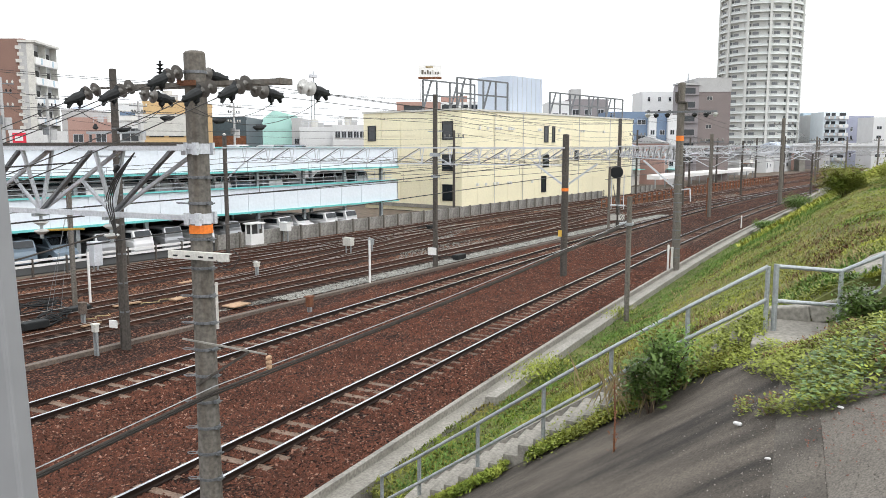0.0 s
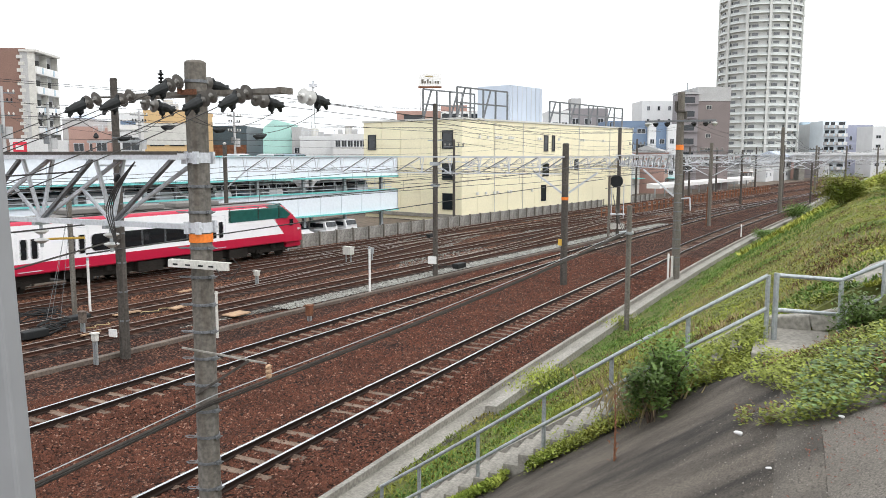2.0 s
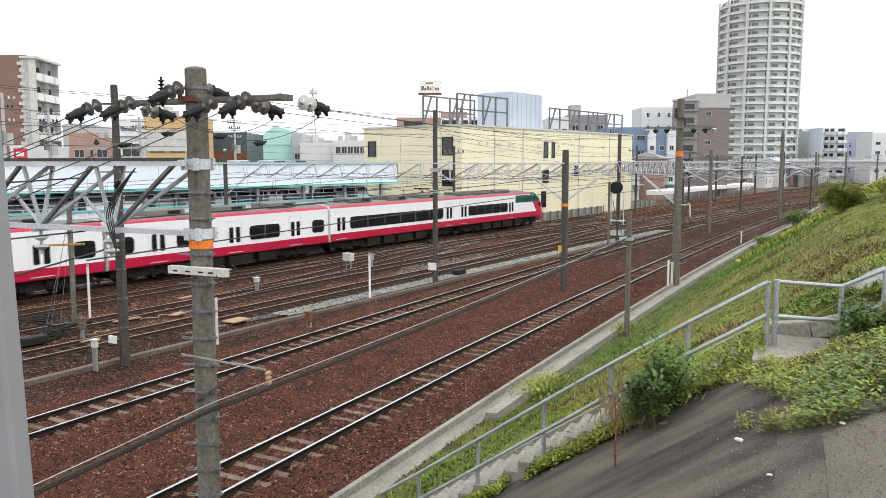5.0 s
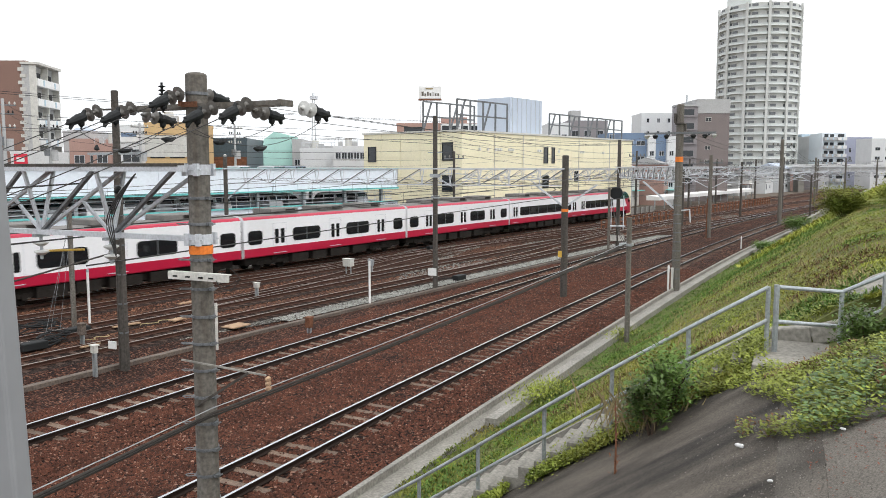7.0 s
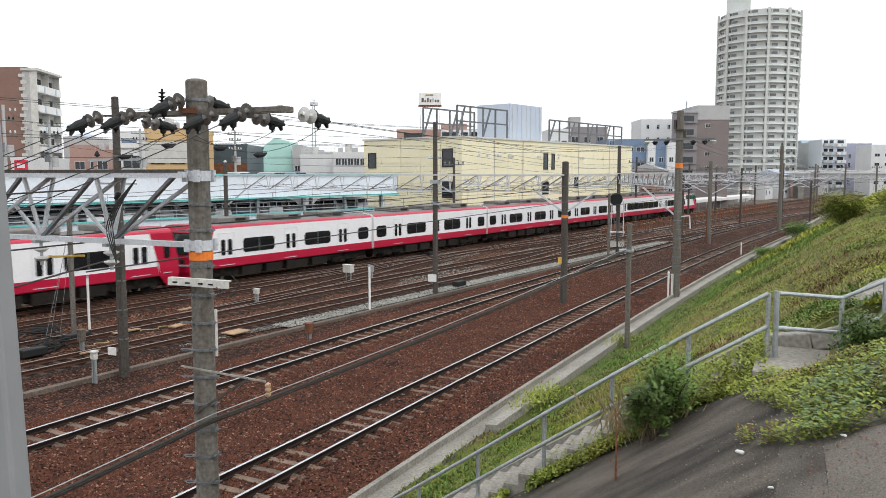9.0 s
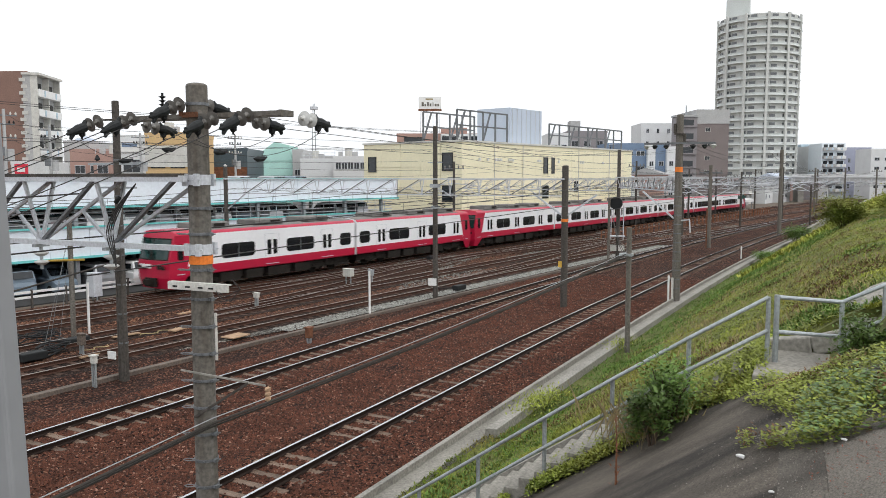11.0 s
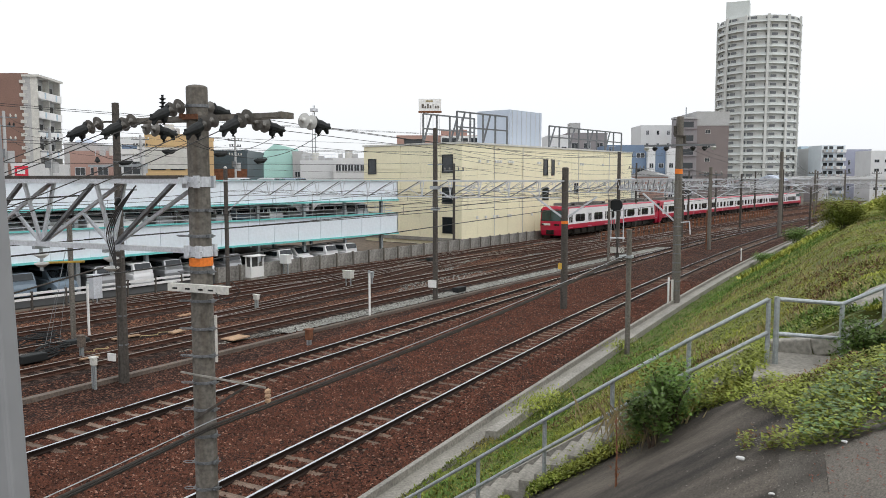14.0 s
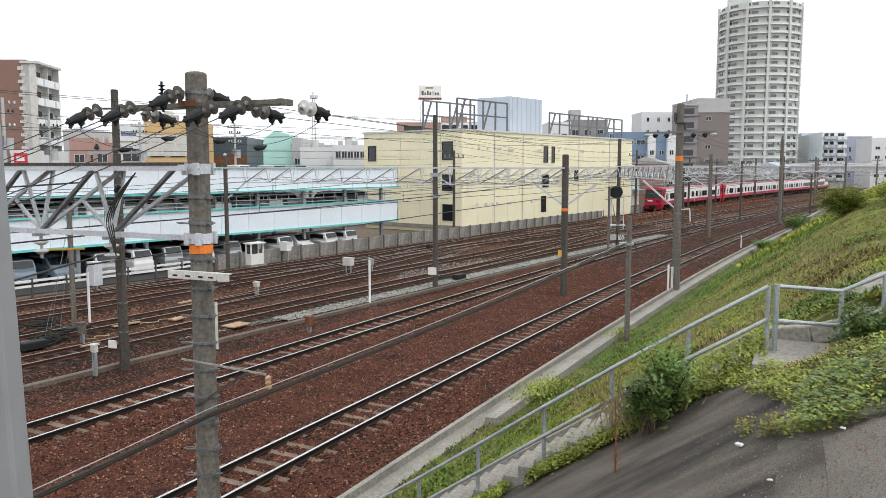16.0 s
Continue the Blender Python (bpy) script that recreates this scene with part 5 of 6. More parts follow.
    s = Shape().tube([c - Vector((0.16, 0, 0)), c - Vector((0.08, 0, 0.01)), c + Vector((0.06, 0, 0)), c + Vector((0.15, 0, 0.03))], [0.012, 0.04, 0.035, 0.012], 8)
    tagged(part("wire_joint", s, BLACK), "black taped joint hanging in a jumper wire", "wire joint")


def v_truss(p, q, z0, z1, wide, first, pitch, label, chord=0.075, face=None):
    """A lattice beam of V section: two top chords, one bottom chord, and at each node two uprights and two slants."""
    t = thing("gantry_beam", Matrix(), label, "gantry beam", "beams over the line")
    p, q = Vector((*p, 0)), Vector((*q, 0))
    d = (q - p).normalized()
    side = Vector((d.y, -d.x, 0))
    if side.x > 0:
        side = -side
    L = (q - p).length

    def top(s, k):
        return p + d * s + side * (k * wide / 2) + Vector((0, 0, z1))

    def low(s):
        return p + d * s + Vector((0, 0, z0))
    for k in (1, -1):
        part("chord", Shape().beam(top(0, k), top(L, k), chord, chord * 1.1), GALV_PALE, t)
    part("chord", Shape().beam(low(0), low(L), chord * 1.25, chord), GALV_PALE, t)
    s = first
    while s < L:
        b = low(s)
        back = max(0.03, s - pitch)
        for k in (1, -1):
            part("lacing", Shape().beam(b, top(back, k), chord * 0.8, chord * 0.6), (face or BAND_STEEL) if k > 0 else GALV_PALE, t)
            part("upright", Shape().beam(b, top(s, k), chord * 0.6, chord * 0.6), GALV_PALE, t)
        if s + pitch < L:
            part("stay", Shape().beam(b, low(s + pitch).lerp(top(s, -1), 0.5), chord * 0.6, chord * 0.5), GALV_PALE, t)
        part("tie", Shape().beam(top(s, 1), top(s, -1), chord * 0.6), GALV_PALE, t)
        part("gusset", Shape().box(b.x, b.y, b.z + chord * 0.5, chord * 0.4, chord * 3, chord * 2), GALV_PALE, t)
        s += pitch
    return t


g1 = v_truss((NX, NY), (NX, NY + 25.6), 5.50, 6.60, 0.62, 1.85, 1.67, "pale steel lattice gantry beam clamped to a concrete mast", 0.085)
part("top_plate", Shape().box(NX, NY + 12.8, 6.655, 0.72, 25.4, 0.05), POLE_DARK, g1, "dark weathered top plate")
mast(NX, 34.2, 8.2, 0.2, 0.18, POLE_CONCRETE, "concrete mast at the far end of a gantry")
# what hangs from the gantry
for y, dz in ((NY + 1.9, 0.0), (NY + 3.55, 0.0)):
    t = thing("hanging_insulator", pose(NX, y, 0), "white porcelain insulators hanging below a gantry beam", "insulator", "insulators under the gantry")
    s = Shape()
    s.tube([(0, 0, 5.5), (0, 0, 5.02)], 0.03, 6)
    part("rod", s, GALV, t)
    for z in (5.30, 5.14):
        part("disc", Shape().tube([(0, 0, z + 0.04), (0, 0, z + 0.02), (0, 0, z), (0, 0, z - 0.05)], [0.05, 0.12, 0.125, 0.05], 18), PORCELAIN, t)
    part("clamp", Shape().box(0, 0, 5.44, 0.3, 0.08, 0.05), GALV, t)
t = thing("sleeved_wire", Matrix(), "wire in a yellow protective sleeve under a gantry", "wire sleeve")
part("sleeve", Shape().tube([(NX + 0.1, NY + 3.75, 5.14), (NX + 0.2, NY + 2.75, 5.2)], 0.02, 8), YELLOW_TUBE, t)
t = thing("cable_drop", Matrix(), "bundle of black cables dropping from a gantry", "cable")
for k in range(4):
    pts = []
    for q in range(13):
        v = q / 12
        pts.append((NX - 0.3, NY + 1.0 + 0.62 * math.sin(min(1.0, v * 1.5) * 1.5) - 0.35 * max(0.0, v - 0.6) + (0.05 * k - 0.08) * math.sin(math.pi * v), 6.52 - 1.25 * v - 0.03 * k * v))
    part("cable", Shape().tube(pts, 0.010, 6), WIRE, t)
part("tape", Shape().tube([(NX - 0.3, NY + 1.36, 6.3), (NX - 0.3, NY + 1.44, 6.22)], 0.035, 8), BLACK, t)

# second mast with its pipes, beside the third track
m2 = mast(19.9, 20.8, 9.15, 0.15, 0.115, POLE_DARK, "slim concrete mast with pipes strapped to it")
for dy in (-0.13, 0.12):
    part("pipe", Shape().tube([(-0.12, dy, -0.3), (-0.11, dy * 0.9, 5.5)], 0.03, 8), POLE_DARK, m2)
for z in (1.0, 2.0, 3.0, 4.0, 5.0, 6.0, 7.2):
    band(m2, z, 0.151 - 0.036 * z / 9.0, 0.05)
part("cross_arm", Shape().box(0, 0, 7.1, 0.08, 2.6, 0.08).box(0, 0, 6.3, 0.08, 1.6, 0.06), GALV, m2)
part("white_plate", Shape().box(-0.3, 0.25, 0.62, 0.05, 0.34, 0.26), WHITE, m2)
part("insulator", Shape().tube([(0, 0.9, 7.2), (0, 0.9, 7.25), (0, 0.9, 7.4)], [0.03, 0.1, 0.03], 12), BLACK, m2)

part("feeder_tube", Shape().tube([(-0.1, -0.1, 3.85), (-4.6, -1.0, 3.5), (-14.0, -2.8, 2.9)], 0.028, 8), CABLE, m2)
for k, (dx, dy) in enumerate(((-2.6, -1.6), (-3.2, -2.0), (-1.6, -1.0))):
    t = tagged(part("guy_wire", Shape().tube([(24.5, 28.5, 4.7 - 0.4 * k), (24.5 + dx, 28.5 + dy, -0.2)], 0.008, 6), BAND_STEEL), "thin steel guy wire staying a post", "wire", "wires over the line")
# the other masts
m = mast(24.5, 28.5, 4.9, 0.11, 0.11, POLE_CONCRETE, "grey steel post beside the tracks")
m = mast(40.3, 33.0, 7.3, 0.13, 0.13, POLE_DARK, "dark steel mast under the end of a gantry")
part("insulator", Shape().tube([(0, 0, 7.3), (0, 0, 7.42), (0, 0, 7.5)], [0.04, 0.12, 0.04], 12), PORCELAIN, m)
m = mast(40.7, 18.6, 9.5, 0.15, 0.125, POLE_DARK, "dark mast carrying gantries over the tracks")
part("sign_plate", Shape().box(-0.2, 0.1, 0.75, 0.05, 0.5, 0.42), WHITE, m)
part("cross_bar", Shape().box(0, 0, 7.5, 0.06, 0.9, 0.06), GALV, m)
part("clamp", Shape().box(0, 0, 6.2, 0.34, 0.5, 0.2), GALV, m)
part("clamp", Shape().box(0, 0, 5.0, 0.34, 0.4, 0.16), GALV, m)
m = mast(41.1, 11.2, 7.25, 0.19, 0.17, POLE_DARK, "dark mast with an orange band beside the track")
band(m, 4.30, 0.176, 0.16, ORANGE, "orange_band")
part("yellow_tag", Shape().box(-0.2, 0.18, 2.05, 0.03, 0.2, 0.34), YELLOW_TUBE, m)
for sgn in (-1, 1):
    part("stay_arm", Shape().beam((0, 0, 4.55), (0, sgn * 1.7, 5.75), 0.09), GALV_PALE, m)
m = mast(30.4, 5.75, 4.72, 0.10, 0.10, POLE_CONCRETE, "short grey post at the foot of the bank")
part("clamp", Shape().box(0, 0.1, 3.7, 0.3, 0.5, 0.1), GALV, m)
m = mast(44.6, 5.85, 10.0, 0.23, 0.19, POLE_CONCRETE, "tall banded concrete mast with a power-line cross arm")
for k in range(14):
    band(m, 0.6 + 0.5 * k, 0.225 - 0.003 * k, 0.05)
band(m, 6.95, 0.198, 0.28, ORANGE, "orange_band")
arm = Shape().box(-0.2, 0, 8.5, 0.07, 3.7, 0.09).box(0.2, 0, 8.5, 0.07, 3.7, 0.09)
part("cross_arm", arm, BAND_STEEL, m)
part("top_bracket", Shape().box(0, 0, 9.0, 0.5, 0.5, 0.08).box(0, 0.25, 9.3, 0.3, 0.12, 0.5).box(0.1, -0.25, 8.8, 0.3, 0.12, 0.4), POLE_DARK, m)
for y in (-1.75, -1.3, -0.7, 0.7, 1.3, 1.75):
    s = Shape().tube([(0, y, 8.44), (0, y, 8.38), (0, y, 8.3), (0, y, 8.2)], [0.06, 0.16, 0.13, 0.05], 12)
    part("insulator", s, BLACK if abs(y) < 1.5 else PORCELAIN, m)
part("outrigger", Shape().beam((0, 0.1, 4.35), (0, 1.9, 5.9), 0.09).beam((0, 0, 4.3), (-0.2, -0.65, 4.4), 0.07).beam((-0.2, -0.65, 4.4), (-0.2, -0.7, 3.7), 0.06), GALV_PALE, m)
part("marker", Shape().box(-0.28, 0.15, 0.6, 0.12, 0.12, 1.2), OFFWHITE, m)
m = mast(65.3, 13.3, 8.9, 0.16, 0.14, POLE_DARK, "dark mast with a round signal behind")
part("signal_head", Shape().tube([(-0.3, 0.1, 4.6), (-0.5, 0.1, 4.6)], 0.52, 20), BLACK, m, "round black signal backboard")
part("ladder_cage", Shape().box(-0.3, 0.5, 3.0, 0.06, 0.06, 2.8).box(-0.3, -0.5, 3.0, 0.06, 0.06, 2.8).box(-0.3, 0, 1.9, 0.7, 1.2, 0.08), GALV_PALE, m)
part("plate", Shape().box(-0.25, 0.3, 0.9, 0.06, 0.5, 0.45).box(-0.25, -0.35, 0.9, 0.06, 0.5, 0.45), OFFWHITE, m)
m = mast(64.6, 13.9, 5.0, 0.1, 0.1, POLE_CONCRETE, "grey post beside a signal mast")
FAR = [(82.8, 7.8, 7.9, 0.2), (103.3, 1.7, 10.0, 0.24), (74.4, 31.9, 8.3, 0.14), (99.2, 29.0, 9.7, 0.16), (98, 12.3, 6.6, 0.15), (112.0, 20.4, 9.0, 0.15),
       (118, 7.0, 7.5, 0.16), (122, 14.5, 8.0, 0.16), (140, 2.0, 8.4, 0.18), (146, 12.8, 8.2, 0.16), (165, -3.2, 8.6, 0.2), (170, 7.5, 8.4, 0.18), (190, -9.5, 8.8, 0.2),
       (198, 3.0, 8.6, 0.2), (222, -18, 9.0, 0.22), (230, -5.0, 9.0, 0.22), (128, -2.0, 5.6, 0.15)]
for x, y, h, r in FAR:
    m = mast(x, y, h, r, r * 0.85, POLE_DARK if r < 0.2 else POLE_CONCRETE, "dark mast carrying the overhead wires")
    for sgn in (-1, 1):
        part("cantilever", Shape().tube([(0, sgn * r, 6.1), (-0.3, sgn * 2.6, 5.9)], 0.05, 6).tube([(0, sgn * r, 4.7), (-0.3, sgn * 2.4, 5.9)], 0.05, 6).tube([(-0.2, sgn * 1.2, 5.3), (-0.3, sgn * 2.9, 5.15)], 0.035, 6), GALV_PALE, m)
    part("cross_bar", Shape().box(0, 0, h - 0.7, 0.08, 2.2, 0.09), BAND_STEEL, m)
    part("cross_bar", Shape().box(0, 0, h - 1.6, 0.08, 1.4, 0.08), BAND_STEEL, m)
    for y1 in (-1.0, -0.5, 0.5, 1.0):
        part("insulator", Shape().tube([(0, y1, h - 0.66), (0, y1, h - 0.5), (0, y1, h - 0.36)], [0.04, 0.1, 0.03], 8), GREY_PORCELAIN, m)
m = mast(82.8, 8.0, 3.6, 0.1, 0.1, RUST, "rusty post beside a mast")

# gantries farther along
g2 = v_truss((41.1, 11.2), (40.3, 33.0), 5.68, 6.58, 0.5, 1.4, 1.72, "pale steel lattice gantry beam over the tracks", 0.06)
part("knee_brace", Shape().beam((40.3, 33.0, 4.6), (40.4, 31.5, 5.7), 0.07), GALV_PALE, g2)
for x, y0, y1, za, zb, xb in ((65.3, 13.3, 31.0, 5.6, 6.5, 74.4), (44.6, 5.9, 13.3, 5.9, 6.7, 65.3), (82.8, 7.8, 29.0, 5.7, 6.6, 99.2), (98, 12.3, 24, 5.6, 6.5, 112), (103.3, 1.7, 20.4, 5.8, 6.8, 112.0),
                              (118, 7.0, 18.0, 5.7, 6.7, 122), (140, 2.0, 12.8, 5.8, 6.8, 146), (165, -3.2, 7.5, 5.8, 6.9, 170), (190, -9.5, 3.0, 5.8, 6.9, 198), (222, -18, -5, 5.8, 7.0, 230)):
    v_truss((x, y0), (xb, y1), za, zb, 0.5, 1.2, 2.0 if x < 90 else 2.8, "pale steel lattice gantry beam over the tracks", 0.065 if x < 90 else 0.1, GALV)

# wires along the tracks
SUP = [-30.0, 9.75, 41.0, 74.0, 110.0, 146.0, 185.0, 225.0, 265.0]
for i, line in enumerate(LINES):
    for a, b in zip(SUP[:-1], SUP[1:]):
        pa, pb = Vector((a, line(a), 0)), Vector((b, line(b), 0))
        thick = 0.014 if a < 60 else 0.02
        mid = (line((a + b) / 2) - (pa.y + pb.y) / 2)
        k = 0.03 if i == 0 else 0.0
        za, zb = (5.0, 5.12) if i else (4.95, 5.45 if a < 41 else 5.1)
        pts = [(pa.lerp(pb, q / 10).x, pa.lerp(pb, q / 10).y + mid * 4 * (q / 10) * (1 - q / 10), za + (zb - za) * q / 10) for q in range(11)]
        tagged(part("contact_wire", Shape().tube(pts, thick, 6), WIRE), "dark contact wire strung over a track", "wire", "wires over the line")
        za, zb = (6.0, 6.0) if i else (5.6, 6.35 if a < 41 else 6.1)
        top = [(x, y, za + (zb - za) * q / 10 - 0.55 * 4 * (q / 10) * (1 - q / 10) * (1 if i else 0.35)) for q, (x, y, z) in enumerate(pts)]
        w = tagged(part("messenger_wire", Shape().tube(top, thick, 6), WIRE), "dark messenger wire sagging over a track", "wire", "wires over the line")
        if i > 0 and a < 110:
            for q in range(1, 10):
                part("dropper", Shape().tube([pts[q], top[q]], 0.008, 4), WIRE, w)

# thin feeders high along the line
for y, z in ((18.3, 9.2), (18.9, 9.2), (18.6, 8.6), (17.9, 8.2), (19.4, 8.2), (18.6, 7.6)):
    wire((-25, y + 4.5, z + 0.2), (40.7, y, z), 0.6, 0.008)
    wire((40.7, y, z), (112.0, y + 1.8, z - 0.3), 0.8, 0.011)
for y, z in ((0.3, 8.9), (-0.3, 8.4), (0.0, 7.4)):
    wire((40.3, 33.0 + y, z - 1.5), (99.2, 29.0 + y, z), 0.7, 0.010)
    wire((44.6, 5.85 + y, z), (103.3, 1.7 + y, z), 0.7, 0.011)
# street wires behind the car park
for (xa, ya, ha), (xb, yb, hb) in zip(UPOLES[:-1], UPOLES[1:]):
    for dz in (-0.2, -0.9, -2.0):
        wire((xa, ya, ha + dz), (xb, yb, hb + dz), 0.5, 0.014, n=8)
# feeders from mast to mast farther along
for (xa, ya, ha), (xb, yb, hb) in (((103.3, 1.7, 9.4), (165, -3.2, 8.0)), ((82.8, 7.8, 7.3), (140, 2.0, 7.8)), ((99.2, 29.0, 9.1), (146, 12.8, 7.6)), ((112, 20.4, 8.4), (170, 7.5, 7.8)), ((140, 2.0, 7.8), (190, -9.5, 8.2)), ((165, -3.2, 8.0), (222, -18, 8.4))):
    for dy in (-1.0, -0.5, 0.5, 1.0):
        wire((xa, ya + dy, ha), (xb, yb + dy, hb), 0.9, 0.013, n=10)
# low slung cables along the foot of the bank
for dz, dy, r in ((0.0, 0.0, 0.022), (-0.07, 0.05, 0.018), (0.10, -0.04, 0.008)):
    wire((30.3, 5.85 + dy, 3.72 + dz), (9.55, 8.22 + dy, 2.78 + dz), 0.12, r, "slung_cable", "grey-brown cable slung low beside the track", 16, CABLE if r > 0.01 else GALV)
    wire((9.55, 8.22 + dy, 2.78 + dz), (-28, 10.4 + dy, 3.3 + dz), 0.8, r, "slung_cable", "grey-brown cable slung low beside the track", 20, CABLE if r > 0.01 else GALV)
    wire((30.3, 5.85 + dy, 3.72 + dz), (64.6, 13.6, 3.6 + dz), 0.4, r * 0.8, "slung_cable", "grey-brown cable slung low beside the track", 16, CABLE)


# ---- stairs, handrail and greenery of the bank ----
stairs = thing("bank_stairs", Matrix(), "narrow weathered concrete stairs down the bank", "stairs", kind="structure")
step = Shape().box(0, 0, 0, 1.3, 0.36, 0.26).mesh("step", PATH_CONCRETE)
for k in range(22):
    y = 0.45 + 0.265 * k
    ob = new("step", step)
    ob.parent = stairs
    ob.matrix_basis = pose(12.52, y + 0.13, bank(12, y) - 0.06 - 0.02 * (k % 3), 0.6 * (k % 2), 0, 0.8 * math.sin(k))
for k in range(7):
    y = -0.95 - 0.27 * k
    ob = new("step", step)
    ob.parent = stairs
    ob.matrix_basis = pose(12.75, y, 4.0 + 0.15 * k, 0, 0, 1.0 * math.sin(k))
part("landing", Shape().box(12.35, -0.2, 3.88, 2.3, 1.3, 0.2), PATH_CONCRETE, stairs, bevel=0.02)
part("stringer", Shape().beam((13.2, 0.5, 3.88), (13.2, 6.2, 0.1), 0.14, 0.3), CONCRETE, stairs)
s = Shape()
verts = []
for i in range(13):
    for j in range(9):
        x, y = 13.0 + 1.7 * i / 12, -2.0 + 1.4 * j / 8
        b = 0.4 * math.sin(math.pi * i / 12) ** 0.6 * math.sin(math.pi * j / 8) ** 0.6
        verts.append((x, y, bank(x, y) - 0.16 + b + 0.05 * noise.noise((x * 2, y * 2, 0))))
s.add(verts, [(i * 9 + j, i * 9 + 9 + j, i * 9 + 10 + j, i * 9 + j + 1) for i in range(12) for j in range(8)])
tagged(part("concrete_mound", s, CONCRETE, smooth=True), "rounded lump of old concrete beside the stairs", "concrete")
part("back_kerb", Shape().beam((13.12, 0.35, 3.98), (13.1, -0.3, 4.08), 0.2, 0.3).beam((13.1, -0.3, 4.08), (13.1, -0.95, 4.3), 0.2, 0.3), CONCRETE, stairs, bevel=0.03)

rail = thing("handrail", Matrix(), "galvanised pipe handrail down the bank stairs", "handrail")
POSTS = [(12.1, 0.30, 3.9, 4.92), (11.96, 1.36, 3.25, 4.27), (11.9, 2.46, 2.55, 3.55), (11.88, 3.52, 1.82, 2.82), (11.95, 4.68, 1.0, 2.0), (12.0, 5.8, 0.25, 1.22), (12.0, 6.55, 0.0, 0.72)]
for x, y, z0, z1 in POSTS:
    part("post", Shape().tube([(x, y, z0 - 0.3), (x, y, z1)], 0.034, 10), GALV, rail)
part("post", Shape().tube([(12.14, 0.19, 3.7), (12.14, 0.19, 4.95)], 0.04, 10), GALV, rail)
for k in (0.0, -0.48):
    part("top_rail" if k == 0 else "middle_rail", Shape().tube([(x - 0.04, y, z1 + k * 1.0) for x, y, z0, z1 in POSTS], 0.03, 10), GALV, rail)
HI = [(12.14, 0.19, 4.92), (12.5, -0.66, 4.85), (12.48, -1.19, 5.13), (12.45, -1.95, 5.6), (12.4, -2.8, 6.0)]
for k in (0.0, -0.5):
    part("upper_rail", Shape().tube([(x, y, z + k) for x, y, z in HI], 0.03, 10), GALV, rail)
for x, y, z in HI[1:]:
    part("post", Shape().tube([(x, y, z - 1.3), (x, y, z)], 0.034, 10), GALV, rail)


def leaf_scatter(name, spots, material, label, category, rng, size, upright, width=0.35, parent=None, per=1, kind="stuff", lift=0.0):
    """Many small folded leaves or blades at the given spots, in one mesh."""
    v, f = [], []
    for (x, y, z) in spots:
        for _ in range(per):
            L = size * rng.uniform(0.5, 1.3)
            a = rng.uniform(0, 2 * math.pi)
            up = rng.uniform(*upright)
            dx, dy, dz = math.cos(a) * math.cos(up) * L, math.sin(a) * math.cos(up) * L, math.sin(up) * L
            w = L * width * 0.5
            ox, oy = -math.sin(a) * w, math.cos(a) * w
            zz = z + (rng.uniform(0, lift) if lift else 0)
            k = len(v)
            v += [(x, y, zz), (x + dx * 0.5 + ox, y + dy * 0.5 + oy, zz + dz * 0.5), (x + dx, y + dy, zz + dz * 0.85), (x + dx * 0.5 - ox, y + dy * 0.5 - oy, zz + dz * 0.5)]
            f += [(k, k + 1, k + 2), (k, k + 2, k + 3)]
    me = bpy.data.meshes.new(name)
    me.from_pydata(v, [], f)
    me.materials.append(material)
    ob = new(name, me)
    ob.parent = parent
    return tagged(ob, label, category if not parent else "", kind=kind if not parent else "")


rng = random.Random(11)


def bank_spots(n, x0, x1, e0, e1, power=1.0, keep=None):
    out = []
    while len(out) < n:
        x = x0 + (x1 - x0) * rng.random() ** power
        e = rng.uniform(e0, e1)
        y = slope_line(x) + e
        if keep and not keep(x, y, e):
            continue
        out.append((x, y, bank(x, y) + 0.10 * noise.noise((x * 0.5, y * 0.5, 3)) + 0.05 * noise.noise((x * 1.7, y * 1.7, 9)) - 0.02))
    return out


def patchy(scale, cut, seed):
    return lambda x, y, e: noise.noise((x * scale, y * scale, seed)) > cut


clear = lambda x, y, e: not (x < 13.2 and y > -1.0) and not (13.3 < x < 14.4 and -1.85 < y < -0.9)
leaf_scatter("bank_grass", bank_spots(190000, 12.9, 62, -7.5, 6.6, 1.9, clear), LEAF, "yellow-green grass and weeds on the bank", "grass", rng, 0.09, (0.15, 1.2), 0.26)
leaf_scatter("bank_grass_far", bank_spots(16000, 55, 150, -6, 6.3, 1.3), LEAF, "green grass on the far bank", "grass", rng, 0.5, (0.4, 1.3), 0.25)
leaf_scatter("bank_weeds", bank_spots(60000, 13.1, 48, -7, 6.5, 1.7, lambda x, y, e: clear(x, y, e) and patchy(0.45, 0.0, 4)(x, y, e)), LEAF_PALE, "broad pale weeds among the grass", "weeds", rng, 0.065, (0.0, 0.8), 0.6, lift=0.12)
leaf_scatter("fresh_grass", bank_spots(30000, 13.2, 60, -5, 6.6, 1.5, lambda x, y, e: clear(x, y, e) and patchy(0.3, 0.22, 27)(x, y, e)), LEAF_FRESH, "patches of fresh green grass on the bank", "grass", rng, 0.12, (0.4, 1.3), 0.2, lift=0.05)
leaf_scatter("dry_grass", bank_spots(6000, 13.1, 40, -6, 6.4, 1.7, lambda x, y, e: clear(x, y, e) and patchy(0.6, 0.2, 8)(x, y, e)), STRAW, "dry straw-coloured grass stalks on the bank", "grass", rng, 0.24, (0.5, 1.4), 0.08)
leaf_scatter("green_reed", bank_spots(2500, 36, 62, 1.0, 6.5, 1.0, patchy(0.3, 0.0, 6)), LEAF_FRESH, "taller green grass near the foot of the bank", "grass", rng, 0.28, (0.7, 1.4), 0.12)
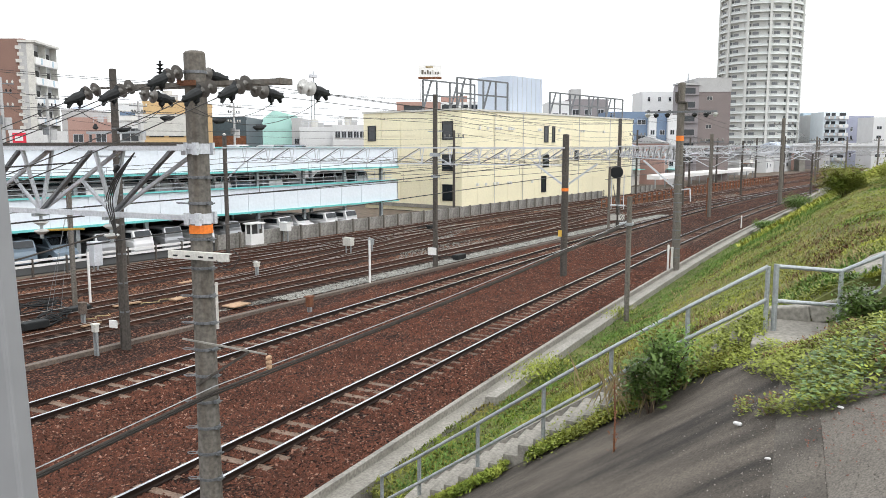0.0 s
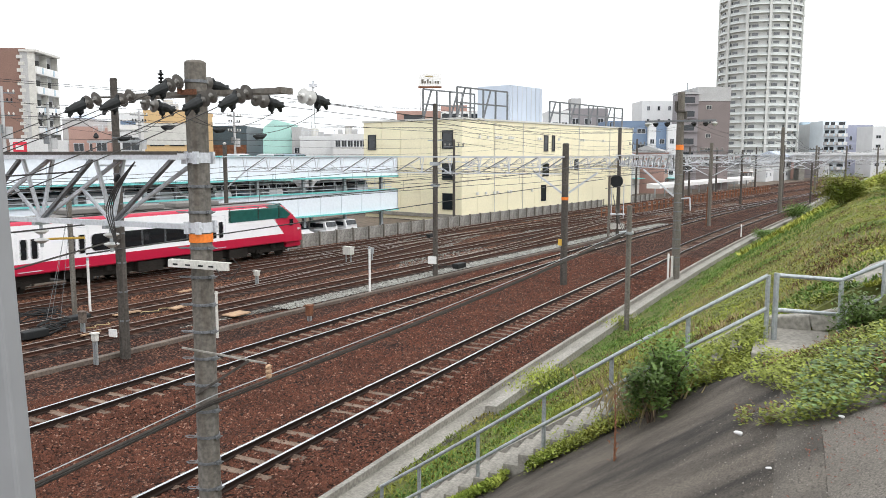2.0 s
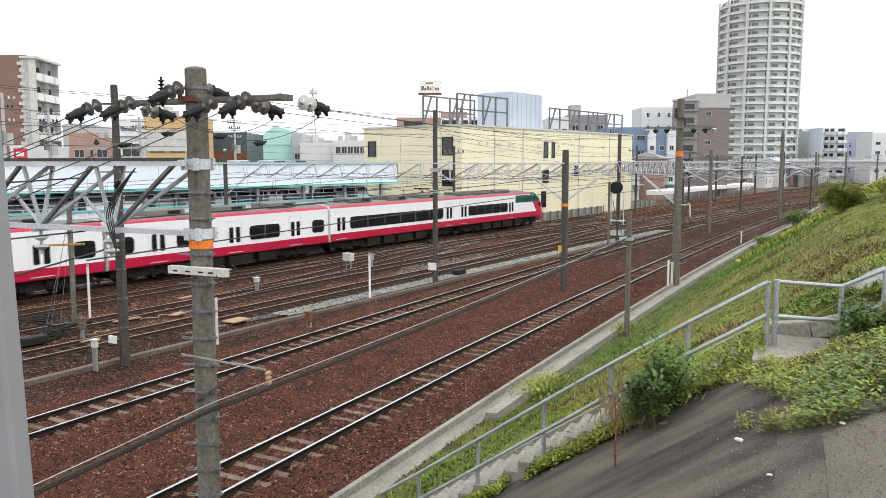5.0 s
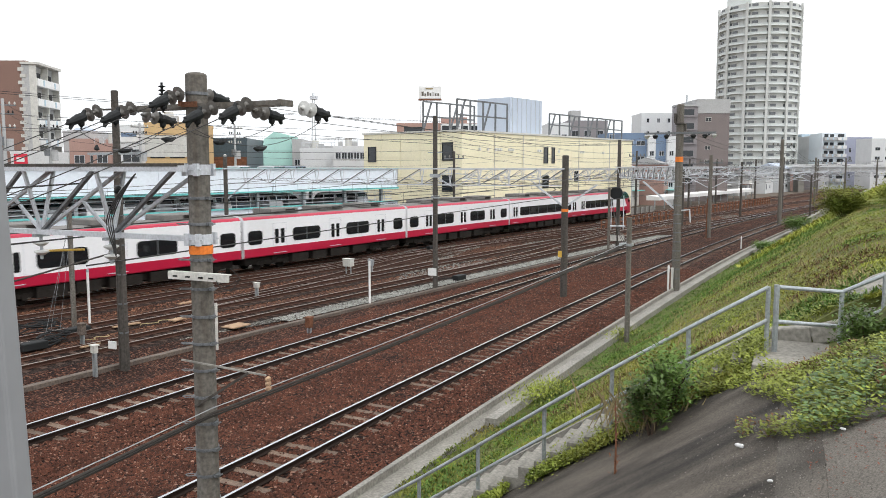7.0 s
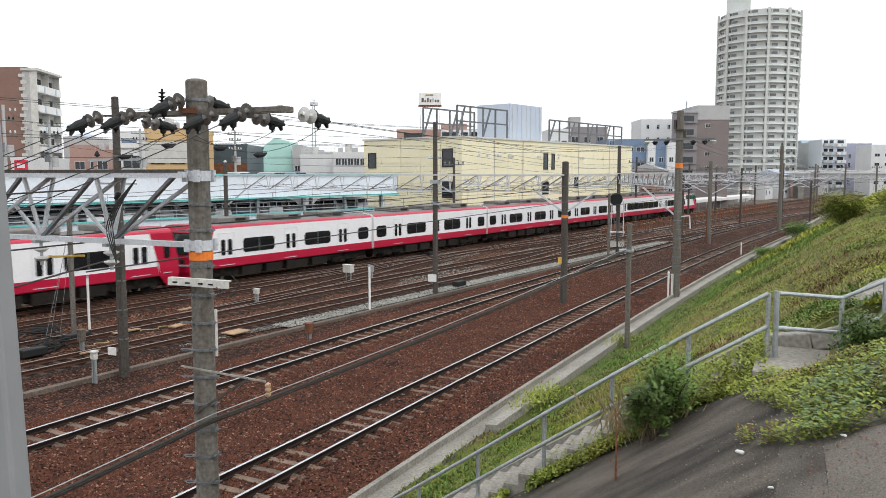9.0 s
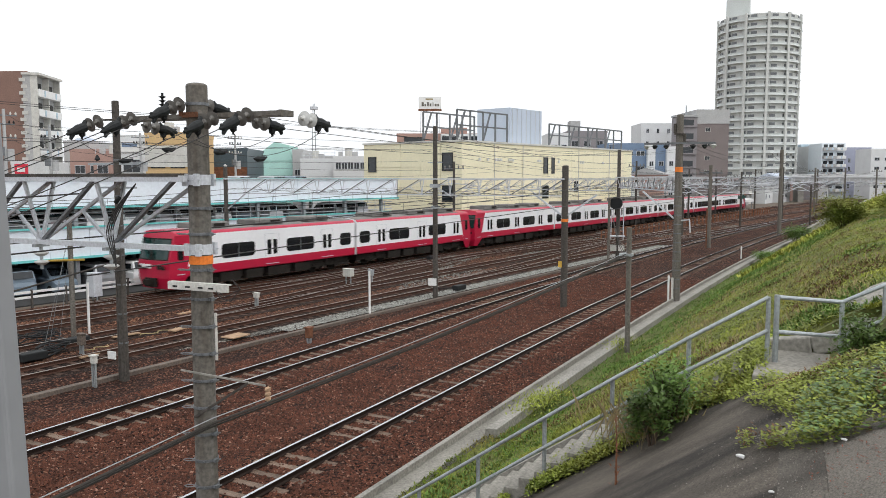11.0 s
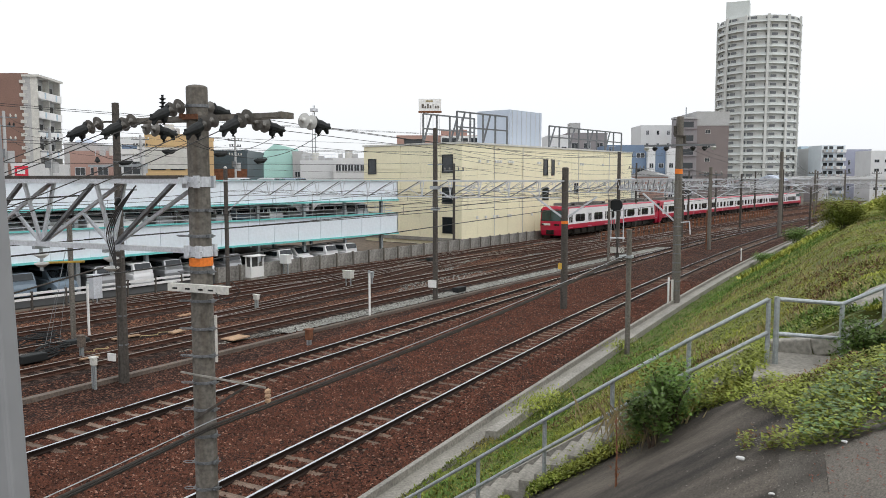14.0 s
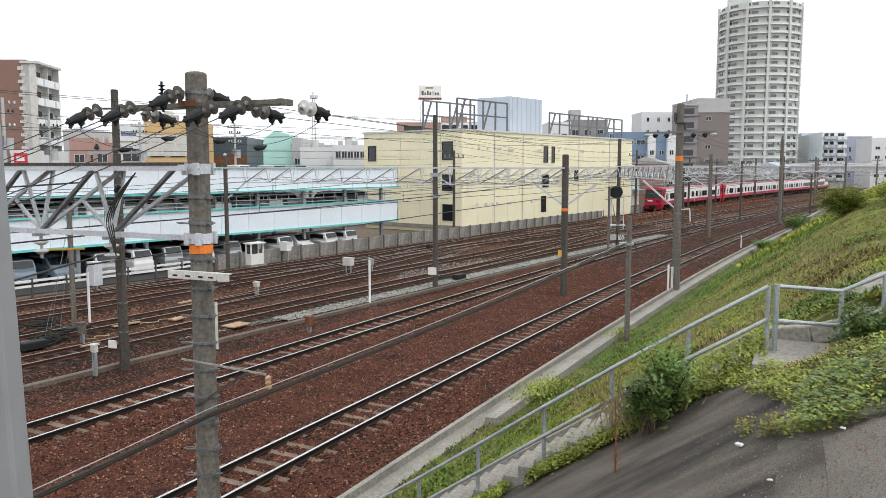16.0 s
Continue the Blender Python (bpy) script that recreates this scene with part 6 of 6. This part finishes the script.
leaf_scatter("upper_stair_weeds", [(rng.gauss(12.15, 0.4), y, bank(12, y) - 0.02) for y in [0.45 + 3.2 * rng.random() ** 1.4 for _ in range(9500)]], LEAF_PALE, "yellow-green weeds covering the upper steps", "weeds", rng, 0.055, (0.0, 1.0), 0.55, lift=0.22)
leaf_scatter("landing_weeds", [(x, y, bank(12, y) + 0.04) for x, y in [(rng.gauss(12.5, 0.4), rng.uniform(0.28, 1.7)) for _ in range(9000)]], LEAF_PALE, "yellow-green weeds over the top of the stairs", "weeds", rng, 0.06, (0.0, 1.0), 0.5, lift=0.26)
leaf_scatter("withered_weeds", bank_spots(12000, 13.0, 40, -5, 6.8, 1.7, lambda x, y, e: clear(x, y, e) and patchy(0.5, 0.25, 15)(x, y, e)), BROWN_LEAF, "patches of withered brown weeds on the bank", "weeds", rng, 0.1, (0.1, 1.2), 0.25, lift=0.12)
leaf_scatter("foot_grass", bank_spots(26000, 13.2, 70, 5.3, 7.15, 1.6), LEAF_FRESH, "short green grass at the foot of the bank", "grass", rng, 0.12, (0.3, 1.3), 0.25, lift=0.04)
leaf_scatter("toe_grass", bank_spots(20000, 12.9, 24, 3.2, 7.55, 1.2), LEAF, "yellow-green grass at the foot of the bank", "grass", rng, 0.11, (0.2, 1.2), 0.3, lift=0.05)
# creepers over the concrete near the landing, round a bare corner of the slab
MAT_EDGE = [(12.0, 1.6), (11.71, 1.26), (10.88, 0.6), (10.3, 0.42), (9.5, 0.16), (8.9, -0.02), (8.4, -0.16), (8.2, -0.05), (8.6, 0.25), (8.9, 0.5), (8.45, 0.37), (7.78, -0.04), (7.45, -0.33), (7.38, -0.52), (7.36, -0.75), (6.9, -3.2), (12.2, -3.2), (12.2, 1.6)]


def inside(x, y, edge):
    odd = False
    for (x0, y0), (x1, y1) in zip(edge, edge[1:] + edge[:1]):
        if (y0 > y) != (y1 > y) and x < x0 + (y - y0) * (x1 - x0) / (y1 - y0):
            odd = not odd
    return odd


spots = []
while len(spots) < 62000:
    x, y = rng.uniform(6.8, 12.3), rng.uniform(-3.2, 1.7)
    w = 0.18 * noise.noise((x * 2.2, y * 2.2, 2))
    if inside(x + w, y + w * 0.4, MAT_EDGE) and not (11.45 < x and -0.85 < y < 0.3) and noise.noise((x * 2.0, y * 2.0, 1)) > -0.48:
        spots.append((x, y, slab_height(x, y) + 0.02))
leaf_scatter("creeper", spots[:44000], LEAF_PALE, "yellow-green creeper spreading over the concrete slope", "creeper", rng, 0.05, (-0.1, 0.8), 0.65, lift=0.16)
leaf_scatter("withered_creeper", [p for p in spots[:30000] if noise.noise((p[0] * 1.4, p[1] * 1.4, 21)) > 0.12], BROWN_LEAF, "withered brown creeper under the green leaves", "creeper", rng, 0.05, (0.0, 0.9), 0.4, lift=0.19)
leaf_scatter("broad_creeper", [p for p in spots[44000:] if p[1] < -0.12 and p[0] < 9.3 and noise.noise((p[0] * 0.9, p[1] * 0.9, 12)) > -0.15], LEAF_MID, "broad green creeper leaves on the slope", "creeper", rng, 0.062, (-0.1, 0.5), 0.75, lift=0.2)
leaf_scatter("stair_weeds", [(rng.gauss(11.75, 0.14), y, bank(12, y) - 0.03) for y in [rng.uniform(0.6, 6.3) for _ in range(17000)] if noise.noise((y * 1.4, 3, 0)) > -0.3],
             LEAF, "weeds growing along the edge of the stairs", "weeds", rng, 0.075, (0.2, 1.2), 0.45, lift=0.14)
leaf_scatter("path_weeds", [(x, track_one(x) - 3.7 + rng.gauss(0, 0.25), 0.05) for x in [rng.choice([22.3, 21.5, 31.0]) + rng.gauss(0, 0.6) for _ in range(2200)]], LEAF_PALE,
             "weeds spilling over the concrete path", "weeds", rng, 0.1, (0.2, 1.2), 0.4, lift=0.16)


def shrub(x, y, z, rx, ry, h, n, size, material, label, stalks=6, seed=1):
    """Stems with a loose uneven crown of small leaves."""
    r = random.Random(seed)
    t = thing("shrub", pose(x, y, z), label, "shrub", "shrubs on the bank")
    tips = []
    s = Shape()
    for k in range(stalks):
        a = 2 * math.pi * k / stalks + r.uniform(-0.4, 0.4)
        d = r.uniform(0.3, 0.9)
        tip = Vector((math.cos(a) * rx * d, math.sin(a) * ry * d, h * r.uniform(0.6, 1.0)))
        s.tube([(tip.x * 0.1, tip.y * 0.1, -0.1), (tip.x * 0.5, tip.y * 0.5, tip.z * 0.55), tip], [0.02, 0.014, 0.006], 6)
        tips += [tip, tip * 0.75 + Vector((0, 0, 0.05)), Vector((tip.x * 0.9, tip.y * 0.9, tip.z * 0.5))]
    part("stem", s, BARK, t)
    spots = []
    for _ in range(n):
        c = r.choice(tips)
        spots.append((c.x + r.gauss(0, rx * 0.24), c.y + r.gauss(0, ry * 0.24), max(0.02, c.z + r.gauss(0, h * 0.14))))
    leaf_scatter("crown", spots, material, "", "", r, size, (-0.5, 0.9), 0.5, t)
    return t


shrub(11.35, 1.55, bank(12, 1.55), 0.38, 0.46, 0.95, 2400, 0.08, LEAF_FRESH, "leafy green shrub beside the handrail", 12, 2)
shrub(10.95, 1.7, bank(12, 1.7), 0.35, 0.35, 0.8, 1500, 0.09, LEAF_DARK, "small pale shrub at the edge of the concrete", 5, 3)
shrub(12.0, -1.0, 3.88, 0.4, 0.42, 0.75, 3600, 0.075, LEAF_DARK, "dark green shrub growing through the handrail", 10, 5)
shrub(43.0, -2.2, bank(43, -2.2) - 0.1, 1.4, 1.2, 1.4, 12000, 0.12, LEAF, "round tuft of long grass and brush on the bank", 16, 7)
shrub(40.5, -4.5, bank(40, -4.5) - 0.1, 1.2, 1.2, 1.2, 9000, 0.12, LEAF, "large leafy bush at the top of the bank", 14, 8)
shrub(22.5, -3.2, bank(22.5, -3.2) - 0.1, 0.7, 0.6, 1.3, 6000, 0.11, LEAF, "tall weedy bush at the top of the bank", 12, 9)
shrub(66, 2.0, 0.2, 0.9, 0.9, 0.7, 4000, 0.12, LEAF_FRESH, "pale bush at the foot of the bank", 10, 12)
shrub(84, -0.2, 0.4, 1.6, 1.3, 1.4, 5000, 0.16, LEAF_FRESH, "bushes beside the far track", 10, 13)
# reddish dry stalk on the slope
t = thing("dry_stalk", pose(9.75, 1.95, bank(12, 1.95) - 0.08), "rusty-red dry weed stalk in a slab joint", "weed")
part("stem", Shape().tube([(0, 0, 0), (0.01, 0.0, 0.45), (0.0, 0.015, 0.95)], [0.016, 0.011, 0.005], 6), RUST, t)
r9 = random.Random(3)
leaf_scatter("leaves", [(r9.gauss(0, 0.025), r9.gauss(0, 0.025), r9.uniform(0, 0.9) ** 1.6) for _ in range(70)], RUST, "", "", r9, 0.06, (0.2, 1.0), 0.35, t)
leaf_scatter("tall_dry_grass", [(rng.gauss(11.5, 0.35), rng.gauss(2.0, 0.35), bank(12, 2.0)) for _ in range(150)], STRAW, "tall dry grass behind the shrub", "grass", rng, 0.8, (1.0, 1.5), 0.025)
# litter on the slab
for x, y, a, l, lab in ((8.33, 0.42, 65, 0.09, "crushed white plastic bottle lying on the slab"), (7.4, -0.45, 60, 0.05, "scrap of white litter on the slab"), (6.9, 0.1, 100, 0.045, "scrap of white litter on the slab")):
    t = tagged(part("litter", Shape().tube([(-l / 2, 0, 0), (-l * 0.3, 0, 0.005), (l * 0.3, 0, 0.004), (l / 2, 0, 0)], [0.2 * l, 0.24 * l, 0.2 * l, 0.1 * l], 8), WHITE), lab, "litter")
    t.matrix_basis = pose(x, y, bank(12, y) - 0.03, -15, 0, a)

# grit and dead leaves on the slab
rg = random.Random(14)
v, f = [], []
for _ in range(2600):
    x, y = rg.uniform(3.2, 9.6), rg.gauss(-0.35, 0.55)
    if inside(x, y, MAT_EDGE):
        continue
    z, r0 = slab_height(x, y) + 0.012, rg.uniform(0.003, 0.009)
    k = len(v)
    v += [(x - r0, y, z), (x + r0 * 0.6, y - r0, z), (x + r0 * 0.7, y + r0, z), (x, y, z + r0 * 1.6)]
    f += [(k, k + 1, k + 3), (k + 1, k + 2, k + 3), (k + 2, k, k + 3)]
tagged(part("slab_grit", Shape().add(v, f), LIGHT_GRIT), "pale grit lying on the concrete slab", "grit", kind="stuff")
leaf_scatter("dead_leaves", [(x, y, slab_height(x, y) + 0.02) for x, y in [(rg.gauss(6.9, 0.45), rg.gauss(-0.75, 0.3)) for _ in range(420)]], RED_LEAF, "reddish dead leaves on the slab edge", "leaves", rg, 0.035, (-0.1, 0.5), 0.3)

# the grey post close to the camera
post = thing("window_post", Matrix(), "smooth grey painted post close beside the camera", "post")
q = Matrix.Rotation(radians(24), 3, "Z")
def beside(lat, dep, z):
    return (dep * 0.9135 + lat * 0.407, dep * 0.407 - lat * 0.9135, z)
pts = []
for z, dl in ((3.9, 0.041), (8.6, -0.107)):
    pts.append([beside(a + dl, d, z) for a, d in ((-0.60, 0.80), (-0.415, 0.80), (-0.412, 0.83), (-0.60, 0.9))])
part("post", Shape().loft(pts), FRAME_GREY, post, bevel=0.004)


# ---- trackside things ----
def case_on_legs(x, y, w, d, h, z, material, label, name="trackside_box", deg=-8):
    t = thing(name, pose(x, y, 0, 0, 0, deg), label, "equipment box", "trackside boxes")
    part("case", Shape().box(0, 0, z + h / 2, d, w, h), material, t, bevel=0.015)
    part("lid", Shape().box(0, 0, z + h + 0.02, d + 0.06, w + 0.06, 0.04), material, t)
    for sy in (-0.3, 0.3):
        part("leg", Shape().box(0, sy * w, (z - 0.25) / 2, 0.07, 0.07, z + 0.25), GALV, t)
    return t


case_on_legs(44.0, 26.3, 0.62, 0.42, 0.46, 0.3, OFFWHITE, "dirty white equipment box on short legs")
case_on_legs(45.2, 25.3, 0.3, 0.3, 0.35, 0.25, GALV, "small grey point-motor box")
case_on_legs(48.0, 34.0, 0.7, 0.5, 0.6, 0.55, WHITE, "white equipment case on a post")
case_on_legs(18.7, 20.9, 0.2, 0.16, 0.24, 0.55, OFFWHITE, "small pale junction box on a rusty post")
case_on_legs(22.0, 25.2, 0.26, 0.22, 0.42, 0.15, TROUGH, "weathered wooden relay box")
case_on_legs(32.4, 35.9, 0.6, 0.55, 1.3, 0.0, GALV_PALE, "tall pale grey equipment cabinet")
case_on_legs(92.8, 29.3, 0.9, 0.7, 1.9, 0.1, GALV_PALE, "tall pale equipment cabinet")
case_on_legs(94.4, 29.0, 0.9, 0.7, 1.9, 0.1, GALV_PALE, "tall pale equipment cabinet")
case_on_legs(27.4, 18.3, 0.24, 0.24, 0.42, 0.0, RUST, "rusty brown stub box in the ballast")
case_on_legs(33.5, 25.6, 0.25, 0.22, 0.22, 0.4, OFFWHITE, "small pale terminal box on a post")
case_on_legs(98.3, 12.6, 0.7, 0.3, 0.6, 0.8, OFFWHITE, "pale box on a mast foot")
hut = thing("crossing_booth", pose(45.0, 34.5, -0.15, 0, 0, -9), "small white booth with open window beside the wall", "booth")
for x in (-0.55, 0.55):
    for y in (-0.25, 0.25):
        part("corner_post", Shape().box(x, y, 0.75, 0.08, 0.08, 1.5), WHITE, hut)
part("side_panel", Shape().box(-0.57, 0, 0.4, 0.04, 0.45, 0.75), WHITE, hut)
part("front_panel", Shape().box(0, -0.28, 0.4, 1.05, 0.04, 0.75), WHITE, hut)
part("roof", Shape().box(0, 0, 1.5, 1.4, 0.8, 0.08), WHITE, hut)
part("inner_wall", Shape().box(0, 0.24, 0.75, 1.05, 0.04, 1.3), DECK, hut)
part("plinth", Shape().box(0, 0, -0.08, 1.5, 0.9, 0.2), CONCRETE, hut)

for x, y, h, m, lab in ((34.5, 19.4, 2.0, WHITE, "white marker post beside the pale ballast"), (25.5, 28.7, 2.0, WHITE, "white marker post between tracks"), (23.6, 19.95, 1.4, OFFWHITE, "pale post with a white cap"), (72.0, 4.1, 0.7, WHITE, "short white marker post by the drain"), (44.3, 6.2, 1.2, WHITE, "short white marker post with a red band")):
    t = thing("marker_post", pose(x, y, 0), lab, "post", "marker posts")
    part("post", Shape().tube([(0, 0, -0.3), (0, 0, h)], 0.055, 10), m, t)
    part("cap", Shape().tube([(0, 0, h), (0, 0, h + 0.12)], [0.065, 0.05], 10), GALV if h > 1.8 else m, t)

# wooden boards, point machines and cables between the rails
for x, y, w, l, a, lab in ((26.8, 21.6, 0.7, 1.3, -5, "pale new wooden board lying by the track"), (26.9, 24.9, 0.4, 1.0, 5, "short stack of pale wooden boards"), (21.5, 24.3, 0.3, 1.1, 0, "pale wooden board between rails"), (25.0, 26.0, 0.25, 1.6, -12, "worn wooden board between tracks"), (30.5, 27.6, 0.25, 1.2, -9, "pale wooden board beside a rail")):
    t = thing("wooden_board", pose(x, y, -0.12, 0, 0, a), lab, "board", "boards by the tracks")
    for k in range(2):
        part("plank", Shape().box(0, (k - 0.5) * w / 2, 0.05, l * 0.8, w / 2 - 0.02, 0.05), WOOD, t)
for x, y in ((44.0, 18.5), (21.5, 28.9), (20.3, 25.8), (23.0, 26.6), (60, 27.8)):
    t = thing("point_machine", pose(x, y, -0.15, 0, 0, -8), "black oily point machine with rods", "point machine", "point machines")
    part("case", Shape().box(0, 0, 0.16, 1.0, 0.4, 0.3), BLACK, t, bevel=0.04)
    part("motor", Shape().tube([(-0.2, 0.3, 0.16), (0.4, 0.3, 0.16)], 0.13, 12), BLACK, t)
    for k in (-0.3, 0.25):
        part("rod", Shape().beam((k, 0.1, 0.08), (k + 0.05, 2.0, 0.06), 0.05), WIRE, t)

# heaps of black cable left beside the rails
rc = random.Random(8)
for hx, hy, hz in ((23.2, 28.9, -0.2), (21.3, 26.2, -0.2)):
    t = thing("cable_heap", pose(hx, hy, hz), "loose heap of black cable lying in the ballast", "cable", "cable heaps")
    for k in range(7):
        c, w, a0 = rc.uniform(-0.4, 0.4), rc.uniform(0.4, 1.0), rc.uniform(0, 6)
        pts = [(c + w * math.cos(a0 + q * 0.55), 0.45 * w * math.sin(a0 + q * 0.55) + 0.05 * k - 0.15, 0.05 + 0.05 * k + 0.05 * math.sin(q * 1.3)) for q in range(11)]
        part("loop", Shape().tube(pts, 0.028, 6), BLACK, t)
for (ax, ay), (bx, by) in (((25.4, 25.6), (27.4, 25.3)), ((22.0, 25.3), (23.4, 25.2))):
    pts = [(ax + (bx - ax) * q / 8, ay + (by - ay) * q / 8 + 0.2 * math.sin(q * 1.7), -0.12) for q in range(9)]
    tagged(part("yellow_hose", Shape().tube(pts, 0.018, 6), STRAW), "dirty yellow hose lying across the ballast", "hose")

# railing between the cars and the track
t = thing("guard_rail", Matrix(), "white guard rail beside the parked cars", "guard rail")
for i in range(15):
    p, a = along(wall_line, 14 + 1.9 * i, -0.7)
    if i < 14:
        q, _ = along(wall_line, 14 + 1.9 * (i + 1), -0.7)
        for z in (0.35, 0.62):
            part("beam", Shape().beam((p.x, p.y, z), (q.x, q.y, z), 0.05, 0.13), WHITE, t)
    part("post", Shape().box(p.x, p.y, 0.2, 0.1, 0.1, 1.1), POLE_DARK, t)

# orange barrier along the far tracks
for i in range(44):
    p, a = along(track_five, 88 + 1.9 * i, -2.3)
    t = thing("orange_barrier", pose(p.x, p.y, -0.2, 0, 0, math.degrees(a)), "rusty orange pipe hoop barrier beside the far tracks", "barrier", "barriers along the tracks")
    for x in (0.0, 1.4):
        part("post", Shape().tube([(x, 0, -0.1), (x, 0, 1.05)], 0.06, 6), ORANGE_FENCE, t)
    for z in (0.55, 1.05):
        part("bar", Shape().tube([(-0.05, 0, z), (1.45, 0, z)], 0.045, 6), ORANGE_FENCE, t)

# crossing rails between the third and fourth tracks
sw = thing("crossover_track", Matrix(), "worn crossover rails between two tracks", "railway track", "tracks of the line", "structure")
def crossover(x):
    k = min(1, max(0, (x - 44) / 46))
    k = k * k * (3 - 2 * k)
    return track_four(x) * k + track_three(x) * (1 - k)
for off in (-0.566, 0.566):
    part("rail", rail_shape(crossover, off, 46, 88, 1.5), [RAIL_RUST, RAIL_DULL], sw)
def crossover_two(x):
    k = min(1, max(0, (x - 36) / 40))
    k = k * k * (3 - 2 * k)
    return track_six(x) * k + track_five(x) * (1 - k)
for off in (-0.566, 0.566):
    part("rail", rail_shape(crossover_two, off, 37, 75, 1.5), [RAIL_RUST, RAIL_DULL], sw)

def lead_between(f, g, x0, x1):
    """The line of a lead from track f to track g."""
    return lambda x: f(x) + (g(x) - f(x)) * smooth_step((x - x0) / (x1 - x0))
for f, g, x0, x1 in ((track_five, track_four, 58, 104), (track_four, track_five, 26, 66), (track_three, track_two, 78, 130), (track_five, track_six, 96, 142), (track_six, track_five, 24, 60)):
    lead = lead_between(f, g, x0, x1)
    for off in (-0.566, 0.566):
        part("rail", rail_shape(lead, off, x0 + 2, x1 - 2, 1.5), [RAIL_RUST, RAIL_DULL], sw)
    ties = Shape()
    for k in range(int((x1 - x0 - 10) / 0.7)):
        p, a = along(lead, x0 + 5 + 0.7 * k)
        ties.box(p.x, p.y, -0.218, 0.22, 2.5, 0.12, turned(a))
    tagged(part("crossing_ties", ties, SLEEPER_OLD, sw), kind="stuff")

# a road viaduct far along the line
via = thing("road_viaduct", pose(262, -20, 0, 0, 0, -76), "grey concrete road viaduct far along the line", "viaduct")
part("deck", Shape().box(36, 5, 6.4, 116, 10, 1.2), GREY_WALL, via)
part("parapet", Shape().box(36, -0.1, 7.4, 116, 0.3, 1.0), WHITE_WALL, via)
for u in (-19, 18, 30, 42, 54, 66):
    part("pier", Shape().box(u, 4, 2.7, 1.6, 6, 6.4).box(u, 4, 5.5, 2.4, 9, 0.8), CONCRETE, via)
t = thing("side_wall", Matrix(), "long grey retaining wall with a rail on top", "wall", kind="structure")
def side_line(x):
    return track_one(x) - 5.5 - max(0, x - 80) * 0.01
rings = []
for i in range(20):
    p, a = along(side_line, 85 + 9 * i)
    z = min(4.3, 1.8 + 0.25 * i)
    rings.append([(p.x, p.y, -0.4), (p.x, p.y, z), (p.x - math.sin(a) * -0.3, p.y - 0.3, z), (p.x, p.y - 0.3, -0.4)])
part("wall", Shape().loft(rings), CONCRETE, t)

# ---- sleepers and loose stones ----
for i, (line, t) in enumerate(zip(LINES, tracks)):
    near = i < 2
    me = tie_mesh("sleeper", SLEEPER if near else SLEEPER_OLD)
    rs = random.Random(20 + i)
    count = 190 if near else 60
    x0 = SPANS[i][0] + 2 + (8 if i > 1 else 0)
    rest = Shape()
    k, x = 0, x0
    while x < 230:
        p, a = along(line, x)
        z = -0.222 + rs.uniform(-0.012, 0.008)
        if k < count:
            ob = new("sleeper", me)
            ob.parent = t
            ob.matrix_basis = pose(p.x, p.y, z, 0, 0, math.degrees(a) + rs.uniform(-1, 1))
        else:
            rest.box(p.x, p.y, z, 0.22, 2.1, 0.12, turned(a))
        k += 1
        x += 0.62
    if rest.v:
        ob = part("far_sleepers", rest, SLEEPER if near else SLEEPER_OLD, t)
        tagged(ob, kind="stuff")


def stones(name, spots, size, material, label, seed):
    r = random.Random(seed)
    v, f = [], []
    for x, y, z in spots:
        s0 = size * r.uniform(0.5, 1.25)
        k = len(v)
        a = r.uniform(0, 6.28)
        for q in range(4):
            v.append((x + math.cos(a + q * 1.57) * s0 * r.uniform(0.6, 1.0), y + math.sin(a + q * 1.57) * s0 * r.uniform(0.6, 1.0), z + r.uniform(-0.3, 0.3) * s0))
        v.append((x, y, z + s0 * r.uniform(0.5, 0.9)))
        f += [(k, k + 1, k + 4), (k + 1, k + 2, k + 4), (k + 2, k + 3, k + 4), (k + 3, k, k + 4)]
    me = bpy.data.meshes.new(name)
    me.from_pydata(v, [], f)
    me.materials.append(material)
    return tagged(new(name, me), label, "stones", kind="stuff")


def bed_height(x, y):
    row = bed_rows(x)
    return float(np.interp(y, [a for a, _ in row], [b for _, b in row]))


r = random.Random(31)
spots = []
while len(spots) < 95000:
    x = 9 + 46 * r.random() ** 1.7
    y = track_one(x) + r.uniform(-2.7, 8.6)
    on = min(abs(abs(y - f(x)) - 0.566) for f in LINES[:2])
    if on < 0.1:
        continue
    q = min((0, 1), key=lambda i: abs(y - LINES[i](x)))
    if abs(y - LINES[q](x)) < 0.98 and (x - (SPANS[q][0] + 2) + 0.12) % 0.62 < 0.24 and r.random() < 0.96:
        continue
    spots.append((x, y, bed_height(x, y) + 0.0))
stones("light_ballast", spots[:9000], 0.046, LIGHT_STONE, "scattered lighter ballast stones between the tracks", 36)
stones("loose_ballast", spots[9000:], 0.056, STONE, "loose rust-brown ballast stones between the tracks", 32)
rp = random.Random(35)
spots = []
while len(spots) < 6000:
    x = rp.uniform(42, 125)
    i = rp.choice((2, 3, 3, 4))
    y = LINES[i](x) + rp.uniform(0.75, LINES[i + 1](x) - LINES[i](x) - 0.75)
    if noise.noise((x * 0.09, y * 0.3, 41)) > 0.12:
        spots.append((x, y, bed_height(x, y) + 0.01))
stones("scattered_pale_ballast", spots, 0.075, PALE_STONE, "pale new ballast scattered in patches between tracks", 37)
r = random.Random(33)
stones("loose_pale_ballast", [(x, track_three(x) - r.uniform(1.25, 2.3), -0.165) for x in [r.uniform(29, 82) for _ in range(9000)]], 0.06, PALE_STONE, "loose pale grey ballast stones", 34)

motions()
